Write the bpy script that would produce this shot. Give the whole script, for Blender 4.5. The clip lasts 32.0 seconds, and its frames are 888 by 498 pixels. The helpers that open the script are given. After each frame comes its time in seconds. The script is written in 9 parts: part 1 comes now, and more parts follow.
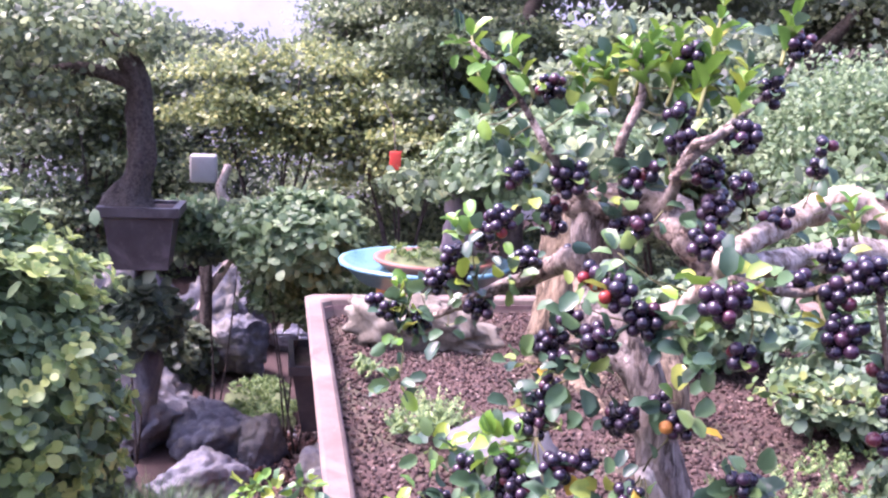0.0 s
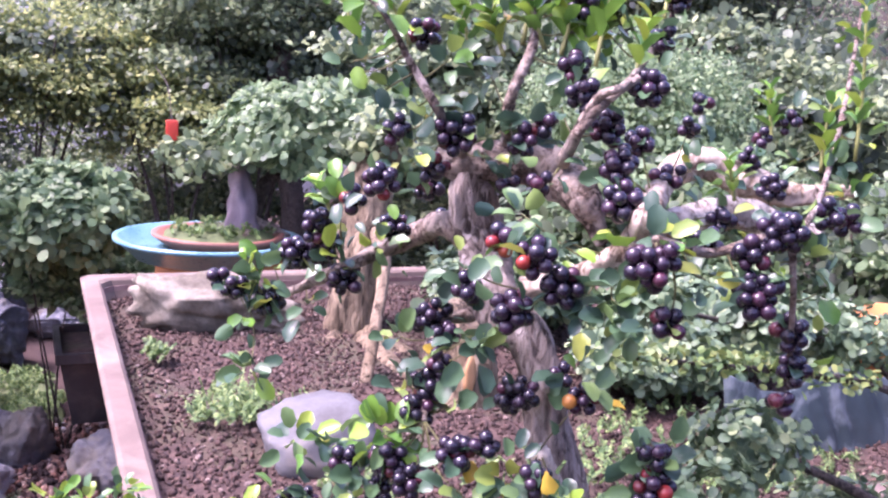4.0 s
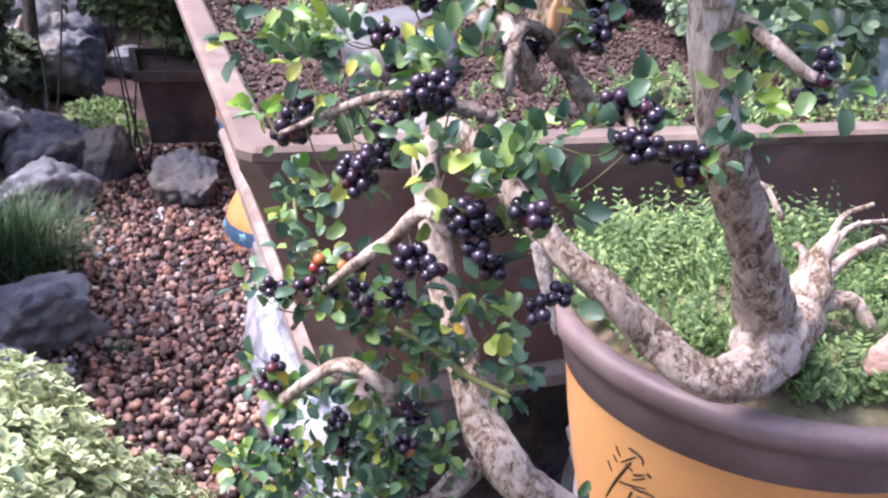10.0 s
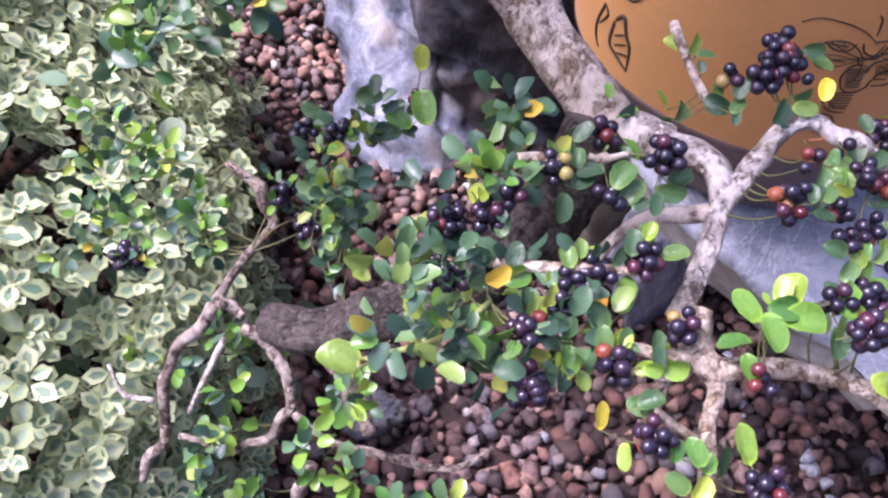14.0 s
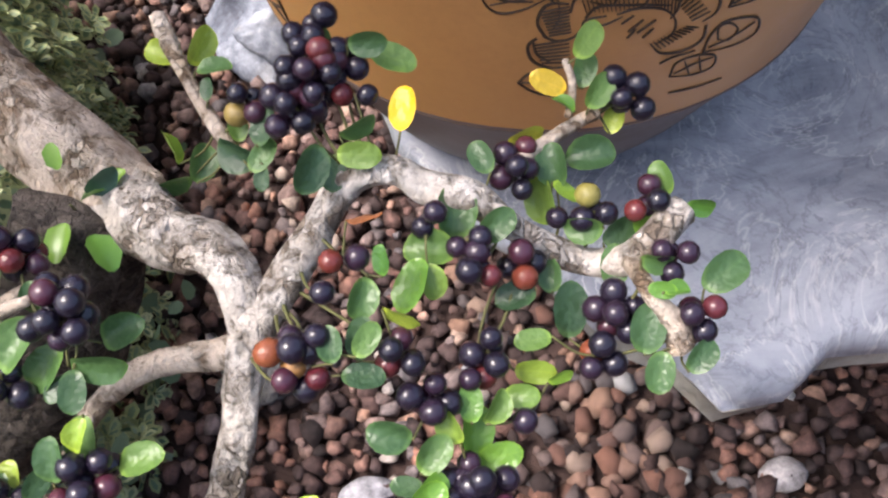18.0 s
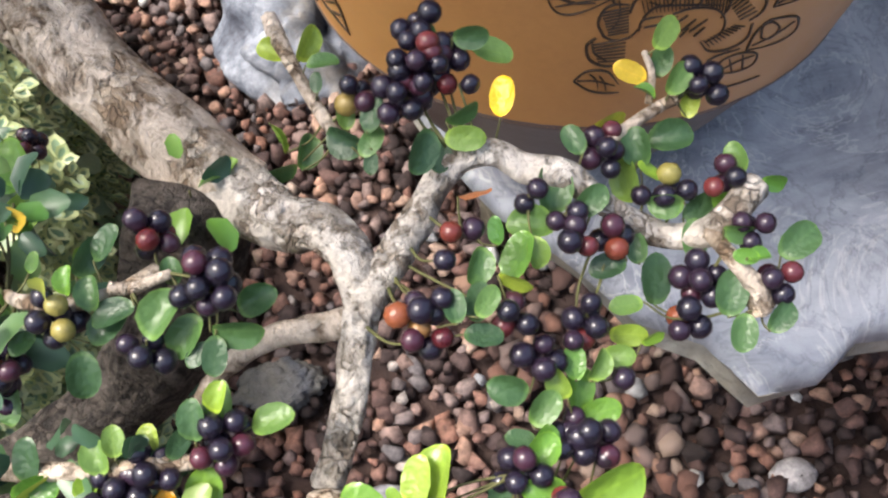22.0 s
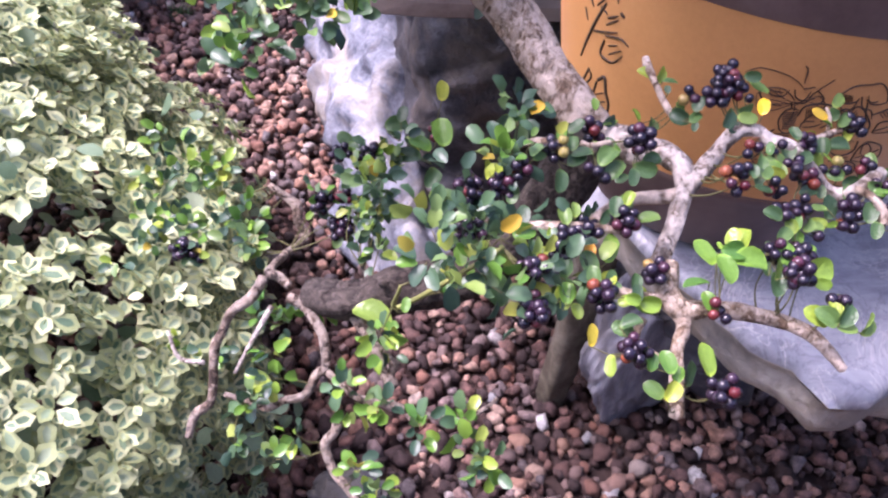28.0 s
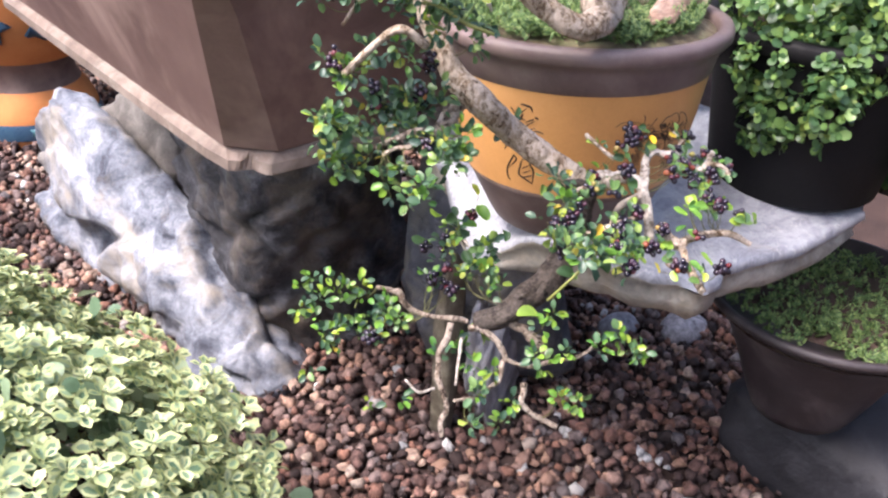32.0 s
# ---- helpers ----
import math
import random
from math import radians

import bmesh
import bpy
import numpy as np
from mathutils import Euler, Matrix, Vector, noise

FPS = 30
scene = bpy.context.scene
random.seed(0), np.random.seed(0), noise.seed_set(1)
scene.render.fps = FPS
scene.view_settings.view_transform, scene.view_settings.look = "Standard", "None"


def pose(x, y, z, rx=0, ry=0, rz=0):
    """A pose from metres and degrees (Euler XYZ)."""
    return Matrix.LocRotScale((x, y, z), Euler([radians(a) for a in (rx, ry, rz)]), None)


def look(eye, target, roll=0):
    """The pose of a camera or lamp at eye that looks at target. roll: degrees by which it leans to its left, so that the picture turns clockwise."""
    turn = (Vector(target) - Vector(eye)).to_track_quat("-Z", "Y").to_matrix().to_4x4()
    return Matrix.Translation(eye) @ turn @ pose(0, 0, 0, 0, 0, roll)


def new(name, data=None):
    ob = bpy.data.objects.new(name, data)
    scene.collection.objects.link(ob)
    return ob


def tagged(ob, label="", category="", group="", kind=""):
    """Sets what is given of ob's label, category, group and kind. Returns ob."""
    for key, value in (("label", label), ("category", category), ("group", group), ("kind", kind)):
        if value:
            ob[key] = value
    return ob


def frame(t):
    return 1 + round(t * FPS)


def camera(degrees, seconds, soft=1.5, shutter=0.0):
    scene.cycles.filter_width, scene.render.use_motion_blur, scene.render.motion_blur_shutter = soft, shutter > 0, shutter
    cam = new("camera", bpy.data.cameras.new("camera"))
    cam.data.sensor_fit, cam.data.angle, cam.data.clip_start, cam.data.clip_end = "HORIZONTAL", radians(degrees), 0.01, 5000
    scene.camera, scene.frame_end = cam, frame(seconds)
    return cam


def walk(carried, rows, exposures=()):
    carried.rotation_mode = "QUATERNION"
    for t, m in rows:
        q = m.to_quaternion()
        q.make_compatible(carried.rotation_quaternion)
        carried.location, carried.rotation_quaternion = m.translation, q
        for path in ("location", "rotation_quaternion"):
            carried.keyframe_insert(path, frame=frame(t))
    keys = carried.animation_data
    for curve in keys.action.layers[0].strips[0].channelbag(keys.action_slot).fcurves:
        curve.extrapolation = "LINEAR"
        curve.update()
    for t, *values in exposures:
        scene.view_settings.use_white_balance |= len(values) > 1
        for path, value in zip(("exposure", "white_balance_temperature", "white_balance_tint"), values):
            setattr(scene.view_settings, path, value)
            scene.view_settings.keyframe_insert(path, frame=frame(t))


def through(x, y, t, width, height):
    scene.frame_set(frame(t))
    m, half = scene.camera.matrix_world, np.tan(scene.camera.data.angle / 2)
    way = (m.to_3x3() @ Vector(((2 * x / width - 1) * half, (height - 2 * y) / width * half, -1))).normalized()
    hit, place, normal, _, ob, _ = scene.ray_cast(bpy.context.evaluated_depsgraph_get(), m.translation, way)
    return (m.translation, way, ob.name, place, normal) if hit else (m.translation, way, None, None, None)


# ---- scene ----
cam = camera(53.0, 32.0, soft=2.3)
PATH = [
    (0, pose(-0.4430, -0.5208, 1.4787, 80.54, -2.59, -10.30)),
    (0.5, pose(-0.4684, -0.5033, 1.4871, 81.11, -2.80, -16.32)),
    (1, pose(-0.4832, -0.4856, 1.4877, 81.53, -3.29, -20.19)),
    (1.5, pose(-0.4880, -0.4661, 1.4806, 81.24, -3.82, -22.61)),
    (2, pose(-0.4853, -0.4571, 1.4721, 80.41, -3.78, -23.85)),
    (2.5, pose(-0.4820, -0.4592, 1.4713, 80.33, -3.92, -24.40)),
    (4.5, pose(-0.4698, -0.4610, 1.4540, 78.80, -4.01, -24.81)),
    (5, pose(-0.4647, -0.4543, 1.4361, 77.01, -4.20, -24.73)),
    (5.5, pose(-0.4607, -0.4533, 1.4180, 75.53, -4.48, -24.38)),
    (6, pose(-0.4588, -0.4593, 1.4028, 73.76, -4.41, -23.90)),
    (6.5, pose(-0.4567, -0.4618, 1.3874, 72.70, -3.95, -23.56)),
    (7, pose(-0.4696, -0.4572, 1.3449, 73.53, -5.38, -23.23)),
    (7.5, pose(-0.4762, -0.4660, 1.3201, 73.88, -4.74, -21.84)),
    (8, pose(-0.4776, -0.4714, 1.2972, 72.08, -3.88, -20.79)),
    (8.5, pose(-0.4791, -0.4769, 1.2864, 70.62, -4.03, -20.37)),
    (9, pose(-0.4824, -0.4782, 1.2738, 69.04, -4.60, -19.84)),
    (9.5, pose(-0.4817, -0.4761, 1.2571, 68.13, -4.78, -19.77)),
    (10, pose(-0.4815, -0.4808, 1.2365, 66.09, -4.67, -19.88)),
    (10.5, pose(-0.4831, -0.4931, 1.2181, 64.82, -4.69, -19.66)),
    (11, pose(-0.4722, -0.5049, 1.1916, 61.53, -4.97, -19.80)),
    (11.5, pose(-0.4679, -0.5108, 1.1752, 58.96, -5.22, -19.41)),
    (12, pose(-0.4527, -0.4978, 1.1555, 55.19, -5.83, -18.62)),
    (12.5, pose(-0.4353, -0.4811, 1.1374, 51.63, -6.11, -17.21)),
    (13, pose(-0.4045, -0.4683, 1.1190, 47.88, -5.92, -15.15)),
    (13.5, pose(-0.3802, -0.4580, 1.0981, 43.83, -6.03, -12.77)),
    (14, pose(-0.3437, -0.4423, 1.0832, 40.46, -5.17, -11.09)),
    (14.5, pose(-0.3058, -0.4279, 1.0741, 37.93, -4.52, -9.53)),
    (16.5, pose(-0.1839, -0.3692, 1.0503, 36.12, -0.17, -7.14)),
    (17, pose(-0.1685, -0.3433, 1.0351, 33.76, -0.92, -10.64)),
    (17.5, pose(-0.1539, -0.3294, 1.0227, 32.53, -0.31, -14.45)),
    (18, pose(-0.1413, -0.3283, 1.0218, 31.54, 1.04, -17.09)),
    (18.5, pose(-0.1413, -0.3265, 1.0218, 31.75, 1.60, -18.69)),
    (19, pose(-0.1459, -0.3239, 1.0200, 31.42, 1.50, -18.83)),
    (19.5, pose(-0.1494, -0.3241, 1.0186, 31.18, 1.33, -18.79)),
    (20, pose(-0.1525, -0.3268, 1.0184, 31.17, 1.36, -18.91)),
    (20.5, pose(-0.1571, -0.3307, 1.0197, 31.41, 1.27, -18.79)),
    (21, pose(-0.1594, -0.3320, 1.0224, 31.67, 1.28, -18.78)),
    (21.5, pose(-0.1650, -0.3345, 1.0290, 32.08, 1.14, -18.62)),
    (22, pose(-0.1738, -0.3383, 1.0323, 32.79, 0.87, -18.27)),
    (22.5, pose(-0.1865, -0.3434, 1.0281, 33.17, 0.72, -17.69)),
    (23, pose(-0.1995, -0.3522, 1.0313, 33.62, 0.26, -16.13)),
    (23.5, pose(-0.2161, -0.3645, 1.0305, 34.25, 0.12, -14.85)),
    (24, pose(-0.2326, -0.3726, 1.0308, 34.56, -0.17, -14.02)),
    (24.5, pose(-0.2476, -0.3857, 1.0305, 34.58, -0.99, -13.99)),
    (25, pose(-0.2660, -0.4048, 1.0336, 35.57, -1.36, -13.94)),
    (25.5, pose(-0.2922, -0.4253, 1.0307, 37.27, -0.45, -12.86)),
    (27.5, pose(-0.3504, -0.5490, 1.0681, 46.61, -7.36, -7.11)),
    (28, pose(-0.3899, -0.5578, 1.0811, 50.20, -7.64, -11.24)),
    (28.5, pose(-0.4588, -0.5672, 1.0959, 51.56, -6.91, -19.12)),
    (29, pose(-0.5374, -0.5805, 1.1260, 53.67, -5.36, -27.79)),
    (29.5, pose(-0.5471, -0.6030, 1.1369, 54.99, -5.02, -26.00)),
    (30, pose(-0.5537, -0.6465, 1.1430, 55.86, -6.26, -19.84)),
    (30.5, pose(-0.5901, -0.6340, 1.1562, 57.44, -5.51, -22.99)),
    (31, pose(-0.7244, -0.6114, 1.1615, 58.72, -3.59, -34.15)),
    (31.5, pose(-0.8219, -0.6250, 1.1978, 59.10, -2.01, -40.44)),
    (32, pose(-0.8506, -0.6617, 1.2076, 60.01, -2.86, -42.28)),
]
walk(cam, PATH, [(0, 2.65, 6080, 50), (5, 2.38, 5960, 49), (6.5, 2.35, 5830, 50), (7, 2.5, 6050, 41), (8, 2.55, 5920, 37), (9, 2.42, 5970, 31), (10.5, 2.1, 6020, 28), (13, 1.92, 5870, 32), (14.5, 1.9, 5770, 38), (17, 1.87, 6350, 17), (18, 1.94, 6680, 13), (21, 1.93, 6900, 6), (25, 1.8, 6070, 26), (28, 1.95, 6080, 39), (30, 2.02, 6220, 35), (32, 2.06, 6550, 18)])

# ---- light: bright overcast sky, weak wide sun from the upper left behind the camera ----
world = bpy.data.worlds.new("sky")
scene.world = world
world.use_nodes = True
_nt = world.node_tree
_bg = _nt.nodes["Background"]
_sky = _nt.nodes.new("ShaderNodeTexSky")
_sky.sky_type = "NISHITA"
_sky.sun_disc = False
_sky.sun_elevation, _sky.sun_rotation = radians(60), radians(-78)
_sky.air_density, _sky.dust_density, _sky.ozone_density = 1.0, 4.0, 1.0
_nt.links.new(_sky.outputs[0], _bg.inputs[0])
_bg.inputs[1].default_value = 0.13
sun_data = bpy.data.lights.new("sun", "SUN")
sun_data.energy, sun_data.angle, sun_data.color = 2.0, radians(24), (1.0, 0.96, 0.95)
sun = new("sun", sun_data)
sun.matrix_world = look((-3.4, .7, 6.0), (0, 0, 0))


# ---- helpers of this scene ----
def part(name, data, material, parent=None, label="", smooth=True):
    """Links a bmesh or a mesh as one mesh object under a thing or a part."""
    if isinstance(data, bmesh.types.BMesh):
        me = bpy.data.meshes.new(name)
        bmesh.ops.recalc_face_normals(data, faces=data.faces)
        data.to_mesh(me)
        data.free()
    else:
        me = data
    if smooth and len(me.polygons):
        me.polygons.foreach_set("use_smooth", [True] * len(me.polygons))
    if material and not me.materials:
        me.materials.append(material)
    ob = new(name, me)
    if parent:
        ob.parent = parent
    if label:
        tagged(ob, label)
    return ob


def thing(name, loc, label, category, group="", kind="", rot=(0, 0, 0)):
    ob = new(name)
    ob.empty_display_size = 0.05
    ob.matrix_basis = pose(*loc, *rot)
    return tagged(ob, label, category, group, kind)


def mesh_from(name, verts, faces):
    """A mesh from arrays: verts (n, 3), faces (m, 3 or 4)."""
    verts, faces = np.asarray(verts, np.float32), np.asarray(faces, np.int32)
    me = bpy.data.meshes.new(name)
    me.vertices.add(len(verts))
    me.vertices.foreach_set("co", verts.ravel())
    k = faces.shape[1]
    me.loops.add(faces.size)
    me.loops.foreach_set("vertex_index", faces.ravel())
    me.polygons.add(len(faces))
    me.polygons.foreach_set("loop_start", np.arange(0, faces.size, k, dtype=np.int32))
    me.update(calc_edges=True)
    return me


def spread(name, tv, tf, mats):
    """Copies a small template to many 4x4 matrices, as one mesh."""
    tv, tf, mats = np.asarray(tv, float), np.asarray(tf), np.asarray(mats, float)
    n, k = len(mats), len(tv)
    v = np.einsum("nij,kj->nki", mats[:, :3, :3], tv) + mats[:, None, :3, 3]
    f = (tf[None] + (np.arange(n) * k)[:, None, None]).reshape(-1, tf.shape[1])
    return mesh_from(name, v.reshape(-1, 3), f)


def unit(v):
    v = np.asarray(v, float)
    return v / (np.linalg.norm(v, axis=-1, keepdims=True) + 1e-12)


def frames_to(pos, along, normal, scale, rng):
    """Matrices whose y axis is along and whose z axis is near normal."""
    y = unit(along)
    z = normal - (normal * y).sum(-1, keepdims=True) * y
    z = unit(z + 1e-6)
    x = np.cross(y, z)
    m = np.zeros((len(pos), 4, 4))
    s = np.asarray(scale, float).reshape(-1, 1)
    m[:, :3, 0], m[:, :3, 1], m[:, :3, 2], m[:, :3, 3], m[:, 3, 3] = x * s, y * s, z * s, pos, 1
    return m


# Leaf templates, length 1 along +y, face up +z.
LEAF_ROUND_V = [(0, 0, 0), (0, .33, .0), (0, .68, .02), (0, 1, -.05), (-.29, .25, .05), (-.4, .6, .07), (-.25, .92, .0), (.29, .25, .05), (.4, .6, .07), (.25, .92, .0)]
LEAF_QUAD_V = [(0, 0, 0), (-.33, .35, .06), (-.26, .8, .03), (0, 1, -.04), (.26, .8, .03), (.33, .35, .06)]
LEAF_TRI_F = [(0, 5, 1), (1, 5, 4), (1, 4, 2), (2, 4, 3)]
LEAF_ROUND_T = [(0, 1, 4), (1, 5, 4), (1, 2, 5), (2, 6, 5), (2, 3, 6), (0, 7, 1), (1, 7, 8), (1, 8, 2), (2, 8, 9), (2, 9, 3)]


def catmull(points, per=6):
    """A smooth curve through rows of x, y, z, radius."""
    p = np.asarray(points, float)
    p = np.vstack([2 * p[0] - p[1], p, 2 * p[-1] - p[-2]])
    out = []
    for i in range(1, len(p) - 2):
        for t in np.arange(per) / per:
            a, b, c, d = p[i - 1], p[i], p[i + 1], p[i + 2]
            out.append(.5 * (2 * b + (c - a) * t + (2 * a - 5 * b + 4 * c - d) * t * t + (3 * b - a - 3 * c + d) * t ** 3))
    out.append(p[-2])
    return np.array(out)


def tube(points, sides=10, per=6, rough=0.12, seed=0, grain=18.0):
    """A gnarled limb: verts and quad faces, closed at both ends."""
    c = catmull(points, per)
    pos, rad = c[:, :3], np.maximum(c[:, 3], 3e-4)
    tan = unit(np.gradient(pos, axis=0))
    ref = np.cross(tan[0], (0.3, 0.5, 0.81))
    verts = []
    off = Vector((seed * 7.3, seed * 3.1, seed * 1.7))
    ang = np.linspace(0, 2 * np.pi, sides, endpoint=False)
    arc = np.concatenate([[0], np.cumsum(np.linalg.norm(np.diff(pos, axis=0), axis=1))])
    rm = max(float(np.mean(rad)), 5e-4)
    skin = []
    for i in range(len(pos)):
        ref = unit(ref - tan[i] * (ref @ tan[i]))
        b = np.cross(tan[i], ref)
        for a in ang:
            d = np.cos(a) * ref + np.sin(a) * b
            q = pos[i] + d * rad[i]
            ca, sa = math.cos(a), math.sin(a)
            k = noise.noise(Vector((ca * .9, sa * .9, arc[i] / (4.5 * rm))) + off)
            k2 = noise.noise(Vector((ca * 4.5, sa * 4.5, arc[i] / (1.6 * rm))) + off)
            if sides > 12:
                k2 += 2.4 * (.3 - abs(noise.noise(Vector((ca * 2.8, sa * 2.8, arc[i] / (3.2 * rm))) + off)))
            verts.append(q + d * rad[i] * (rough * 1.3 * k + rough * .7 * k2))
            skin.append((ca * rad[i] + seed * .37, sa * rad[i] + seed * .11, arc[i] * .62))
    n = len(pos)
    faces = []
    for i in range(n - 1):
        for j in range(sides):
            a, b_ = i * sides + j, i * sides + (j + 1) % sides
            faces.append((a, b_, b_ + sides, a + sides))
    verts += [pos[0] - tan[0] * rad[0] * .3, pos[-1] + tan[-1] * rad[-1] * .4]
    skin += [skin[0], skin[-1]]
    for j in range(sides):
        k = (j + 1) % sides
        faces.append((n * sides, k, j, n * sides))
        faces.append((n * sides + 1, (n - 1) * sides + j, (n - 1) * sides + k, n * sides + 1))
    return verts, faces, skin


def tube_bm(points, **kw):
    """The limb as a bmesh."""
    v, f, _ = tube(points, **kw)
    bm = bmesh.new()
    vs = [bm.verts.new(q) for q in v]
    for q in f:
        q = list(dict.fromkeys(q))
        bm.faces.new([vs[i] for i in q])
    return bm


def lathe(profile, steps=64):
    """A turned body from rows of radius, height."""
    bm = bmesh.new()
    rings = []
    for r, z in profile:
        rings.append([bm.verts.new((r * math.cos(2 * math.pi * i / steps), r * math.sin(2 * math.pi * i / steps), z)) for i in range(steps)])
    for a, b in zip(rings, rings[1:]):
        for i in range(steps):
            j = (i + 1) % steps
            bm.faces.new((a[i], a[j], b[j], b[i]))
    return bm


def box(x0, y0, z0, x1, y1, z1, bevel=0.004, seg=2):
    bm = bmesh.new()
    bmesh.ops.create_cube(bm, size=1, matrix=Matrix.Translation(((x0 + x1) / 2, (y0 + y1) / 2, (z0 + z1) / 2)) @ Matrix.Diagonal((x1 - x0, y1 - y0, z1 - z0, 1)))
    if bevel:
        bmesh.ops.bevel(bm, geom=bm.edges[:], offset=bevel, segments=seg, affect="EDGES", profile=.6)
    return bm


def rock(center, size, seed, detail=4, rough=.35, facets=9, sharp=.75, turn=0.0, fine=.05):
    """A weathered stone: a ball cut by planes, then roughened."""
    rng = np.random.RandomState(seed)
    bm = bmesh.new()
    bmesh.ops.create_icosphere(bm, subdivisions=detail, radius=1)
    normals = unit(rng.normal(size=(facets, 3)))
    dist = rng.uniform(sharp * .75, 1.0, facets)
    off = Vector((seed * 5.1, seed * 2.7, seed * 9.4))
    rz = Matrix.Rotation(turn, 3, "Z")
    for v in bm.verts:
        p = np.array(v.co)
        for n_, d_ in zip(normals, dist):
            h = p @ n_
            if h > d_:
                p = p - n_ * (h - d_) * .92
        q = Vector(p)
        k = noise.fractal(q * 1.3 + off, 1.0, 2.0, 4) * rough * .5 + noise.noise(q * 6 + off) * fine + noise.noise(q * 14 + off) * fine * .5
        cell = noise.voronoi(q * 2.1 + off)[0]
        q = q * (1 + k - max(0, .22 - (cell[1] - cell[0])) * 6 * fine)
        q = Vector((q.x * size[0], q.y * size[1], q.z * size[2]))
        v.co = rz @ q + Vector(center)
    return bm


# ---- materials ----
class Nodes:
    def __init__(self, name):
        self.mat = bpy.data.materials.new(name)
        self.mat.use_nodes = True
        self.t = self.mat.node_tree
        self.bsdf = self.t.nodes["Principled BSDF"]
        self.out = self.t.nodes["Material Output"]

    def add(self, kind, **inputs):
        n = self.t.nodes.new(kind)
        for k, v in inputs.items():
            n.inputs[k.replace("_", " ")].default_value = v
        return n

    def link(self, a, b):
        self.t.links.new(a, b)

    def coords(self, scale=(1, 1, 1)):
        tc = self.add("ShaderNodeTexCoord")
        mp = self.add("ShaderNodeMapping")
        mp.inputs["Scale"].default_value = scale
        self.link(tc.outputs["Object"], mp.inputs["Vector"])
        return mp.outputs[0]

    def noise(self, vec, scale, detail=5, rough=.6, distort=0.0):
        n = self.add("ShaderNodeTexNoise", Scale=scale, Detail=detail, Roughness=rough, Distortion=distort)
        self.link(vec, n.inputs["Vector"])
        return n.outputs["Fac"]

    def ramp(self, fac, stops, constant=False):
        r = self.add("ShaderNodeValToRGB")
        e = r.color_ramp.elements
        while len(e) < len(stops):
            e.new(.5)
        for el, (p, c) in zip(e, stops):
            el.position, el.color = p, (*c, 1)
        if constant:
            r.color_ramp.interpolation = "CONSTANT"
        self.link(fac, r.inputs[0])
        return r.outputs[0]

    def mix(self, fac, a, b, mode="MIX"):
        m = self.add("ShaderNodeMix")
        m.data_type, m.blend_type = "RGBA", mode
        for v, i in ((fac, 0), (a, 6), (b, 7)):
            if isinstance(v, (int, float)):
                m.inputs[i].default_value = v
            elif isinstance(v, tuple):
                m.inputs[i].default_value = (*v, 1)
            else:
                self.link(v, m.inputs[i])
        return m.outputs[2]

    def math(self, op, a, b=0.0):
        m = self.add("ShaderNodeMath")
        m.operation = op
        for v, i in ((a, 0), (b, 1)):
            if isinstance(v, (int, float)):
                m.inputs[i].default_value = v
            else:
                self.link(v, m.inputs[i])
        return m.outputs[0]

    def bump(self, height, strength=.4, dist=.002):
        b = self.add("ShaderNodeBump", Strength=strength, Distance=dist)
        self.link(height, b.inputs["Height"])
        self.link(b.outputs[0], self.bsdf.inputs["Normal"])

    def random(self, which):
        if which == "object":
            return self.add("ShaderNodeObjectInfo").outputs["Random"]
        return self.add("ShaderNodeNewGeometry").outputs["Random Per Island"]

    def done(self, color, rough=.6, spec=.5):
        self.link(color, self.bsdf.inputs["Base Color"])
        if isinstance(rough, (int, float)):
            self.bsdf.inputs["Roughness"].default_value = rough
        else:
            self.link(rough, self.bsdf.inputs["Roughness"])
        self.bsdf.inputs["Specular IOR Level"].default_value = spec
        return self.mat


def surface(name, stops, scale=12.0, fine=90.0, rough=.75, bump=.5, dist=.003, stain=None, stain_scale=4.0, stretch=(1, 1, 1), spec=.4, distort=.4):
    n = Nodes(name)
    v = n.coords(stretch)
    big, small = n.noise(v, scale, 6, .6, distort), n.noise(v, fine, 4, .7)
    col = n.ramp(n.math("ADD", n.math("MULTIPLY", big, .75), n.math("MULTIPLY", small, .25)), stops)
    if stain:
        f = n.ramp(n.noise(v, stain_scale, 5, .65, .6), [(.48, (0, 0, 0)), (.66, (1, 1, 1))])
        col = n.mix(n.math("MULTIPLY", f, .8), col, stain)
    n.bump(n.math("ADD", n.math("MULTIPLY", big, .6), n.math("MULTIPLY", small, .4)), bump, dist)
    r = n.math("ADD", n.math("MULTIPLY", small, .25), rough - .12)
    return n.done(col, r, spec)


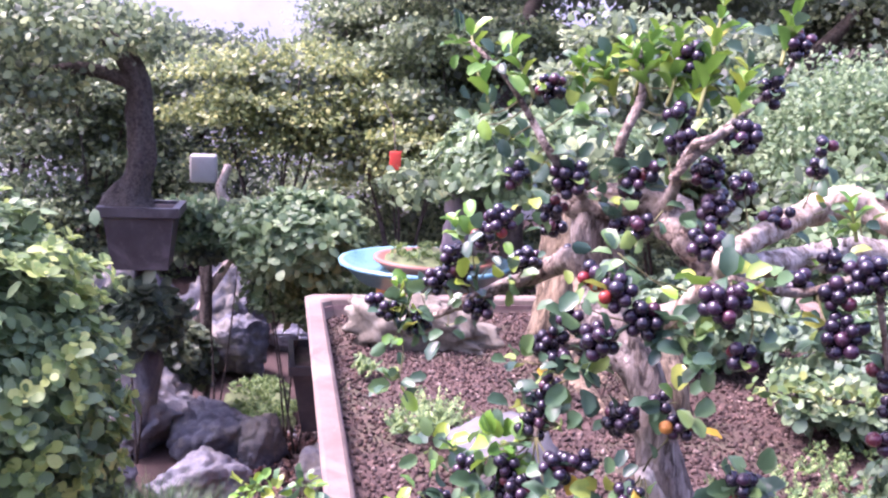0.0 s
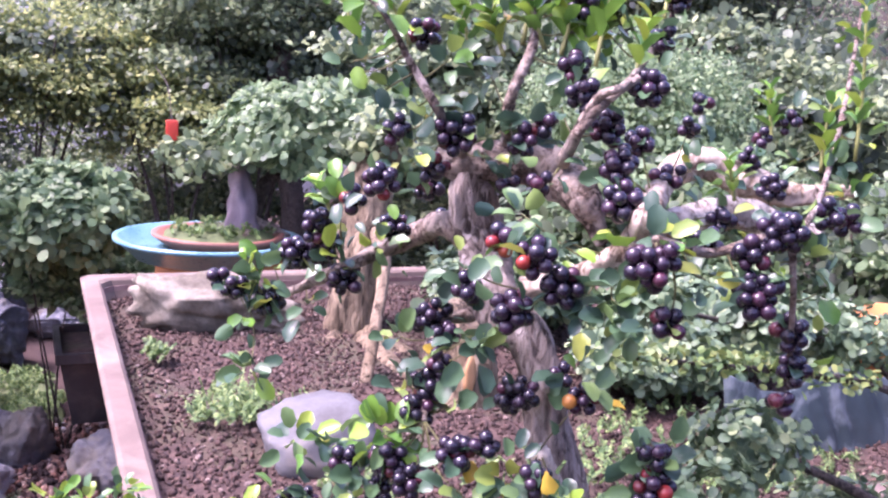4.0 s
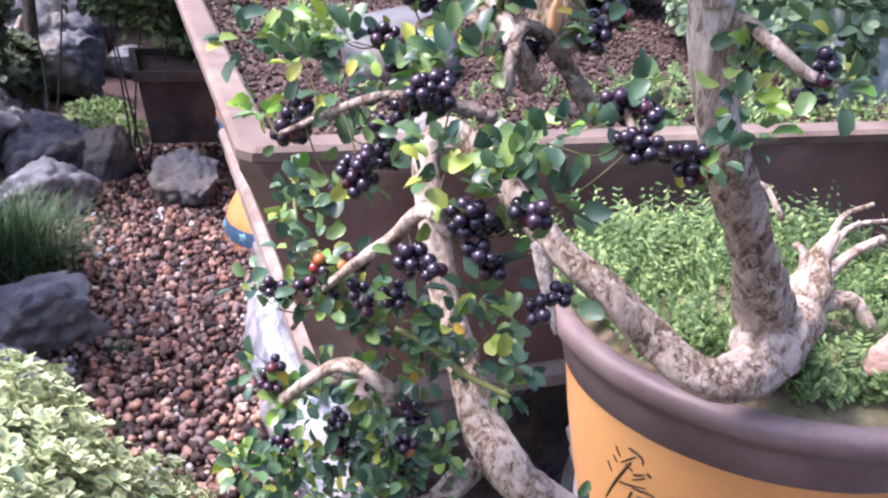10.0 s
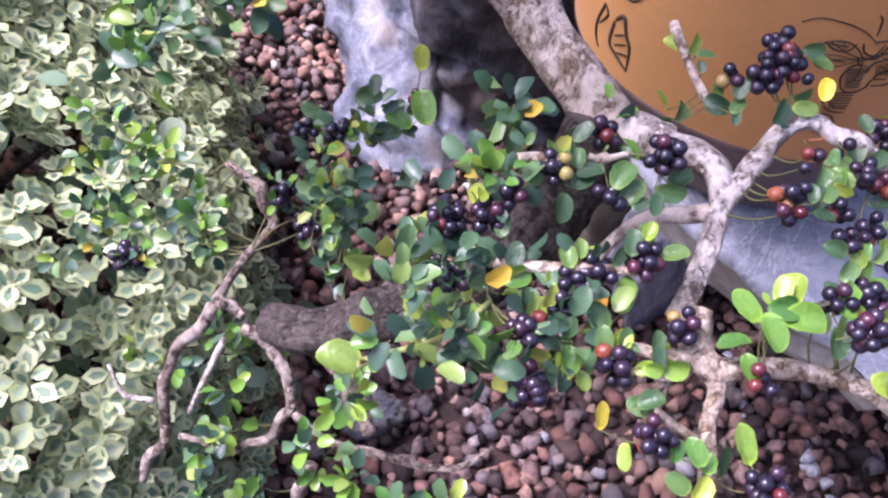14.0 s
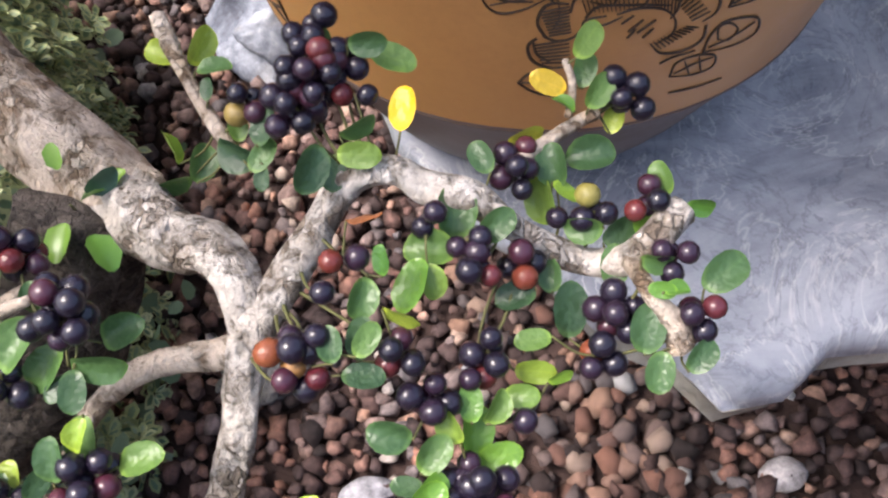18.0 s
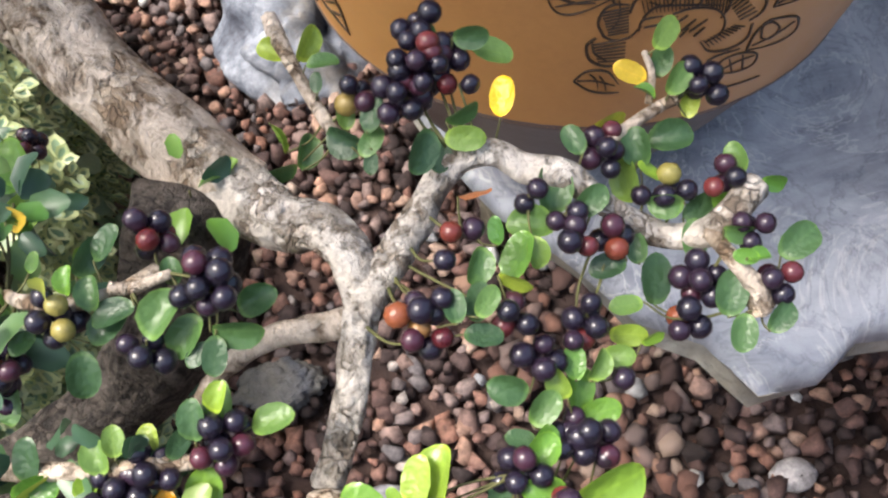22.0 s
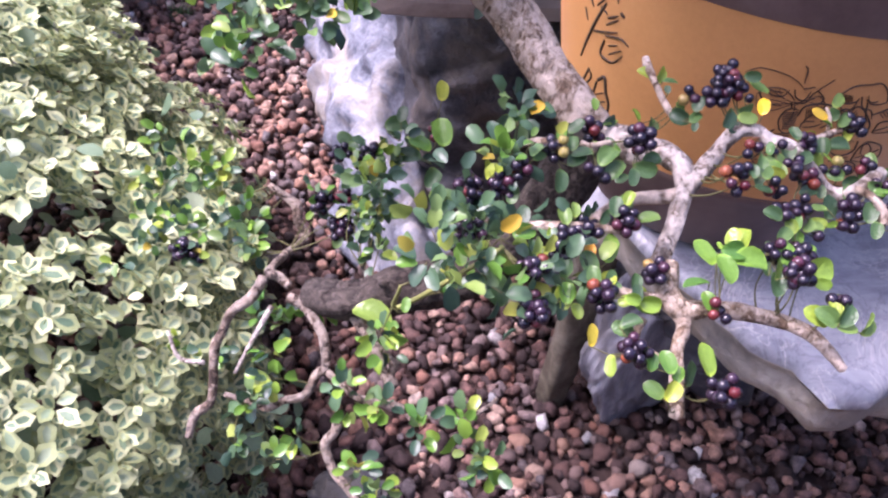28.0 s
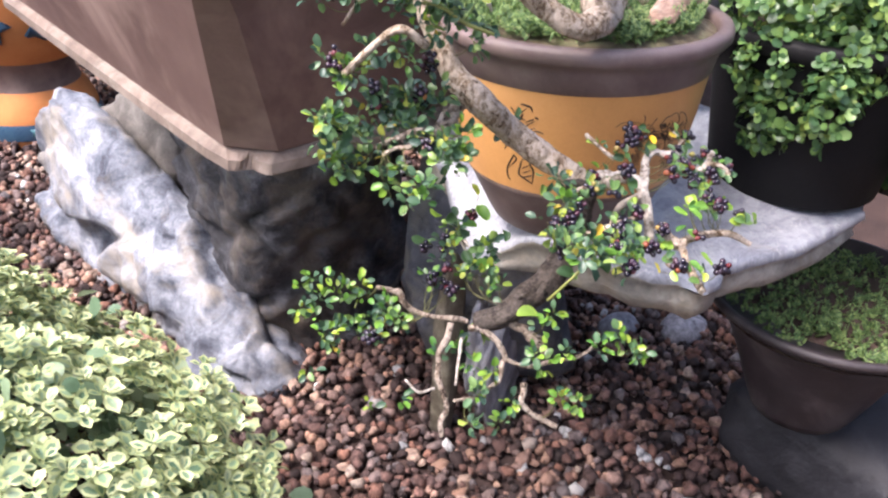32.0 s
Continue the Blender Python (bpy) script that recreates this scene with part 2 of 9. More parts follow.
def leafy(name, stops, which="island", rough=.28, through=.25, constant=False, glow=(.04, .05, .03)):
    """A leaf skin whose colour differs from leaf to leaf; some light passes through."""
    n = Nodes(name)
    v = n.coords()
    col = n.ramp(n.random(which), stops, constant)
    mott = n.noise(v, 260 if which == "island" else 7, 4, .6)
    col = n.mix(n.math("MULTIPLY", n.ramp(mott, [(.35, (0, 0, 0)), (.75, (1, 1, 1))]), .35), col, n.mix(1.0, col, (.55, .6, .5), "MULTIPLY"))
    if which == "object" and through > .1:
        sp = n.add("ShaderNodeSeparateXYZ")
        n.link(v, sp.inputs[0])
        ax = n.math("ABSOLUTE", sp.outputs[0])
        rib = n.ramp(ax, [(.0, (1, 1, 1)), (.035, (0, 0, 0))])
        ex, ey = n.math("DIVIDE", ax, .38), n.math("DIVIDE", n.math("SUBTRACT", sp.outputs[1], .54), .46)
        edge = n.ramp(n.math("ADD", n.math("MULTIPLY", ex, ex), n.math("MULTIPLY", ey, ey)), [(.72, (0, 0, 0)), (.98, (1, 1, 1))])
        col = n.mix(n.math("MULTIPLY", n.math("ADD", n.math("MULTIPLY", edge, .55), n.math("MULTIPLY", rib, .12)), .9), col, n.mix(1.0, n.mix(1.0, col, (2.2, 1.9, 1.3), "MULTIPLY"), (.02, .03, .01), "ADD"))
    n.done(col, rough, .45)
    n.bump(n.noise(v, 420 if which == "island" else 2.6, 2), .15 if which == "island" else .12, .0005 if which == "island" else .03)
    tr = n.add("ShaderNodeBsdfTranslucent")
    n.link(n.mix(1.0, col, glow, "SCREEN") if through > .3 else col, tr.inputs["Color"])
    mx = n.add("ShaderNodeMixShader")
    mx.inputs[0].default_value = through
    n.link(n.bsdf.outputs[0], mx.inputs[1])
    n.link(tr.outputs[0], mx.inputs[2])
    n.link(mx.outputs[0], n.out.inputs[0])
    return n.mat


def grainy(name, stops, which="island", rough=.85, bump=.6, dist=.002, scale=60.0):
    """Loose stones, each of its own tint."""
    n = Nodes(name)
    v = n.coords()
    col = n.ramp(n.random(which), stops)
    s = n.noise(v, scale, 5, .7)
    col = n.mix(.85, col, n.mix(1.0, col, n.ramp(s, [(.32, (.28, .26, .26)), (.52, (.95, .92, .9)), (.7, (1.8, 1.7, 1.62))]), "MULTIPLY"))
    n.bump(s, bump, dist)
    return n.done(col, rough, .35)


GREENS = [(0, (.03, .076, .036)), (.3, (.05, .12, .046)), (.6, (.08, .18, .055)), (.82, (.13, .25, .055)), (.93, (.21, .34, .05)), (.985, (.34, .41, .05)), (1, (.55, .4, .03))]
FRESHES = [(0, (.065, .175, .035)), (.5, (.135, .285, .04)), (.8, (.21, .345, .045)), (1, (.31, .375, .05))]
LEAF, LEAF_OB = leafy("glossy_leaf", [(k, (r * 1.05, g * .92, b * 1.35)) for k, (r, g, b) in GREENS], rough=.36), leafy("glossy_leaf_single", [(k, (r * 1.12, g, b * .95)) for k, (r, g, b) in GREENS], "object", rough=.36)
FRESH, FRESH_OB = leafy("fresh_leaf", FRESHES), leafy("fresh_leaf_single", FRESHES, "object")
YELLOW = leafy("yellow_leaf", [(0, (.8, .5, .01)), (1, (.85, .56, .015))], "object")
ORANGE = leafy("withered_leaf", [(0, (.75, .33, .02)), (1, (.8, .38, .02))], "object")
RUSSET = leafy("russet_leaf", [(0, (.3, .1, .045)), (1, (.33, .12, .05))], "object")
HEDGE = leafy("hedge_leaf", [(0, (.055, .085, .05)), (.4, (.12, .175, .095)), (.75, (.215, .285, .14)), (1, (.38, .44, .22))], rough=.5, through=.42)
BOX_LEAF = leafy("box_leaf", [(0, (.035, .085, .035)), (.5, (.085, .17, .055)), (.9, (.16, .27, .07)), (1, (.3, .38, .09))], rough=.36)
# Darker hedge leaf: shade inside crowns and of far shrubs is in its colour.
HEDGE_DARK = leafy("shade_tinted_leaf", [(0, (.042, .063, .047)), (.6, (.09, .13, .08)), (1, (.19, .235, .13))], rough=.5, through=.42)
SMALL_LEAF = leafy("small_yellow_green_leaf", [(0, (.09, .135, .06)), (.5, (.21, .27, .1)), (1, (.42, .44, .15))], rough=.5, through=.42)
PALE_BUSH = leafy("pale_bush_leaf", [(0, (.07, .125, .065)), (.5, (.14, .23, .105)), (1, (.3, .4, .2))], rough=.5, through=.42)
YOUNG_GREEN = leafy("young_green_leaf", [(0, (.055, .11, .04)), (.5, (.115, .19, .055)), (1, (.24, .28, .08))], rough=.5, through=.3)
LIME = leafy("lime_leaf", [(0, (.09, .16, .06)), (.5, (.23, .34, .1)), (1, (.48, .55, .18))], rough=.5, through=.42)
FERN = leafy("fern_leaf", [(0, (.05, .105, .036)), (.5, (.125, .215, .065)), (1, (.28, .37, .13))], rough=.6)
GREY_GREEN = leafy("grey_green_leaf", [(0, (.05, .095, .052)), (.5, (.1, .165, .085)), (.9, (.17, .245, .12)), (1, (.27, .32, .15))], rough=.5)
GRASS = leafy("dark_grass", [(0, (.02, .05, .02)), (.6, (.05, .11, .04)), (1, (.12, .2, .08))], rough=.6)
MOSS = surface("moss", [(.3, (.045, .06, .025)), (.6, (.105, .14, .055)), (.8, (.2, .22, .105))], 30, 200, .95, .9, .006)
CREAM = leafy("cream_leaf_margin", [(0, (.29, .35, .16)), (.5, (.43, .49, .24)), (1, (.6, .64, .37))], rough=.5)
VARIE = leafy("variegated_leaf_centre", [(0, (.1, .18, .105)), (.6, (.2, .295, .18)), (1, (.35, .43, .28))], rough=.5)


def berry_skin(name, which):
    n = Nodes(name)
    col = n.ramp(n.random(which), [(0, (.005, .004, .009)), (.55, (.011, .007, .016)), (.85, (.026, .01, .021)), (.95, (.055, .012, .022)), (1, (.13, .022, .018))])
    v = n.coords()
    bloom = n.noise(v, 180, 4, .6)
    r = n.math("ADD", n.math("MULTIPLY", bloom, .26), .13)
    n.done(n.mix(n.math("MULTIPLY", bloom, .07), col, (.12, .1, .16)), r, .5)
    return n.mat


BERRY, BERRY_OB = berry_skin("dark_berry", "island"), berry_skin("dark_berry_single", "object")


def bark_skin(name, stops, pale, amount=.5, bump=1.0, size=1.0, along=1.0):
    """Old bark: smooth pale skin with freckles, broken by zones of small curled flakes, and dark crevices."""
    n = Nodes(name)
    v = n.coords((1 / size, 1 / size, along / size))
    big, mid, small = n.noise(v, 60, 5, .62, .6), n.noise(v, 190, 6, .7, .7), n.noise(v, 900, 4, .7, .3)
    f = n.ramp(n.math("ADD", n.math("MULTIPLY", big, .68), n.math("MULTIPLY", mid, .32)), [(.46, (0, 0, 0)), (.53, (1, 1, 1))])
    f = n.math("MULTIPLY", f, amount)
    warp = n.add("ShaderNodeTexNoise", Scale=160.0, Detail=4.0)
    n.link(v, warp.inputs["Vector"])
    wv = n.mix(.009, v, warp.outputs["Color"], "ADD")
    flake = n.add("ShaderNodeTexVoronoi", Scale=330.0)
    edge = n.add("ShaderNodeTexVoronoi", Scale=330.0)
    edge.feature = "DISTANCE_TO_EDGE"
    for q in (flake, edge):
        n.link(wv, q.inputs["Vector"])
    tone = n.add("ShaderNodeSeparateXYZ")
    n.link(flake.outputs["Color"], tone.inputs[0])
    rough_ = n.math("ADD", n.math("MULTIPLY", tone.outputs[0], .3), n.math("ADD", n.math("MULTIPLY", mid, .45), n.math("MULTIPLY", small, .25)))
    col = n.ramp(rough_, stops)
    rim_ = n.ramp(edge.outputs["Distance"], [(.0, (0, 0, 0)), (.1, (1, 1, 1))])
    gate = n.math("MULTIPLY", n.math("SUBTRACT", 1.0, f), n.math("SUBTRACT", 1.0, rim_))
    col = n.mix(n.math("MULTIPLY", gate, .42), col, tuple(c * .45 for c in stops[0][1]))
    skin_ = n.ramp(n.math("ADD", n.math("MULTIPLY", mid, .6), n.math("MULTIPLY", small, .4)), [(.34, tuple(c * .55 for c in pale)), (.47, tuple(c * .9 for c in pale)), (.66, tuple(min(1, c * 1.12) for c in pale))])
    stain = n.ramp(n.noise(v, 85, 4, .6, .5), [(.52, (0, 0, 0)), (.66, (1, 1, 1))])
    skin_ = n.mix(n.math("MULTIPLY", stain, .5), skin_, stops[1][1])
    col = n.mix(f, col, skin_)
    freckle = n.ramp(n.noise(v, 520, 3, .6, .4), [(.63, (0, 0, 0)), (.7, (1, 1, 1))])
    col = n.mix(n.math("MULTIPLY", freckle, .45), col, stops[0][1])
    h = n.math("ADD", n.math("MULTIPLY", small, .22), n.math("MULTIPLY", mid, .7))
    h = n.math("SUBTRACT", n.math("ADD", h, n.math("MULTIPLY", f, .35)), n.math("MULTIPLY", gate, .32))
    n.bump(h, bump, .0034 * size)
    return n.done(col, .78, .3)


BARK = bark_skin("grey_bark", [(.36, (.05, .034, .025)), (.5, (.2, .145, .105)), (.64, (.44, .36, .29))], (.42, .36, .3), .6)
BARK_TAN = bark_skin("tan_peeling_bark", [(.34, (.15, .1, .062)), (.44, (.28, .195, .125)), (.53, (.45, .345, .245)), (.66, (.62, .52, .41))], (.64, .54, .44), .76, along=.6)
BARK_PALE = bark_skin("pale_grey_bark", [(.34, (.15, .115, .085)), (.44, (.3, .245, .19)), (.53, (.5, .43, .36)), (.66, (.66, .6, .53))], (.66, .6, .53), .78, along=.6)
BARK_BROWN = bark_skin("ochre_brown_bark", [(.36, (.05, .036, .022)), (.5, (.165, .12, .072)), (.66, (.31, .24, .155))], (.31, .24, .155), .5, size=3.5, along=.22)
BARK_FURROW = bark_skin("furrowed_bark", [(.36, (.09, .07, .058)), (.5, (.3, .24, .2)), (.64, (.5, .43, .37))], (.5, .43, .375), .5, 1.0, along=.2)
DEADWOOD_UP = bark_skin("grained_deadwood", [(.36, (.26, .195, .14)), (.5, (.56, .48, .39)), (.66, (.74, .66, .56))], (.76, .67, .56), .65, .5, along=.14)
# Dark stems' own bark; on the bonsai it also carries painted-in shade.
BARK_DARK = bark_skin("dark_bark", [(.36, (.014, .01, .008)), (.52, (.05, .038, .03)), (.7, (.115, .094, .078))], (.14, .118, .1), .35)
DEADWOOD = bark_skin("bleached_deadwood", [(.36, (.13, .1, .075)), (.5, (.42, .36, .3)), (.66, (.66, .6, .54))], (.68, .64, .58), .5)

TAN_GLAZE = surface("tan_stoneware", [(.3, (.45, .215, .07)), (.5, (.55, .275, .095)), (.75, (.62, .34, .135))], 6, 240, .36, .12, .0006, spec=.5)
BROWN_GLAZE = surface("dark_brown_stoneware", [(.3, (.07, .046, .043)), (.5, (.125, .087, .08)), (.75, (.2, .152, .142))], 14, 200, .47, .3, .001, stain=(.17, .125, .11), stain_scale=9, spec=.5)
INK = surface("dark_brush_glaze", [(.3, (.035, .02, .012)), (.7, (.06, .035, .02))], 40, 300, .5, .1)
CLAY = surface("purple_brown_clay", [(.3, (.085, .048, .042)), (.5, (.13, .077, .068)), (.75, (.19, .122, .108))], 7, 160, .62, .3, .0015, stain=(.3, .21, .18), stain_scale=3, spec=.45)
SOIL = surface("dark_potting_soil", [(.3, (.022, .013, .01)), (.5, (.055, .033, .026)), (.75, (.12, .075, .058))], 40, 220, .95, 1.0, .006, stain=(.06, .06, .03), stain_scale=5)
EARTH = surface("garden_earth", [(.3, (.018, .011, .01)), (.5, (.035, .02, .017)), (.75, (.07, .042, .035))], 9, 80, .95, 1.0, .01)
LAVA_STOPS = [(0, (.02, .013, .012)), (.2, (.05, .03, .027)), (.38, (.105, .055, .044)), (.52, (.17, .08, .054)), (.62, (.085, .073, .073)), (.76, (.175, .11, .09)), (.9, (.25, .14, .095)), (.965, (.28, .21, .165)), (.985, (.2, .2, .205)), (1, (.5, .47, .43))]
LAVA_STOPS = [(k, (r * .95, g, b * 1.05)) for k, (r, g, b) in LAVA_STOPS]
LAVA = grainy("red_lava_gravel", [(k, (r * 1.22, g * 1.25, b * 1.28)) for k, (r, g, b) in LAVA_STOPS])
LAVA_OB = grainy("red_lava_stone", LAVA_STOPS, "object", scale=90)
PUMICE = grainy("planter_grit", [(0, (.022, .013, .01)), (.5, (.055, .033, .026)), (.88, (.095, .06, .048)), (1, (.2, .16, .135))], scale=150)
PEBBLE = grainy("smooth_pebble", [(0, (.16, .17, .2)), (.5, (.3, .3, .33)), (1, (.5, .45, .4))], "object", .6, .2)


def marble(name, dark, mid, light, vein, scale=3.0, rough=.45):
    n = Nodes(name)
    v = n.coords((1, 1, .6))
    big = n.noise(v, scale, 8, .62, 2.2)
    col = n.ramp(big, [(.3, dark), (.48, mid), (.66, light)])
    w = n.noise(v, scale * 1.4, 5, .6, 2.0)
    ve = n.ramp(w, [(.485, (0, 0, 0)), (.5, (1, 1, 1)), (.515, (0, 0, 0))])
    col = n.mix(n.math("MULTIPLY", ve, .5), col, vein)
    dv = n.ramp(n.noise(v, scale * 2.1, 7, .65, 2.6), [(.47, (0, 0, 0)), (.5, (1, 1, 1)), (.53, (0, 0, 0))])
    col = n.mix(n.math("MULTIPLY", dv, .45), col, tuple(c * .6 for c in dark))
    streak = n.ramp(n.noise(n.coords((1.2, 5.5, 2)), scale * 1.3, 7, .7, 1.2), [(.44, (0, 0, 0)), (.62, (1, 1, 1))])
    col = n.mix(n.math("MULTIPLY", streak, .45), col, light)
    small = n.noise(v, 120, 4, .7)
    rust = n.ramp(n.noise(v, scale * 1.7, 5, .6, 1.0), [(.62, (0, 0, 0)), (.74, (1, 1, 1))])
    col = n.mix(n.math("MULTIPLY", rust, .3), col, (.33, .25, .17))
    n.bump(n.math("ADD", n.math("MULTIPLY", n.noise(v, 26, 6, .65), .7), n.math("MULTIPLY", small, .25)), .45, .004)
    return n.done(col, rough, .45)


SLAB = marble("grey_marble_slab", (.12, .125, .155), (.25, .26, .29), (.41, .42, .445), (.62, .6, .57), 7.0, .36)
LIMESTONE = surface("blue_white_limestone", [(.36, (.05, .055, .075)), (.45, (.12, .135, .17)), (.55, (.23, .25, .295)), (.68, (.44, .46, .5))], 13, 110, .55, .9, .008, stain=(.3, .265, .215), stain_scale=6, distort=.9)
BOULDER = surface("grey_boulder", [(.3, (.028, .03, .04)), (.5, (.07, .074, .09)), (.75, (.17, .175, .195))], 14, 60, .8, 1.0, .02, stain=(.17, .155, .12), stain_scale=5)
BUFF_ROCK = surface("buff_rock", [(.32, (.05, .042, .03)), (.46, (.115, .1, .072)), (.56, (.18, .162, .122)), (.72, (.26, .238, .19))], 18, 150, .85, .9, .006)
BLACK_MATT = surface("matt_black_clay", [(.3, (.003, .003, .0035)), (.6, (.007, .0065, .007)), (.8, (.016, .015, .0155))], 9, 150, .7, .2, .001, spec=.25)
BLACK_PLASTIC = surface("black_plastic", [(.3, (.012, .012, .014)), (.7, (.03, .03, .034))], 10, 150, .5, .2, .001, stain=(.07, .06, .055), stain_scale=6)
DARK_POT = surface("dark_clay_pot", [(.3, (.02, .015, .016)), (.5, (.035, .028, .03)), (.75, (.065, .055, .056))], 9, 150, .5, .35, .0015, stain=(.13, .11, .11))
BLUE_GLAZE = surface("turquoise_glaze", [(.3, (.05, .16, .2)), (.5, (.1, .24, .28)), (.75, (.19, .33, .36))], 9, 120, .3, .1, .001, spec=.6)
COBALT = surface("cobalt_glaze", [(.3, (.02, .05, .1)), (.7, (.04, .1, .16))], 9, 120, .3, .1, .001, spec=.6)
BROWN_TRAY = surface("red_brown_clay", [(.3, (.14, .055, .04)), (.6, (.24, .1, .07)), (.8, (.33, .17, .12))], 12, 150, .6, .3, .001)
GREY_PLASTIC = surface("pale_grey_plastic", [(.3, (.19, .19, .185)), (.7, (.26, .26, .255))], 8, 90, .6, .1, .001, stain=(.22, .2, .17), stain_scale=6)
PLASTER = surface("pale_wall_plaster", [(.3, (.6, .58, .58)), (.7, (.78, .77, .78))], 2, 60, .9, .2, .003)
GLASSY = surface("blue_grey_sheet", [(.3, (.018, .032, .035)), (.55, (.036, .055, .06)), (.8, (.09, .112, .12))], 9, 60, .55, .4, .004, stain=(.16, .19, .2), stain_scale=18)
RED_PLASTIC = surface("red_plastic", [(.3, (.6, .05, .03)), (.7, (.7, .08, .04))], 10, 100, .5, .1)
ORANGE_POT = surface("orange_terracotta", [(.3, (.5, .17, .05)), (.7, (.6, .24, .08))], 10, 100, .7, .2)

# ---- ground ----
def ground_sheet():
    xs = np.concatenate([[-60, -20, -8, -4], np.arange(-2.4, 2.61, .08), [4, 8, 20, 60]])
    ys = np.concatenate([[-60, -20, -8, -4, -2], np.arange(-1.2, 6.01, .1), [8, 12, 20, 60]])
    gx, gy = np.meshgrid(xs, ys, indexing="ij")
    z = np.array([noise.noise(Vector((x * 1.7, y * 1.7, 3))) * .012 if abs(x) < 3 and -1.5 < y < 6.5 else 0 for x, y in zip(gx.ravel(), gy.ravel())])
    v = np.stack([gx.ravel(), gy.ravel(), z], 1)
    nx, ny = len(xs), len(ys)
    i, j = np.meshgrid(np.arange(nx - 1), np.arange(ny - 1), indexing="ij")
    a = (i * ny + j).ravel()
    f = np.stack([a, a + ny, a + ny + 1, a + 1], 1)
    return tagged(part("ground", mesh_from("ground", v, f), EARTH), "dark reddish garden earth under the gravel", "ground", kind="structure")


ground = ground_sheet()


# ---- the large rectangular planter ----
CLAY_WORN = surface("worn_clay", [(.3, (.095, .072, .06)), (.5, (.16, .122, .102)), (.75, (.28, .23, .195))], 14, 130, .8, .6, .003, stain=(.27, .235, .2), stain_scale=9)
CLAY_DUSTY = surface("dusty_clay", [(.3, (.085, .06, .048)), (.5, (.125, .09, .072)), (.75, (.175, .135, .108))], 12, 170, .8, .5, .003, stain=(.2, .165, .125), stain_scale=8)
PX0, PX1, PY0, PY1 = -.385, .8, .235, 1.375
planter = thing("rectangular_planter", (0, 0, 0), "large purple-brown clay planter standing on a pale rock", "planter", rot=(0, 0, 0))


def tilt(z, y):
    """The planter leans back: its far end stands a little higher."""
    return z + (y - PY0) * .049


def ring(x0, y0, x1, y1, z, cut):
    p = [(x0 + cut, y0), (x1 - cut, y0), (x1, y0 + cut), (x1, y1 - cut), (x1 - cut, y1), (x0 + cut, y1), (x0, y1 - cut), (x0, y0 + cut)]
    return [(x, y, tilt(z, y)) for x, y in p]


def loft(rings, close_top=False, close_bottom=False):
    bm = bmesh.new()
    vs = [[bm.verts.new(p) for p in r] for r in rings]
    k = len(vs[0])
    for a, b in zip(vs, vs[1:]):
        for i in range(k):
            j = (i + 1) % k
            bm.faces.new((a[i], a[j], b[j], b[i]))
    if close_bottom:
        bm.faces.new(vs[0][::-1])
    if close_top:
        bm.faces.new(vs[-1])
    return bm


def planter_ring(inset, z, cut=.03):
    return ring(PX0 + inset, PY0 + inset, PX1 - inset, PY1 - inset, z, cut)


body = loft([planter_ring(.118, .672, .055), planter_ring(.112, .676, .055), planter_ring(.034, .905, .036), planter_ring(.018, .945, .03), planter_ring(.006, .972, .02), planter_ring(.004, .986, .014), planter_ring(.04, .986, .02), planter_ring(.05, .90, .02)])
part("body", body, CLAY, planter, smooth=False)
planter_rim = loft([planter_ring(.004, .986, .014), planter_ring(.001, .988, .012), planter_ring(.001, .996, .012), planter_ring(.006, 1.0, .012), planter_ring(.031, 1.0, .02), planter_ring(.036, .996, .02), planter_ring(.048, .95, .02)])
part("rim", planter_rim, CLAY_DUSTY, planter, "pale dusty clay rim", smooth=False)


def chipped_foot():
    """The ledge round the planter's bottom, its edge worn and broken away at the corners."""
    rings = [planter_ring(q, z, c) for q, z, c in ((.14, .640, .05), (.108, .641, .045), (.1, .646, .045), (.1, .662, .045), (.106, .67, .05), (.116, .675, .055))]
    dense = []
    for row in rings:
        pts = []
        for i in range(8):
            u, v = np.array(row[i]), np.array(row[(i + 1) % 8])
            for t in np.arange(14) / 14:
                q = u + (v - u) * t
                w = noise.noise(Vector(q * 28)) + .6 * noise.noise(Vector(q * 70))
                corner = min(1, np.linalg.norm(q[:2] - np.array((PX0 + .12, PY0 + .12))) / .09)
                q = q + (np.array(((PX0 + PX1) / 2, (PY0 + PY1) / 2, q[2])) - q) * (.006 * max(0, w) + .035 * (1 - corner) * (.6 + .6 * w))
                pts.append(tuple(q))
        dense.append(pts)
    return loft(dense, True, True)


part("foot_moulding", chipped_foot(), CLAY_WORN, planter, "chipped clay foot moulding", smooth=False)


def soil_patch(x0, y0, x1, y1, z, bumpy, cells=40, lean=True):
    gx, gy = np.meshgrid(np.linspace(x0, x1, cells), np.linspace(y0, y1, cells), indexing="ij")
    z = np.array([(tilt(z, y) if lean else z) + bumpy * noise.fractal(Vector((x * 5, y * 5, 1.3)), 1, 2, 4) for x, y in zip(gx.ravel(), gy.ravel())])
    i, j = np.meshgrid(np.arange(cells - 1), np.arange(cells - 1), indexing="ij")
    a = (i * cells + j).ravel()
    return mesh_from("soil", np.stack([gx.ravel(), gy.ravel(), z], 1), np.stack([a, a + cells, a + cells + 1, a + 1], 1))


part("soil", soil_patch(PX0 + .042, PY0 + .042, PX1 - .042, PY1 - .042, .968, .014, 48), SOIL, planter, "dark red-brown gritty soil")

# ---- the round pot on its slab ----
pot = thing("round_bonsai_pot", (0, -.004, .668), "tan glazed round pot with dark brown rim and brush drawings", "pot", rot=(-2.4, 0, 0))


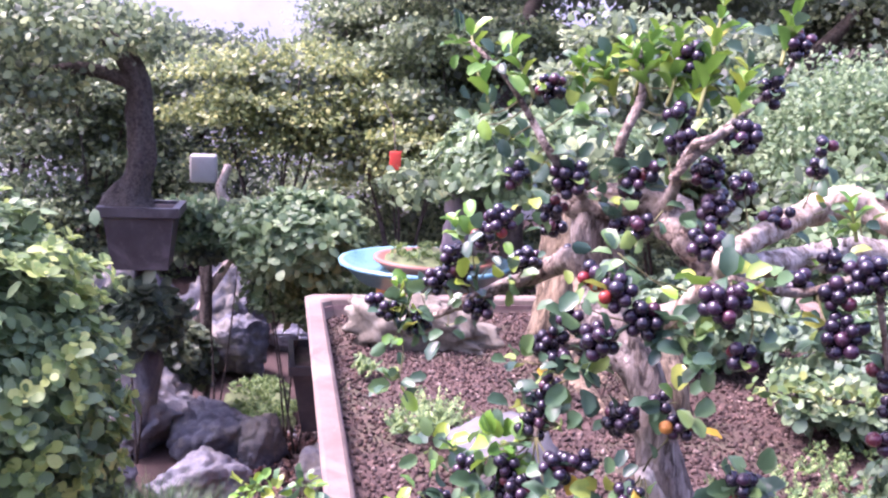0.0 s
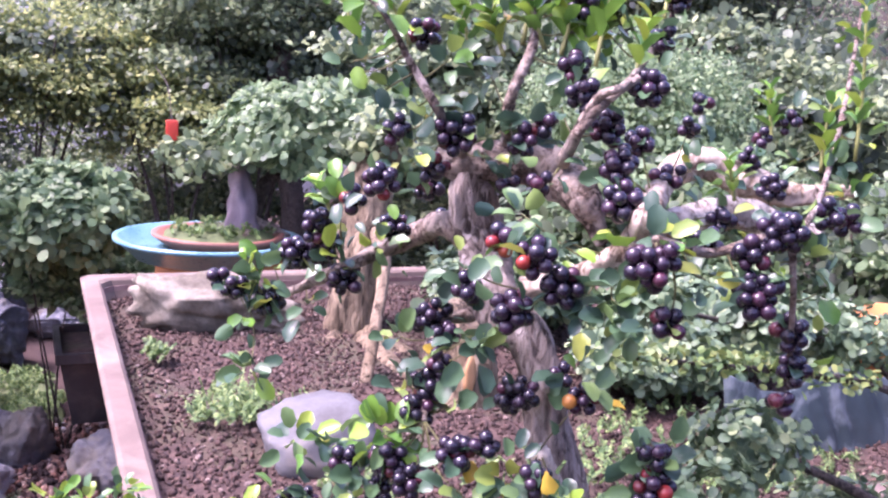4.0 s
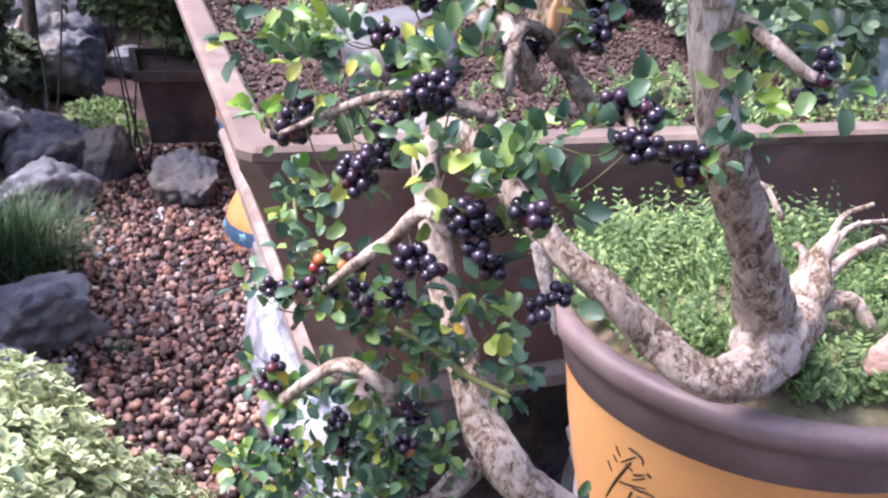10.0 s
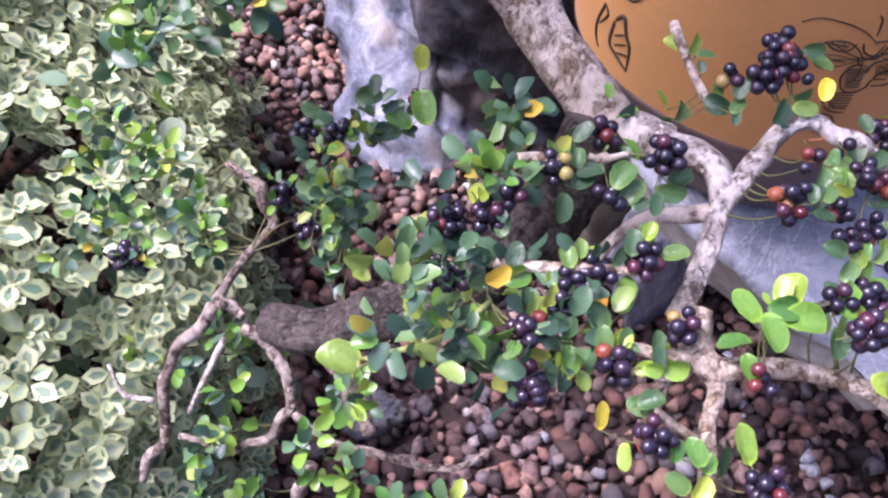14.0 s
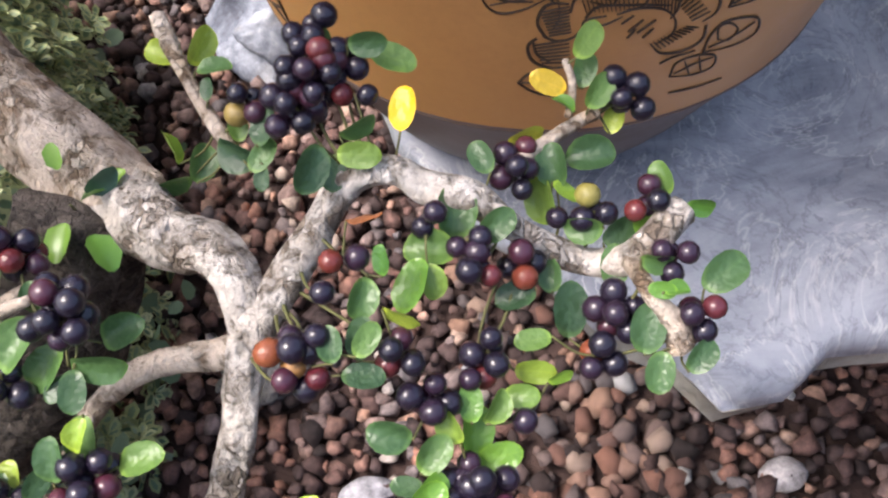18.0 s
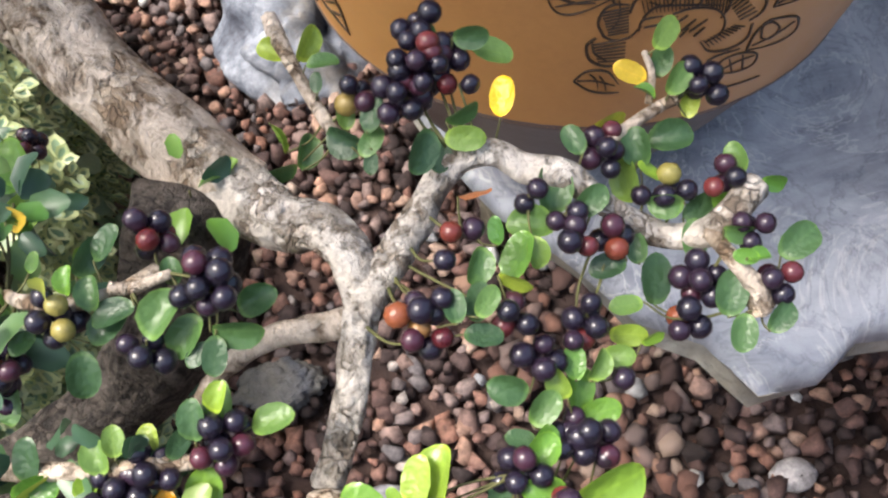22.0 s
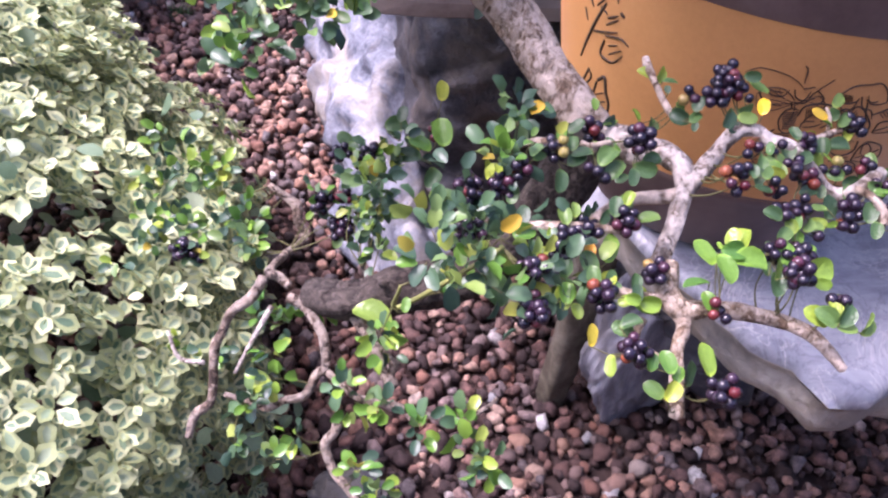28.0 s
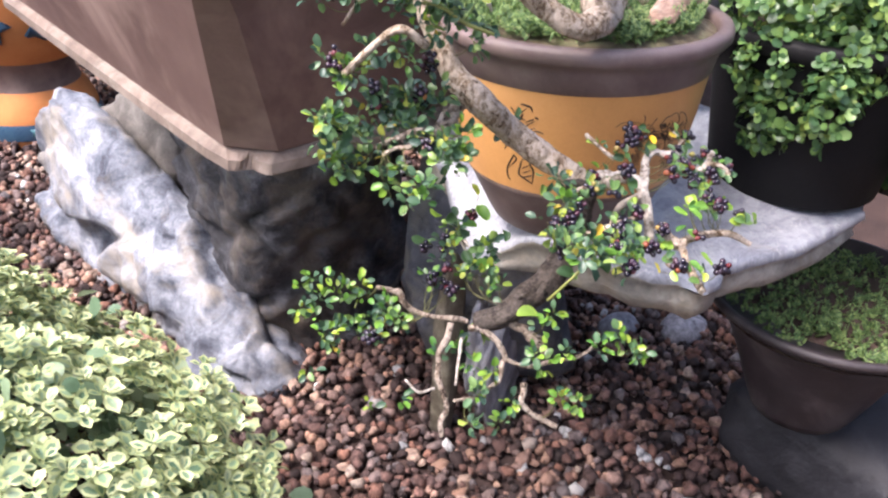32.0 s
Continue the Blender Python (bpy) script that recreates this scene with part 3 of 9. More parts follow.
def pot_radius(z):
    """Radius of the tan body at a height over the pot's foot."""
    return float(np.interp(z, [.045, .08, .12, .16, .2, .21], [.1255, .1345, .1435, .1515, .1575, .159]))


pot_body = part("body", lathe([(pot_radius(z), z) for z in (.074, .08, .09, .1, .12, .14, .16, .18, .2, .208)]), TAN_GLAZE, pot)
part("foot_band", lathe([(.0, .0), (.09, .0), (.094, .003), (.104, .02), (.116, .044), (.127, .066), (.134, .0755), (.1325, .078)]), BROWN_GLAZE, pot, "dark brown foot band")
part("rim", lathe([(.157, .206), (.1605, .209), (.166, .23), (.169, .24), (.1755, .243), (.179, .248), (.179, .256), (.176, .261), (.165, .262), (.161, .259), (.158, .245), (.15, .2)]), BROWN_GLAZE, pot, "dark brown glazed rim")


def disc_soil(r, z, bumpy, seed=0):
    bm = bmesh.new()
    rows = [[bm.verts.new((0, 0, z + bumpy))]]
    for k in range(1, 9):
        rr = r * k / 8
        rows.append([bm.verts.new((rr * math.cos(a), rr * math.sin(a), z + bumpy * (1 - (k / 8) ** 2) + .35 * bumpy * noise.noise(Vector((rr * math.cos(a) * 25, rr * math.sin(a) * 25, seed))))) for a in np.linspace(0, 2 * math.pi, 32, endpoint=False)])
    for j in range(32):
        bm.faces.new((rows[0][0], rows[1][j], rows[1][(j + 1) % 32]))
    for a, b in zip(rows[1:], rows[2:]):
        for j in range(32):
            k = (j + 1) % 32
            bm.faces.new((a[j], b[j], b[k], a[k]))
    return bm


part("soil", disc_soil(.16, .252, .024), surface("mossy_soil", [(.3, (.04, .026, .018)), (.5, (.11, .085, .05)), (.72, (.24, .2, .13))], 55, 260, .95, 1.0, .005, stain=(.13, .17, .06), stain_scale=22), pot, "brown mossy soil")


def brush(name, strokes):
    """Ink strokes on the pot's side: a width, then angle and height in millimetres."""
    for w, *pts in strokes:
        c = catmull([(a, h, 0, 0) for a, h in pts], 6)[:, :2]
        vs, n = [], len(c)
        for i, (a, h) in enumerate(c):
            t = c[min(i + 1, n - 1)] - c[max(i - 1, 0)]
            t = unit(t * (2.6, 1)) * w * (.45 + .75 * math.sin(math.pi * min(1, .12 + i / n)) ** .6)
            for s, lift in ((-1, -.0004), (-1, .0005), (1, .0005), (1, -.0004)):
                z, b = (h + s * t[0] * .5) / 1000, radians(a - s * t[1] * .5 / 2.6)
                r = pot_radius(z) + lift
                vs.append((r * math.cos(b), r * math.sin(b), z))
        fs = [(i * 4 + j, i * 4 + (j + 1) % 4, i * 4 + 4 + (j + 1) % 4, i * 4 + 4 + j) for i in range(n - 1) for j in range(4)]
        part("brush_stroke", mesh_from(name, vs, fs), INK, pot_body, "dark %s stroke" % name)


brush("calligraphy", [(1.04, (-167.3, 183.9), (-165.5, 177)), (1.04, (-168.3, 174.6), (-166.6, 170.2)), (1.3, (-170.4, 165.6), (-168.7, 158.1)), (1.82, (-162.7, 189.9), (-160.6, 189.8), (-158.3, 187.8), (-157.7, 182.5)), (1.04, (-165.2, 172.8), (-160.2, 186.5)), (1.82, (-161.7, 178.6), (-164.6, 164.6), (-168.8, 143.5), (-171.7, 128)), (1.04, (-163.7, 173.8), (-160.9, 171.5)), (1.3, (-160.6, 169), (-156.9, 174.8))])
brush("calligraphy", [(1.04, (-160.9, 163.9), (-156.7, 172.4)), (1.82, (-156.5, 177.3), (-155, 175.3)), (1.3, (-165.8, 154), (-160.9, 158.5), (-156.3, 163.6)), (1.3, (-160.7, 156.4), (-155.3, 160.1), (-152.3, 157.9)), (1.56, (-161, 152.8), (-162.2, 141.4), (-159, 139.5), (-156.6, 141.5), (-154, 149.2)), (1.04, (-159.3, 150.7), (-156, 154.6)), (1.04, (-159, 144.4), (-154.5, 152.5)), (1.82, (-166.8, 124.4), (-171, 103.9), (-171.2, 92.3), (-169.9, 87.6))])
brush("calligraphy", [(1.3, (-166.9, 123.4), (-165.7, 118.1), (-169.5, 106.2)), (2.34, (-162.5, 119.8), (-159.6, 125.7), (-158.6, 114.7), (-157.2, 106.8), (-157.9, 89)), (2.08, (-162.9, 118.4), (-164.8, 100.2), (-161.8, 94.8), (-157.9, 89.7)), (1.04, (-162.8, 108.1), (-159.3, 113.9)), (1.04, (-162.6, 101.4), (-158.3, 108)), (1.3, (-161.8, 96.8), (-157.8, 100.9))])
brush("butterfly", [(0.43, (-123, 171.4), (-120.1, 176.5), (-115.3, 176.2), (-111.7, 173.2), (-108.7, 167)), (0.68, (-111.3, 184.1), (-110.4, 181.3), (-109.9, 172.4)), (0.51, (-107.5, 163), (-106.1, 169.8), (-103.8, 177.9)), (0.51, (-109.5, 168.4), (-107.1, 171.1)), (0.51, (-118.9, 158.6), (-117, 164.3), (-113.4, 165.7), (-110.1, 158.6), (-109.1, 147.1), (-109.8, 140.3)), (0.51, (-118.9, 157.9), (-117.8, 150), (-116, 147.5), (-113.4, 150.4), (-110.7, 156)), (0.34, (-118.2, 154.8), (-114.8, 157.1), (-110, 156.6)), (0.34, (-117.5, 151.1), (-113.5, 155), (-110.4, 156.9))])
brush("butterfly", [(0.34, (-116.8, 164.5), (-112.9, 159.7), (-110.2, 157.9)), (0.34, (-114.6, 165.6), (-113.3, 160)), (0.68, (-110.1, 158.1), (-107.7, 159.4), (-106.9, 167.3)), (0.51, (-107.3, 161.8), (-105.3, 165.2), (-103, 159.1), (-103, 152), (-105.8, 154.1)), (0.34, (-107, 160.7), (-104.7, 158.5), (-103.3, 153.3))])
brush("petal", [(0.68, (-100.7, 163.7), (-100.7, 168.9), (-98.5, 175.2), (-95.1, 177), (-92.7, 178.2), (-90.2, 173.3), (-88.7, 164.7), (-92.5, 163.2), (-94.3, 169.5)), (0.68, (-90.3, 176.6), (-87, 175.2), (-82, 163.6), (-80.6, 149.5)), (0.68, (-100.7, 163.7), (-98.2, 156.8), (-96.5, 158.9), (-96.1, 166.9)), (0.68, (-93.5, 164.3), (-91.6, 152.9), (-89.3, 148)), (0.68, (-106, 146.3), (-104.5, 151.6), (-100.1, 151), (-95.6, 148.5)), (0.51, (-105.5, 141), (-103.2, 142.6), (-101.4, 145.9))])
brush("flower", [(0.90, (-110.5, 136.2), (-111.7, 143.6), (-111.2, 150.9), (-110, 153.5), (-108.2, 153.3)), (0.70, (-110.9, 137.3), (-109.1, 134.5), (-107.1, 136.4), (-105.9, 142)), (0.90, (-107.9, 149.2), (-107.5, 155.9), (-105.4, 159.5), (-103.2, 160.3), (-101.1, 159.3), (-99.1, 154.8), (-99.2, 149.9), (-101.2, 148.9)), (0.80, (-99.2, 155.9), (-97.5, 158.5), (-95.2, 153.9), (-94.5, 146.2), (-95, 141.5)), (0.90, (-96.3, 156.9), (-95.4, 160.7), (-93.2, 158.4), (-89.3, 147.9), (-88.6, 139.7), (-90.1, 136.2)), (0.90, (-89.2, 133.8), (-88.8, 125.2), (-91.3, 121.2), (-94.4, 122.7), (-96.4, 128.8)), (1.00, (-111.6, 136.1), (-112.7, 131.4), (-112, 123.7), (-109.7, 119.6), (-107.1, 120.3)), (0.70, (-112.1, 134.5), (-111.5, 127.4), (-109.6, 122.8))])
brush("flower", [(0.80, (-113.8, 109.4), (-112, 116.2), (-109, 115.9), (-106.8, 107.6)), (0.80, (-113.8, 109.4), (-111.2, 103.6), (-108.6, 101.8), (-106.4, 102.1)), (0.50, (-113.3, 109.7), (-110.6, 109.9), (-107.3, 106.8)), (0.50, (-111.6, 114.3), (-110.4, 110.6), (-109.8, 104.3)), (0.50, (-110.1, 113.5), (-109.1, 109), (-108.5, 103.2)), (0.60, (-106.1, 139.4), (-105.9, 145.1), (-103.4, 146.7)), (0.60, (-102.2, 147.2), (-99.6, 149.1), (-96.3, 146.8), (-94.2, 140), (-93.9, 132.6), (-95.7, 128.6)), (0.70, (-101.3, 142), (-100, 145.8)), (0.70, (-100.1, 137.5), (-98.6, 143)), (0.70, (-98.9, 136.3), (-96.9, 142.1)), (0.70, (-97.9, 133.3), (-96.8, 137.8)), (0.60, (-100, 134.2), (-99.2, 138.7))])
brush("flower", [(0.80, (-87.4, 116.6), (-87.6, 126.2), (-86.3, 132.3), (-82.9, 130.9), (-80, 126.5), (-78.8, 117.5), (-81.6, 114.5), (-87.4, 116.6)), (0.60, (-85.9, 122.4), (-86.8, 129.7), (-85.3, 130.6), (-83.1, 124.7), (-83.8, 119.8), (-85.9, 122.4)), (0.50, (-86.8, 118.8), (-83.1, 121.4), (-80.4, 125.4)), (0.70, (-91.2, 105.5), (-91.1, 114.1), (-88.3, 115.8), (-84.8, 111.9), (-84, 104.1), (-87, 102.5), (-91.2, 105.5)), (0.50, (-90.7, 106.8), (-87.9, 110.2), (-85, 111)), (0.50, (-87.9, 104), (-89.9, 114.2)), (0.50, (-85.8, 103.2), (-87.6, 114.3)), (0.70, (-93.9, 116), (-92.3, 118.4), (-89, 119.4)), (0.80, (-90, 93.7), (-85.7, 92.1), (-80, 91.2))])
brush("flower", [(0.90, (-118.6, 163.3), (-117.8, 157.6), (-115.6, 153.9), (-112.4, 154.1)), (0.70, (-117.7, 164), (-115.7, 160.5), (-113.2, 161), (-112.3, 166.2)), (0.60, (-116.8, 163.1), (-113.4, 163.5)), (0.80, (-110.9, 158.4), (-110, 153.5)), (0.70, (-111.3, 167.3), (-110.3, 161.9), (-108.3, 160.8), (-107.6, 167.8)), (0.70, (-106.3, 168.8), (-104.3, 164.8), (-104.4, 160.7), (-106.7, 158.2)), (0.60, (-109.5, 156.9), (-108.2, 160.4), (-106.1, 163.1)), (0.80, (-101.8, 169.1), (-100.6, 164.1), (-98, 162.4), (-96, 165.2)), (0.70, (-95.7, 168.3), (-94.1, 160.6), (-91.3, 158.2), (-89.7, 151.9)), (0.60, (-94.2, 166.4), (-92.1, 164.2), (-90.9, 165.8)), (0.80, (-90.5, 154.6), (-88.6, 157.1), (-86.7, 159.8), (-84.3, 162.5))])
brush("flower", [(0.80, (-86.9, 140.3), (-86.5, 148.5), (-82.8, 148.8), (-80.1, 142.2), (-82.8, 140.1), (-86.9, 140.3)), (0.60, (-86.6, 141.8), (-81.7, 146.2)), (0.70, (-85.9, 154.5), (-81.8, 148.7), (-78.7, 146.6)), (0.70, (-84.5, 156.6), (-81.9, 157.6), (-79.7, 158.7)), (0.34, (-111.5, 149.1), (-108.1, 152)), (0.34, (-111.3, 147.7), (-108, 150.5)), (0.34, (-111.2, 146.2), (-108, 148.9)), (0.34, (-111, 144.8), (-107.9, 147.3)), (0.34, (-110.8, 143.3), (-107.8, 145.7)), (0.34, (-110.6, 141.8), (-107.7, 144.1)), (0.34, (-110.4, 140.3), (-107.6, 142.5)), (0.34, (-110.2, 138.8), (-107.5, 140.9)), (0.34, (-110.1, 137.3), (-107.4, 139.2)), (0.34, (-106.8, 155.6), (-105.9, 148.5)), (0.34, (-106.3, 156.1), (-105.4, 148.6))])
brush("flower", [(0.34, (-105.8, 156.6), (-104.9, 148.7)), (0.34, (-105.3, 157.1), (-104.4, 148.8)), (0.34, (-104.8, 157.5), (-103.9, 148.8)), (0.34, (-104.3, 158), (-103.4, 148.9)), (0.34, (-103.8, 158.4), (-102.9, 148.9)), (0.34, (-103.2, 158.1), (-102.4, 148.9)), (0.34, (-102.7, 157.7), (-101.9, 148.9)), (0.34, (-102.1, 157.3), (-101.4, 148.9)), (0.34, (-101.5, 156.9), (-100.8, 148.9)), (0.34, (-100.9, 156.5), (-100.3, 148.8)), (0.34, (-100.3, 156), (-99.8, 148.8)), (0.34, (-98.9, 156.8), (-98, 150.2)), (0.34, (-98.4, 156.1), (-97.6, 149.3)), (0.34, (-97.9, 155.4), (-97.1, 148.3)), (0.34, (-97.4, 154.6), (-96.7, 147.4)), (0.34, (-96.9, 153.9), (-96.2, 146.4)), (0.34, (-96.4, 153.1), (-95.7, 145.4)), (0.34, (-95.8, 152.3), (-95.2, 144.4))])
brush("flower", [(0.34, (-95.3, 151.5), (-94.7, 143.3)), (0.34, (-95, 158.1), (-95.6, 151.9)), (0.34, (-94.4, 156.2), (-95.1, 150.3)), (0.34, (-93.8, 154.2), (-94.7, 148.6)), (0.34, (-93.1, 152.1), (-94.2, 146.9)), (0.34, (-92.5, 150), (-93.8, 145.2)), (0.34, (-91.8, 147.9), (-93.3, 143.4)), (0.34, (-91.1, 145.6), (-92.8, 141.7)), (0.34, (-90.3, 143.3), (-92.3, 139.8)), (0.34, (-89.6, 141), (-91.8, 138)), (0.34, (-95.1, 124.2), (-96.6, 129.7)), (0.34, (-94.6, 125.2), (-96.2, 130.3)), (0.34, (-94.1, 126.1), (-95.7, 130.9)), (0.34, (-93.6, 127.1), (-95.3, 131.5)), (0.34, (-93.2, 128), (-94.9, 132.1)), (0.34, (-92.7, 128.9), (-94.4, 132.7)), (0.34, (-92.2, 129.8), (-94, 133.2)), (0.34, (-91.7, 130.7), (-93.5, 133.8))])
brush("flower", [(0.34, (-91.2, 131.5), (-93.1, 134.3)), (0.34, (-90.8, 132.4), (-92.6, 134.8)), (0.34, (-90.3, 133.2), (-92.2, 135.3)), (0.34, (-112.1, 131.8), (-107.4, 135.3)), (0.34, (-111.9, 130.2), (-107.4, 133.3)), (0.34, (-111.7, 128.6), (-107.3, 131.2)), (0.34, (-111.5, 127), (-107.2, 129.2)), (0.34, (-111.2, 125.4), (-107.1, 127.1)), (0.34, (-111, 123.8), (-107, 125)), (0.34, (-110.7, 122.1), (-107, 122.9)), (0.34, (-101.2, 168.8), (-100.4, 164)), (0.34, (-100.8, 168.8), (-99.9, 163.5)), (0.34, (-100.3, 168.8), (-99.4, 163)), (0.34, (-99.8, 168.8), (-99.1, 163.8)), (0.34, (-99.4, 168.7), (-98.6, 163.3)), (0.34, (-98.9, 168.7), (-98.1, 162.8)), (0.34, (-98.5, 168.6), (-97.8, 163.6)), (0.34, (-98, 168.5), (-97.3, 163.1))])
brush("flower", [(0.34, (-88.5, 156.6), (-86.6, 152.5)), (0.34, (-88, 157.7), (-86, 153.5)), (0.34, (-87.5, 158.8), (-85.4, 154.5)), (0.34, (-87, 159.9), (-84.9, 155.5)), (0.34, (-86.5, 160.9), (-84.3, 156.5)), (0.34, (-86, 161.8), (-83.7, 157.4)), (0.34, (-81.5, 148), (-79.3, 141.5)), (0.34, (-80.7, 147.9), (-78.3, 141.3)), (0.34, (-79.8, 147.7), (-77.4, 141.1)), (0.34, (-78.9, 147.4), (-76.3, 140.8)), (0.34, (-78, 147.2), (-75.3, 140.4))])


def slab_mesh(outline, top, thick, seed, wob=.007):
    """A slab of stone: an irregular outline with broken, weathered sides; top gives the height at x, y."""
    o = np.array(outline, float)
    n = len(o)
    dense = []
    for i in range(n):
        a, b = o[i], o[(i + 1) % n]
        k = max(2, int(np.linalg.norm(b - a) / .016))
        for t in np.arange(k) / k:
            dense.append(a + (b - a) * t)
    dense = np.array(dense)
    c = dense.mean(0)
    bm = bmesh.new()
    rows = []
    for s, h in ((.0, 0), (.35, 0), (.65, 0), (.88, 0), (.97, 0), (.99, .003), (1.0, .012), (.985, .25), (.97, .4), (.972, .55), (.94, .8), (.89, 1), (.0, 1)):
        row = []
        for p in dense:
            q = c + (p - c) * max(s, .02)
            z = top(q[0], q[1]) - (h if h in (.003, .012) else h * thick)
            w = noise.noise(Vector((q[0] * 34 + seed, q[1] * 34, h * 4)))
            w2 = noise.noise(Vector((q[0] * 8 + seed, q[1] * 8, h * 2)))
            d = unit(p - c)
            q = q + d * wob * (w * .5 + w2) * (1 if s > .97 or h > .4 else 0)
            row.append(bm.verts.new((q[0], q[1], z + (.0015 * w + .003 * w2 if h == 0 else .009 * w + .008 * w2))))
        rows.append(row)
    m = len(dense)
    for k, (a, b) in enumerate(zip(rows, rows[1:])):
        for i in range(m):
            j = (i + 1) % m
            bm.faces.new((a[i], a[j], b[j], b[i])).material_index = int(k >= 6)
    return bm


SLAB_SIDE = surface("broken_slab_side", [(.34, (.13, .125, .12)), (.48, (.25, .235, .21)), (.58, (.37, .345, .3)), (.72, (.5, .47, .41))], 16, 120, .8, .9, .006, stain=(.26, .21, .15), stain_scale=7)
SLAB_OUTLINE = [(-.04, .18), (-.066, .13), (-.08, .07), (-.086, .01), (-.08, -.05), (-.066, -.095), (-.046, -.125), (-.024, -.17), (.002, -.19), (.016, -.222), (.046, -.224), (.075, -.212), (.12, -.222), (.2, -.243), (.3, -.25), (.38, -.25), (.45, -.22), (.5, -.1), (.52, .08), (.5, .22), (.4, .3), (.26, .33), (.1, .31), (-.02, .25)]
slab = tagged(part("stone_slab", slab_mesh(SLAB_OUTLINE, lambda x, y: .667 + min(0, y + .06) * .12 - .085 * min(1, max(0, (-.03 - x) / .05)) * min(1, max(0, (y + .02) / .1)), .075, 4, .011), SLAB), "grey veined marble slab carrying the round pot", "stone slab")
slab.data.materials.append(SLAB_SIDE)
SLATE = surface("streaked_slate", [(.36, (.09, .095, .115)), (.5, (.21, .22, .255)), (.64, (.42, .435, .465))], 20, 150, .6, .8, .005, stain=(.2, .18, .15), stain_scale=8, stretch=(1, 1, .35))
tagged(part("plinth_rock", rock((.26, .36, .28), (.2, .2, .36), 12, 4, .4, 12, .7), BOULDER), "dark grey rock holding up the marble slab", "rock")
tagged(part("prop_stone", rock((.1, .3, .2), (.045, .03, .25), 14, 3, .3, 9, .7, .5), BUFF_ROCK), "narrow brown prop stone under the slab", "rock")
tagged(part("prop_stone", rock((.2, .27, .14), (.12, .035, .24), 15, 5, .4, 14, .6, .3, .07), SLATE), "flat blue-grey prop stone under the slab", "rock")


# ---- the pale rock under the planter ----
BUFF_GREY_ROCK = surface("grey_brown_rock", [(.3, (.06, .055, .05)), (.5, (.14, .13, .12)), (.75, (.3, .28, .25))], 12, 120, .85, .9, .006)
# Blackish tones stand in for deep shade below the planter; brown stain is stone.
SHADE_ROCK = surface("shade_toned_rock", [(.34, (.016, .016, .019)), (.5, (.055, .056, .064)), (.66, (.17, .175, .195))], 16, 130, .75, 1.0, .012, stain=(.15, .12, .09), stain_scale=7)
def standing_rock(sections, seed):
    """A tall weathered rock from rows of height, centre x, y and radii."""
    sec = np.array(sections, float)
    bm = bmesh.new()
    rows, around = [], 96
    off = Vector((seed, seed * 2.3, seed * .7))
    for z in np.linspace(sec[0, 0], sec[-1, 0], 70):
        cx, cy, rx, ry = (np.interp(z, sec[:, 0], sec[:, k]) for k in (1, 2, 3, 4))
        row = []
        for a in np.linspace(0, 2 * math.pi, around, endpoint=False):
            c, s = math.cos(a), math.sin(a)
            sq = (abs(c) ** 3 + abs(s) ** 3) ** (-1 / 3)
            p = Vector((cx + rx * c * sq, cy + ry * s * sq, z))
            cell = noise.voronoi(p * 5.5 + off + Vector((0, 0, noise.noise(p * 5) * .8)))[0]
            k = noise.fractal(p * 4.2 + off, 1, 2, 3) * .15 - max(0, .25 - (cell[1] - cell[0])) * .4 + noise.fractal(p * 13 + off, 1, 2, 4) * .045 + noise.noise(p * 44 + off) * .03
            row.append(bm.verts.new((cx + (p.x - cx) * (1 + k), cy + (p.y - cy) * (1 + k), z + .03 * noise.noise(p * 8 + off))))
        rows.append(row)
    for a, b in zip(rows, rows[1:]):
        for i in range(around):
            j = (i + 1) % around
            bm.faces.new((a[i], a[j], b[j], b[i]))
    bm.faces.new(rows[0][::-1])
    bm.faces.new(rows[-1])
    return bm


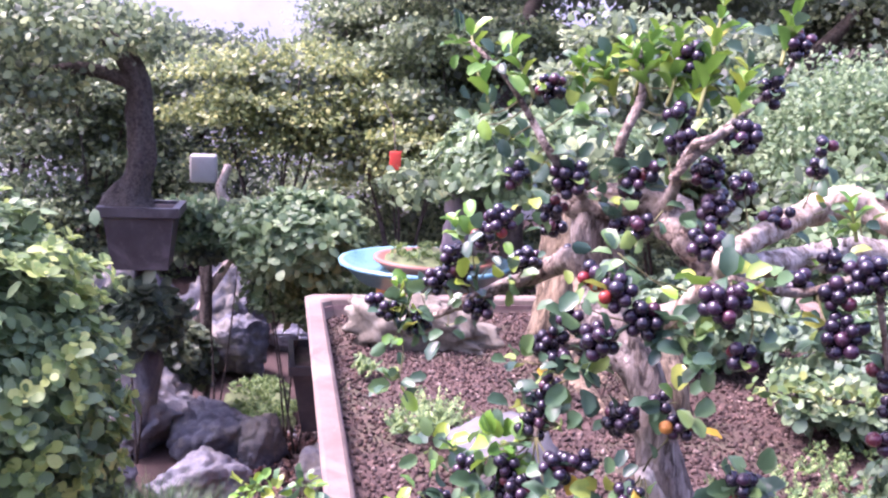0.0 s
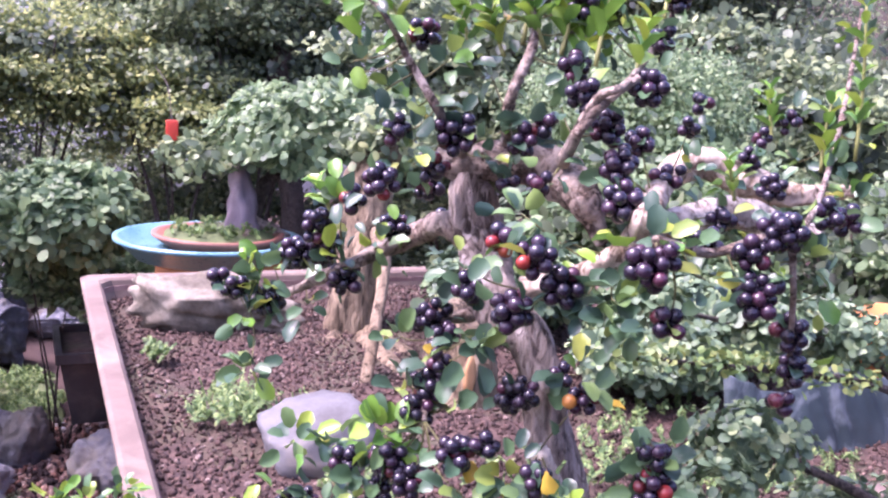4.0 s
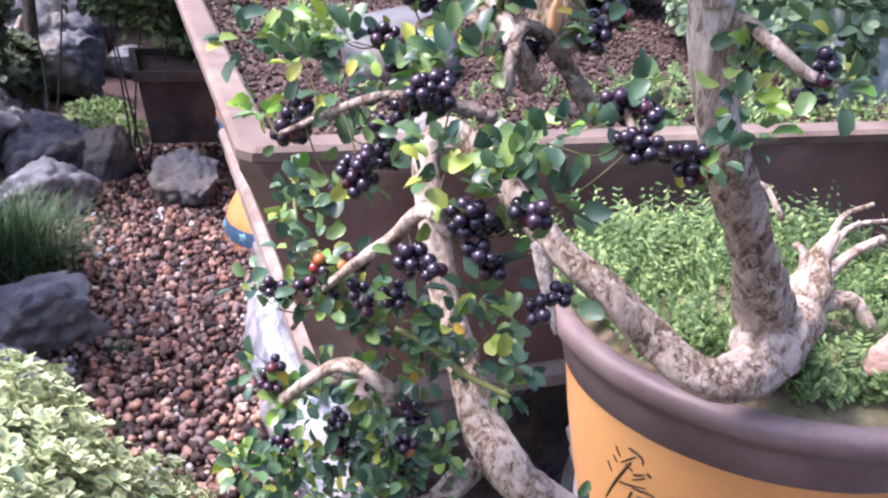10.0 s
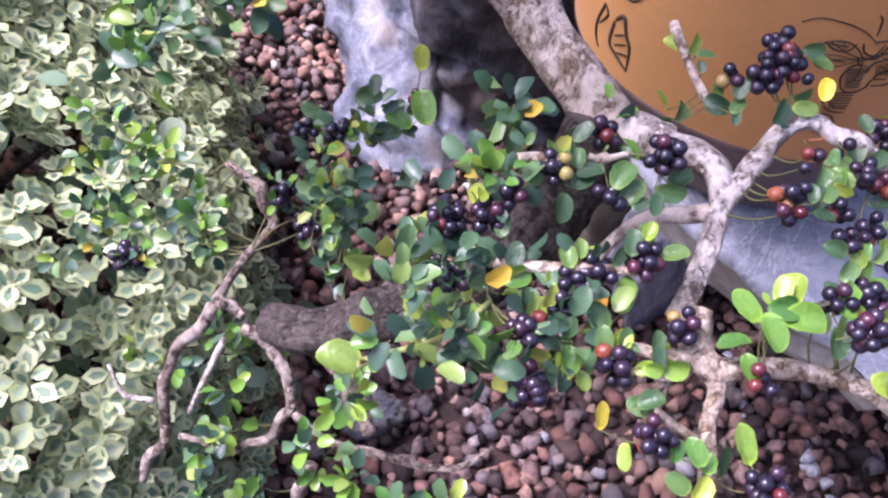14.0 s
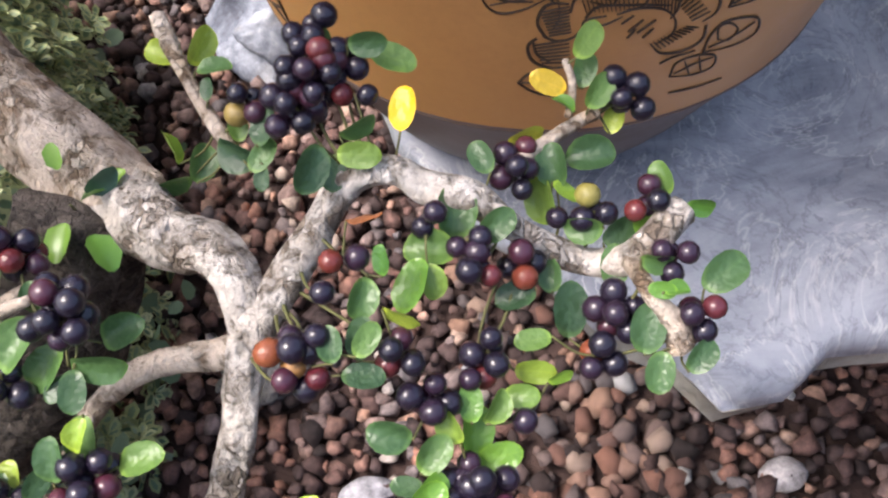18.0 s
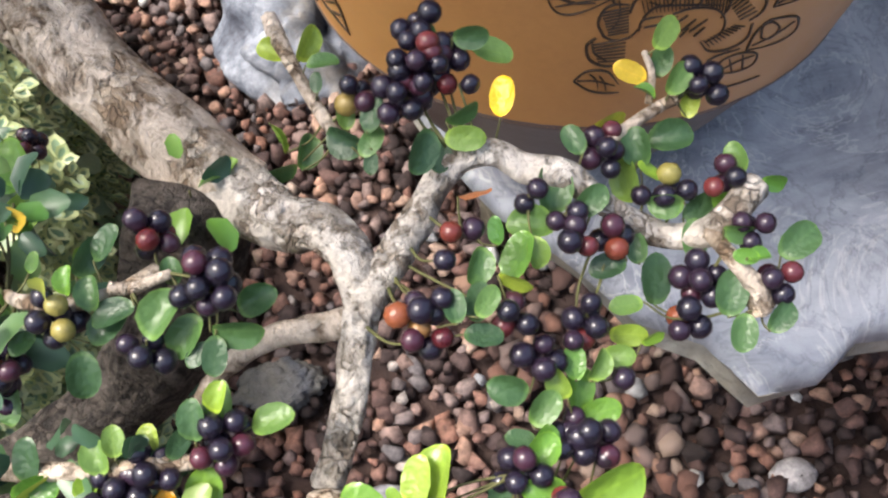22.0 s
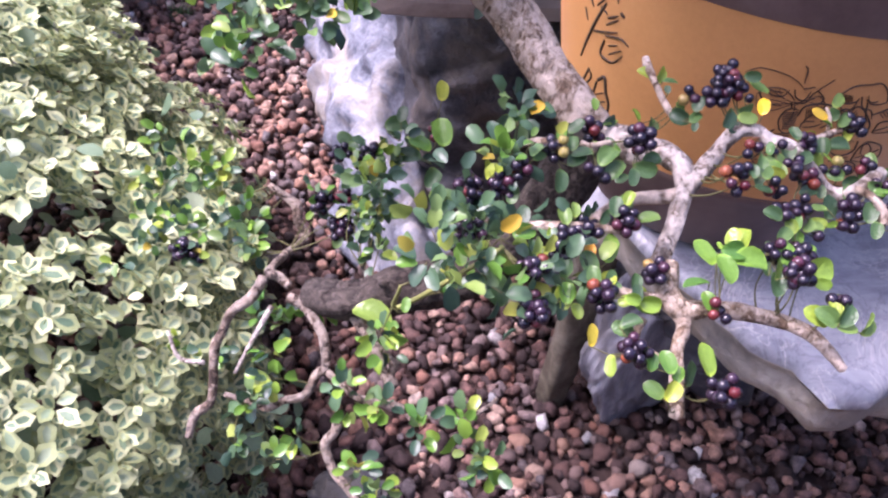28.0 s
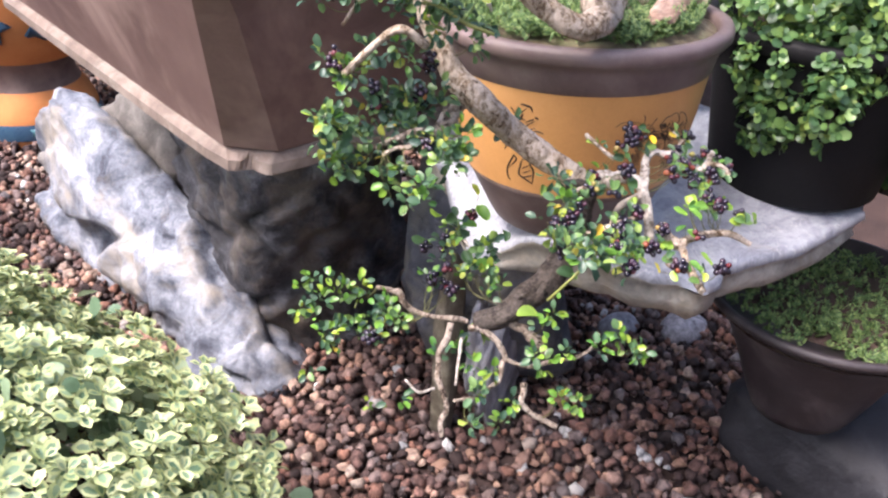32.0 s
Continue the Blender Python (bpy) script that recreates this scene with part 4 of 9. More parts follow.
def ridge_rock(sections, seed):
    """A long leaning rock from rows of y, left foot x, ridge x, ridge height and right foot x: flat broken faces, pits and cracks."""
    sec = np.array(sections, float)
    off = Vector((seed, seed * 1.7, seed * .6))
    bm = bmesh.new()
    rows = []
    for y in np.linspace(sec[0, 0], sec[-1, 0], 110):
        xl, xr, h, xe = (float(np.interp(y, sec[:, 0], sec[:, k])) for k in (1, 2, 3, 4))
        line = np.array([(xl + .02, -.03), (xl - .005, .1 * h), (xl - .012, .38 * h), (xl + .008, .7 * h), (xr - .055, .93 * h), (xr - .015, h), (xr + .03, .97 * h), (xr + .08, .6 * h), (xe, -.03)])
        arc = np.concatenate([[0], np.cumsum(np.linalg.norm(np.diff(line, axis=0), axis=1))])
        row = []
        for u in np.linspace(0, arc[-1], 60):
            p = Vector((float(np.interp(u, arc, line[:, 0])), y, float(np.interp(u, arc, line[:, 1]))))
            q = Vector((p.x * 1.0, p.y * .8 + p.z * .7, p.z * 1.2 - p.y * .3)) * 6 + off
            d, pts = noise.voronoi(q + Vector((noise.noise(q * .9), noise.noise(q * .9 + off), 0)) * .5)
            flat = noise.cell(Vector(pts[0]) * 9.0) - .5
            k = .05 * flat * min(1, (d[1] - d[0]) * 5) - .018 * max(0, 1 - (d[1] - d[0]) * 9)
            k += .02 * (.5 - abs(noise.noise(p * 7 + off))) + .012 * noise.fractal(p * 26 + off, 1, 2, 4)
            pit = noise.noise(p * 38 + off)
            k -= .012 * max(0, pit - .35)
            away = Vector((p.x - (xr + .05), 0, p.z - .3 * h))
            away.normalize()
            w = min(1, max(0, p.z / .05))
            row.append(bm.verts.new(p + away * k * (.4 + .6 * w) + Vector((0, .012 * noise.noise(p * 12 + off), 0))))
        rows.append(row)
    for a, b in zip(rows, rows[1:]):
        for i in range(59):
            bm.faces.new((a[i], a[i + 1], b[i + 1], b[i]))
    bm.faces.new(rows[0][::-1])
    bm.faces.new(rows[-1])
    return bm


tagged(part("pedestal_rock", ridge_rock([(.6, -.13, -.09, .03, .0), (.68, -.165, -.09, .1, .08), (.75, -.18, -.085, .17, .12), (.84, -.182, -.075, .25, .16), (1.04, -.18, -.08, .335, .17), (1.25, -.188, -.1, .395, .14), (1.36, -.182, -.11, .43, .1), (1.47, -.178, -.115, .425, .06), (1.54, -.165, -.12, .32, .02), (1.66, -.14, -.1, .1, -.03)], 3.7), LIMESTONE), "blue-white weathered limestone leaning under the planter", "rock")
tagged(part("pedestal_rock", rock((.05, 1.3, .33), (.15, .27, .33), 35, 5, .35, 16, .6, .1, .07), BUFF_GREY_ROCK), "large grey-brown rock behind the pale limestone", "rock")
tagged(part("pedestal_rock", rock((.0, 1.16, .5), (.09, .17, .1), 31, 4, .3, 14, .6, .1, .06), BUFF_GREY_ROCK), "rough grey-brown stone wedged under the planter", "rock")
# Shade under the planter is put into this rock's near-black colour.
tagged(part("pedestal_rock", standing_rock([(-.02, .16, .86, .2, .2), (.3, .13, .84, .21, .23), (.5, .1, .82, .2, .24), (.6, .12, .84, .22, .26), (.648, .12, .84, .18, .22)], 8.1), SHADE_ROCK), "rock bearing the planter, deep shade painted into its colour", "rock")

# ---- the cascading bonsai ----
FRESH_STEM = surface("green_brown_stem", [(.3, (.1, .1, .03)), (.6, (.22, .24, .07)), (.8, (.34, .33, .12))], 60, 400, .6, .3, .0005)
STALK = surface("olive_stalk", [(.3, (.05, .045, .018)), (.6, (.11, .11, .035)), (.8, (.18, .17, .06))], 60, 400, .7, .3, .0005)
RED_BERRY = leafy("ripening_berry", [(0, (.06, .008, .014)), (.4, (.13, .02, .02)), (.75, (.27, .085, .035)), (1, (.27, .25, .07))], "object", .25, .06)
tree = thing("cascade_bonsai", (0, 0, 0), "old cascading bonsai with round leaves and clusters of black berries", "tree")
FACE = np.array((-.12, -.48, .87))
RNG = np.random.RandomState(11)
WOOD = []


def limb(name, rows, material, sides=10, label="", gnarl=.23):
    WOOD.append(catmull(rows, 5)[:, :3])
    return part(name, tube_bm(rows, sides=sides if sides < 14 else sides + 12, per=16 if sides > 13 else 8 if sides > 9 else 5, rough=gnarl if sides > 9 else .12, seed=len(WOOD)), material, tree, label)


def ball(subdiv, r=1.0):
    bm = bmesh.new()
    bmesh.ops.create_icosphere(bm, subdivisions=subdiv, radius=r)
    for v in bm.verts:
        if v.co.z > .93 * r:
            v.co.z -= .1 * r
        v.co.z *= .96
    me = bpy.data.meshes.new("berry")
    bm.to_mesh(me)
    bm.free()
    me.polygons.foreach_set("use_smooth", [True] * len(me.polygons))
    return me


def packed(n, r):
    """n touching balls of radius r round the origin, as a small hanging bunch."""
    q = RNG.normal(size=(n, 3)) * r * 1.2
    for _ in range(60):
        d = q[:, None] - q[None]
        l = np.linalg.norm(d, axis=2) + np.eye(n)
        push = np.clip(2.02 * r - l, 0, None) * (1 - np.eye(n))
        q = q + (d / l[..., None] * push[..., None]).sum(1) * .3 - q * .03
    return q


BERRY_ME, RED_ME = ball(2), ball(2)
BERRY_ME.materials.append(BERRY_OB)
RED_ME.materials.append(RED_BERRY)
BASES, SPOTS, BALLS, LEAVES_D, LEAVES_F, LEAVES_Y = [], [], [], [], [], []


BERRY_R = .0031


def berry_objects(rows):
    for x, y, z, n, ripe in rows:
        r = BERRY_R
        SPOTS.append((x, y, z))
        for k, q in enumerate(packed(int(n * 1.2 + .5), r)):
            ob = new("berry", RED_ME if k < round(n * ripe * .6) else BERRY_ME)
            ob.parent = tree
            s = r * RNG.uniform(.88, 1.1)
            ob.matrix_basis = Matrix.Translation((x + q[0], y + q[1], z + q[2])) @ Euler(RNG.uniform(-1, 1, 3)).to_matrix().to_4x4() @ Matrix.Diagonal((s, s, s, 1))


def berry_clusters(rows):
    for x, y, z, n, ripe in rows:
        r = BERRY_R
        SPOTS.append((x, y, z))
        for k, q in enumerate(packed(int(n * 1.35), r)):
            BALLS.append((x + q[0], y + q[1], z + q[2], r * RNG.uniform(.88, 1.1), k < round(n * ripe * .6)))
        if .95 < z < 1.36:
            q = np.array((x, y, z)) + unit(RNG.normal(size=3)) * RNG.uniform(.011, .017)
            for e in packed(max(4, n // 2), r):
                BALLS.append((*(q + e), r * RNG.uniform(.88, 1.1), False))
        leaf_tufts([(x, y, z, 3, .08)], 1.0)


def leaf_shape(curl, width=.36, wave=0.0):
    """A round-tipped leaf with a thin, slightly curled blade, length 1 along +y."""
    us = np.array([0, .02, .035, .1, .25, .5, .73, .88, .965, 1.0])
    ws = np.array([.015, .02, .12, .225, .335, .385, .355, .265, .15, .03]) * width / .36
    v, f_ = [], []
    for u, w in zip(us, ws):
        for k in (-1, -.55, 0, .55, 1):
            v.append((w * k, u, curl * (.5 * (w * k) ** 2 * 5 - .35 * (u - .45) ** 2) + (-.012 if k == 0 else .0) + wave * math.sin(u * 9 + k)))
    for i in range(len(us) - 1):
        for j in range(4):
            a = i * 5 + j
            f_.append((a, a + 1, a + 6, a + 5))
    return np.array(v), np.array(f_)


LEAF_MES = {}
for tint, mat_ in enumerate((LEAF_OB, FRESH_OB, FRESH_OB, YELLOW, ORANGE, RUSSET, LEAF_OB)):
    for var, (curl, wide, wave) in enumerate(((.5, .315, .02), (.25, .29, .03), (.8, .335, .016))):
        me_ = mesh_from("leaf", *leaf_shape(curl, wide, wave))
        me_.materials.append(mat_)
        me_.polygons.foreach_set("use_smooth", [True] * len(me_.polygons))
        LEAF_MES[tint, var] = me_


def leaf_objects(rows):
    """Single leaves: the stalk's end, length, heading, rise and tint."""
    for x, y, z, length, az, el, tint in rows:
        a, e = radians(az), radians(el)
        d = np.array((math.cos(a) * math.cos(e), math.sin(a) * math.cos(e), math.sin(e)))
        m = frames_to(np.array([(x, y, z)]), d[None], (FACE + RNG.normal(size=3) * .42)[None], [length], RNG)[0]
        BASES.append((x, y, z))
        ob = new("leaf", LEAF_MES[tint, RNG.randint(3)])
        ob.parent = tree
        ob.matrix_basis = Matrix(m.tolist())
        if tint > 2 and tint < 6:
            ob["label"] = {3: "yellow leaf", 4: "withered orange leaf", 5: "russet dry leaf"}[tint]


def leaf_tufts(rows, size=1.0):
    """Rosettes of leaves round a shoot's end: place, number and share of fresh ones."""
    for x, y, z, n, fresh in rows:
        if n > 3:
            SPOTS.append((x, y, z))
            if z > 1.02 and fresh < .35 and RNG.rand() < .15:
                q = np.array((x, y, z)) + unit(RNG.normal(size=3)) * .01
                for e in packed(9, .0029):
                    BALLS.append((*(q + e), .0029 * RNG.uniform(.88, 1.1), False))
        for _ in range(round(n * (1.0 if n <= 3 else 1.55 if z > 1.36 else 2.2 if z > .9 else 1.3 if z > .78 else 1.9 if y < -.17 else 1.2))):
            d = unit(RNG.normal(size=3) + FACE * .25)
            nm = unit(FACE + RNG.normal(size=3) * .55)
            length = size * (.0103 + .0009 * min(1, max(0, (z - .9) / .45)) - .0016 * (z > 1.36) - .0012 * (z < .78)) * RNG.uniform(.65, 1.2)
            pos = np.array((x, y, z)) + d * RNG.uniform(.001, .012 if z > .78 else .009)
            (LEAVES_F if RNG.rand() < (fresh * .85 if fresh > .6 else fresh * .3 if z > .78 else .2 + fresh * .5) else LEAVES_D).append((*pos, *d, *nm, length))


def fresh_shoots(rows):
    """Upright young shoots: foot, tip and number of leaf pairs that point up along the stem."""
    for x0, y0, z0, x1, y1, z1, n in rows:
        a, b = np.array((x0, y0, z0)), np.array((x1, y1, z1))
        d = unit(b - a)
        part("shoot", tube_bm([(*a, .0011), (*((a + b) / 2 + RNG.normal(size=3) * .001), .0009), (*b, .0006)], sides=6, per=4), FRESH_STEM, tree)
        turn = RNG.uniform(0, 3)
        for k in range(int(n)):
            u = .25 + .75 * k / max(1, n - 1)
            s1 = unit(np.cross(d, (math.cos(turn), math.sin(turn), .2)))
            turn += 1.4
            for s in (-1, 1):
                al = unit(s1 * s + d * RNG.uniform(.5, 1.2))
                LEAVES_Y.append((*(a + (b - a) * u), *al, *(d - s1 * s * .8 + RNG.normal(size=3) * .2), .0125 * (1.1 - .4 * u) * RNG.uniform(.8, 1.15)))


def finish_tree():
    """Joins what is too many to pick apart: the farther leaves and berries, and the thin stalks."""
    tv, tf = leaf_shape(.6, .325)
    keep = [i * 5 + j for i in (0, 2, 4, 6, 8, 9) for j in (0, 2, 4)]
    tv = tv[keep]
    tf = np.array([(i * 3 + j, i * 3 + j + 1, i * 3 + j + 4, i * 3 + j + 3) for i in range(5) for j in range(2)])
    for name, rows, mat_ in (("foliage", LEAVES_D, LEAF), ("fresh_foliage", LEAVES_F, FRESH), ("shoot_foliage", LEAVES_Y, FRESH)):
        r = np.array(rows)
        tv = tv * (.8 if rows is LEAVES_Y else 1, 1, 1)
        m = frames_to(r[:, :3], r[:, 3:6], r[:, 6:9], r[:, 9], RNG)
        tagged(part(name, spread(name, tv, tf, m), mat_, tree), kind="stuff")
    bm = bmesh.new()
    bmesh.ops.create_icosphere(bm, subdivisions=2, radius=1)
    bv, bf = np.array([v.co[:] for v in bm.verts]), np.array([[v.index for v in q.verts] for q in bm.faces])
    bm.free()
    b = np.array([q[:4] for q in BALLS])
    red = np.array([q[4] for q in BALLS])
    for name, sel, mat_ in (("berry_mass", ~red, BERRY), ("ripening_berry_mass", red, RED_BERRY_FAR)):
        q = b[sel]
        m = np.zeros((len(q), 4, 4))
        for k in range(3):
            m[:, k, k], m[:, k, 3] = q[:, 3], q[:, k]
        tagged(part(name, spread(name, bv, bf, m), mat_, tree), kind="stuff")
    wood = np.vstack(WOOD)
    for name, ends, to, thick, mat_ in (("stalk_mass", SPOTS, wood, .00055, STALK), ("leaf_stalk_mass", BASES, np.vstack([wood, np.array(SPOTS)]), .00042, STALK)):
        vs, fs, base = [], [], 0
        for p in ends:
            p = np.array(p)
            d = np.linalg.norm(to - p, axis=1)
            i = int(np.argmin(d))
            if d[i] < .002 or d[i] > .04:
                continue
            mid = (p + to[i]) / 2 + np.array((0, 0, -.12 * d[i])) + RNG.normal(size=3) * .06 * d[i]
            v, f_, _ = tube([(*to[i], thick), (*mid, thick * .75), (*p, thick * .55)], sides=5, per=4, rough=.05)
            vs += list(v)
            fs += [tuple(k + base for k in q) for q in f_]
            base += len(v)
        me = bpy.data.meshes.new(name)
        me.from_pydata([tuple(v) for v in vs], [], [list(dict.fromkeys(q)) for q in fs])
        tagged(part(name, me, mat_, tree), kind="stuff")


RED_BERRY_FAR = leafy("ripening_berry_far", [(0, (.12, .01, .02)), (.5, (.26, .035, .025)), (1, (.45, .2, .04))], "island", .25, .06)
limb("trunk", [(-0.074, -0.093, 0.988, 0.0146), (-0.127, -0.118, 0.968, 0.0159), (-0.162, -0.116, 0.966, 0.0122), (-0.187, -0.093, 0.985, 0.0116), (-0.214, -0.078, 1.01, 0.0104), (-0.235, -0.061, 1.026, 0.0087), (-0.253, -0.039, 1.047, 0.0085), (-0.273, -0.017, 1.071, 0.0081), (-0.29, -0.001, 1.087, 0.0078), (-0.305, -0.002, 1.075, 0.0075), (-0.306, -0.014, 1.049, 0.0078), (-0.3, -0.034, 1.002, 0.0086), (-0.291, -0.062, 0.953, 0.0099), (-0.285, -0.078, 0.926, 0.0124), (-0.274, -0.104, 0.907, 0.0128), (-0.232, -0.111, 0.868, 0.0133), (-0.213, -0.138, 0.847, 0.0121), (-0.202, -0.151, 0.838, 0.0123), (-0.192, -0.164, 0.828, 0.0122), (-0.183, -0.174, 0.824, 0.0097)], BARK_TAN, 16, gnarl=.15)
# Limb lies in shadow; the shade is painted in with the darker bark.
limb("limb", [(-0.198, -0.173, 0.829, 0.0148), (-0.211, -0.182, 0.803, 0.0158), (-0.227, -0.192, 0.774, 0.0152), (-0.262, -0.201, 0.757, 0.0131), (-0.294, -0.203, 0.747, 0.0116), (-0.325, -0.203, 0.739, 0.0105), (-0.348, -0.189, 0.732, 0.0086)], BARK_DARK, 14, "thick limb, its shade put into dark bark colour")
limb("branch", [(-0.189, -0.168, 0.826, 0.0094), (-0.179, -0.189, 0.833, 0.0082), (-0.174, -0.194, 0.833, 0.0075), (-0.166, -0.201, 0.837, 0.0064), (-0.161, -0.212, 0.837, 0.0058), (-0.161, -0.221, 0.831, 0.0055), (-0.164, -0.228, 0.827, 0.005), (-0.169, -0.237, 0.816, 0.0045), (-0.176, -0.246, 0.805, 0.0046), (-0.183, -0.253, 0.795, 0.0047)], BARK_PALE, 14)
limb("branch", [(-0.162, -0.222, 0.831, 0.0055), (-0.154, -0.219, 0.834, 0.005), (-0.144, -0.211, 0.84, 0.0047), (-0.135, -0.204, 0.846, 0.0044), (-0.128, -0.202, 0.852, 0.0041), (-0.119, -0.204, 0.853, 0.0035), (-0.112, -0.209, 0.85, 0.0038), (-0.103, -0.215, 0.849, 0.0041), (-0.093, -0.223, 0.843, 0.0033), (-0.082, -0.227, 0.832, 0.0037), (-0.073, -0.232, 0.832, 0.0037), (-0.066, -0.235, 0.84, 0.0039), (-0.054, -0.229, 0.843, 0.0042)], BARK_PALE, 12, "pale peeling branch")
limb("twig", [(-0.07, -0.236, 0.838, 0.0022), (-0.07, -0.248, 0.842, 0.0021), (-0.067, -0.254, 0.838, 0.0029), (-0.066, -0.259, 0.833, 0.0035)], BARK_TAN, 10)
limb("twig", [(-0.089, -0.208, 0.849, 0.0017), (-0.08, -0.204, 0.849, 0.0017), (-0.071, -0.202, 0.851, 0.0017), (-0.066, -0.202, 0.852, 0.0014)], BARK_TAN, 8)
limb("twig", [(-0.073, -0.2, 0.851, 0.0011), (-0.07, -0.194, 0.855, 0.0011), (-0.07, -0.188, 0.858, 0.001)], BARK_TAN, 8)
limb("twig", [(-0.155, -0.18, 0.846, 0.002), (-0.158, -0.171, 0.85, 0.002), (-0.161, -0.161, 0.856, 0.0019), (-0.163, -0.152, 0.86, 0.0026), (-0.164, -0.147, 0.864, 0.002)], BARK_TAN, 8)
limb("branch", [(-0.164, -0.226, 0.828, 0.0042), (-0.177, -0.222, 0.823, 0.004), (-0.187, -0.22, 0.821, 0.0037), (-0.196, -0.221, 0.818, 0.0031), (-0.206, -0.224, 0.812, 0.0026), (-0.214, -0.23, 0.805, 0.002)], BARK_TAN, 10)
limb("twig", [(-0.219, -0.21, 0.849, 0.0018), (-0.214, -0.211, 0.848, 0.0015), (-0.204, -0.212, 0.851, 0.0013)], BARK_TAN, 8)
limb("branch", [(-0.183, -0.264, 0.816, 0.0051), (-0.186, -0.275, 0.808, 0.0065), (-0.18, -0.284, 0.803, 0.0058), (-0.166, -0.285, 0.804, 0.0038), (-0.148, -0.29, 0.805, 0.0041), (-0.13, -0.297, 0.804, 0.0034), (-0.116, -0.306, 0.8, 0.0031), (-0.107, -0.319, 0.793, 0.0024)], BARK_TAN, 10)
limb("branch", [(-0.184, -0.281, 0.804, 0.0051), (-0.18, -0.289, 0.799, 0.0038), (-0.185, -0.299, 0.791, 0.0034), (-0.187, -0.309, 0.784, 0.0034), (-0.19, -0.324, 0.773, 0.0038)], BARK_TAN, 10)
limb("twig", [(-0.186, -0.278, 0.805, 0.0038), (-0.201, -0.275, 0.805, 0.0027), (-0.212, -0.271, 0.805, 0.0027), (-0.226, -0.272, 0.802, 0.0017)], BARK_TAN, 8)
limb("twig", [(-0.206, -0.25, 0.825, 0.0017), (-0.224, -0.246, 0.825, 0.0024), (-0.243, -0.239, 0.82, 0.0024), (-0.26, -0.232, 0.817, 0.0021), (-0.268, -0.223, 0.813, 0.0014)], BARK_TAN, 8)
limb("twig", [(-0.208, -0.204, 0.842, 0.0025), (-0.221, -0.209, 0.844, 0.0024), (-0.238, -0.207, 0.848, 0.002), (-0.247, -0.195, 0.837, 0.0014)], BARK_TAN, 8)
limb("twig", [(-0.316, -0.27, 0.812, 0.0008), (-0.308, -0.238, 0.767, 0.0014), (-0.283, -0.263, 0.815, 0.0013), (-0.264, -0.251, 0.817, 0.0012)], FRESH_STEM, 8)
limb("twig", [(-0.199, -0.284, 0.798, 0.0024), (-0.204, -0.292, 0.792, 0.0021), (-0.196, -0.3, 0.789, 0.0021), (-0.19, -0.304, 0.787, 0.0017)], BARK_TAN, 8)
limb("branch", [(-0.325, -0.207, 0.736, 0.0044), (-0.319, -0.215, 0.73, 0.004), (-0.314, -0.22, 0.728, 0.0044), (-0.31, -0.23, 0.719, 0.0056), (-0.305, -0.234, 0.717, 0.0049), (-0.308, -0.234, 0.716, 0.0034), (-0.305, -0.241, 0.709, 0.004)], BARK, 9)
limb("branch", [(-0.359, -0.191, 0.733, 0.0035), (-0.35, -0.197, 0.731, 0.0033), (-0.342, -0.209, 0.723, 0.0031), (-0.34, -0.215, 0.717, 0.0031), (-0.34, -0.222, 0.708, 0.0027), (-0.345, -0.223, 0.702, 0.0027), (-0.352, -0.228, 0.691, 0.0027), (-0.363, -0.226, 0.686, 0.0022), (-0.372, -0.226, 0.68, 0.0022), (-0.382, -0.22, 0.68, 0.0016), (-0.395, -0.213, 0.679, 0.0016)], BARK, 8)
limb("branch", [(-0.339, -0.224, 0.706, 0.0022), (-0.33, -0.233, 0.701, 0.002), (-0.32, -0.24, 0.699, 0.0022), (-0.305, -0.247, 0.701, 0.0024), (-0.286, -0.257, 0.702, 0.0018), (-0.274, -0.262, 0.705, 0.002), (-0.265, -0.264, 0.709, 0.0016), (-0.257, -0.263, 0.714, 0.0011), (-0.252, -0.262, 0.719, 0.0011)], BARK, 8)
limb("branch", [(-0.333, -0.242, 0.687, 0.0035), (-0.336, -0.246, 0.68, 0.003), (-0.341, -0.248, 0.674, 0.0029), (-0.34, -0.253, 0.668, 0.0027), (-0.336, -0.261, 0.662, 0.0027), (-0.33, -0.268, 0.658, 0.0026), (-0.321, -0.278, 0.651, 0.0027)], BARK, 8)
limb("branch", [(-0.363, -0.059, 0.713, 0.0026), (-0.351, -0.069, 0.709, 0.003), (-0.345, -0.075, 0.706, 0.0042), (-0.345, -0.081, 0.699, 0.0032), (-0.34, -0.09, 0.691, 0.0034), (-0.357, -0.134, 0.715, 0.0024), (-0.369, -0.178, 0.741, 0.0027), (-0.364, -0.182, 0.74, 0.0029), (-0.358, -0.187, 0.738, 0.0027)], BARK, 8)
limb("branch", [(-0.372, -0.18, 0.738, 0.0031), (-0.379, -0.184, 0.727, 0.0033), (-0.39, -0.186, 0.718, 0.0029), (-0.396, -0.191, 0.707, 0.0027), (-0.4, -0.195, 0.699, 0.0029), (-0.401, -0.204, 0.687, 0.0027), (-0.403, -0.213, 0.674, 0.0027), (-0.412, -0.215, 0.665, 0.0029), (-0.416, -0.222, 0.654, 0.002)], BARK, 8)
limb("twig", [(-0.426, -0.18, 0.699, 0.0011), (-0.42, -0.192, 0.689, 0.0013), (-0.406, -0.198, 0.69, 0.0016)], DEADWOOD, 7)
limb("twig", [(-0.368, -0.191, 0.726, 0.0018), (-0.378, -0.199, 0.71, 0.0016), (-0.389, -0.208, 0.691, 0.0011)], DEADWOOD, 7)
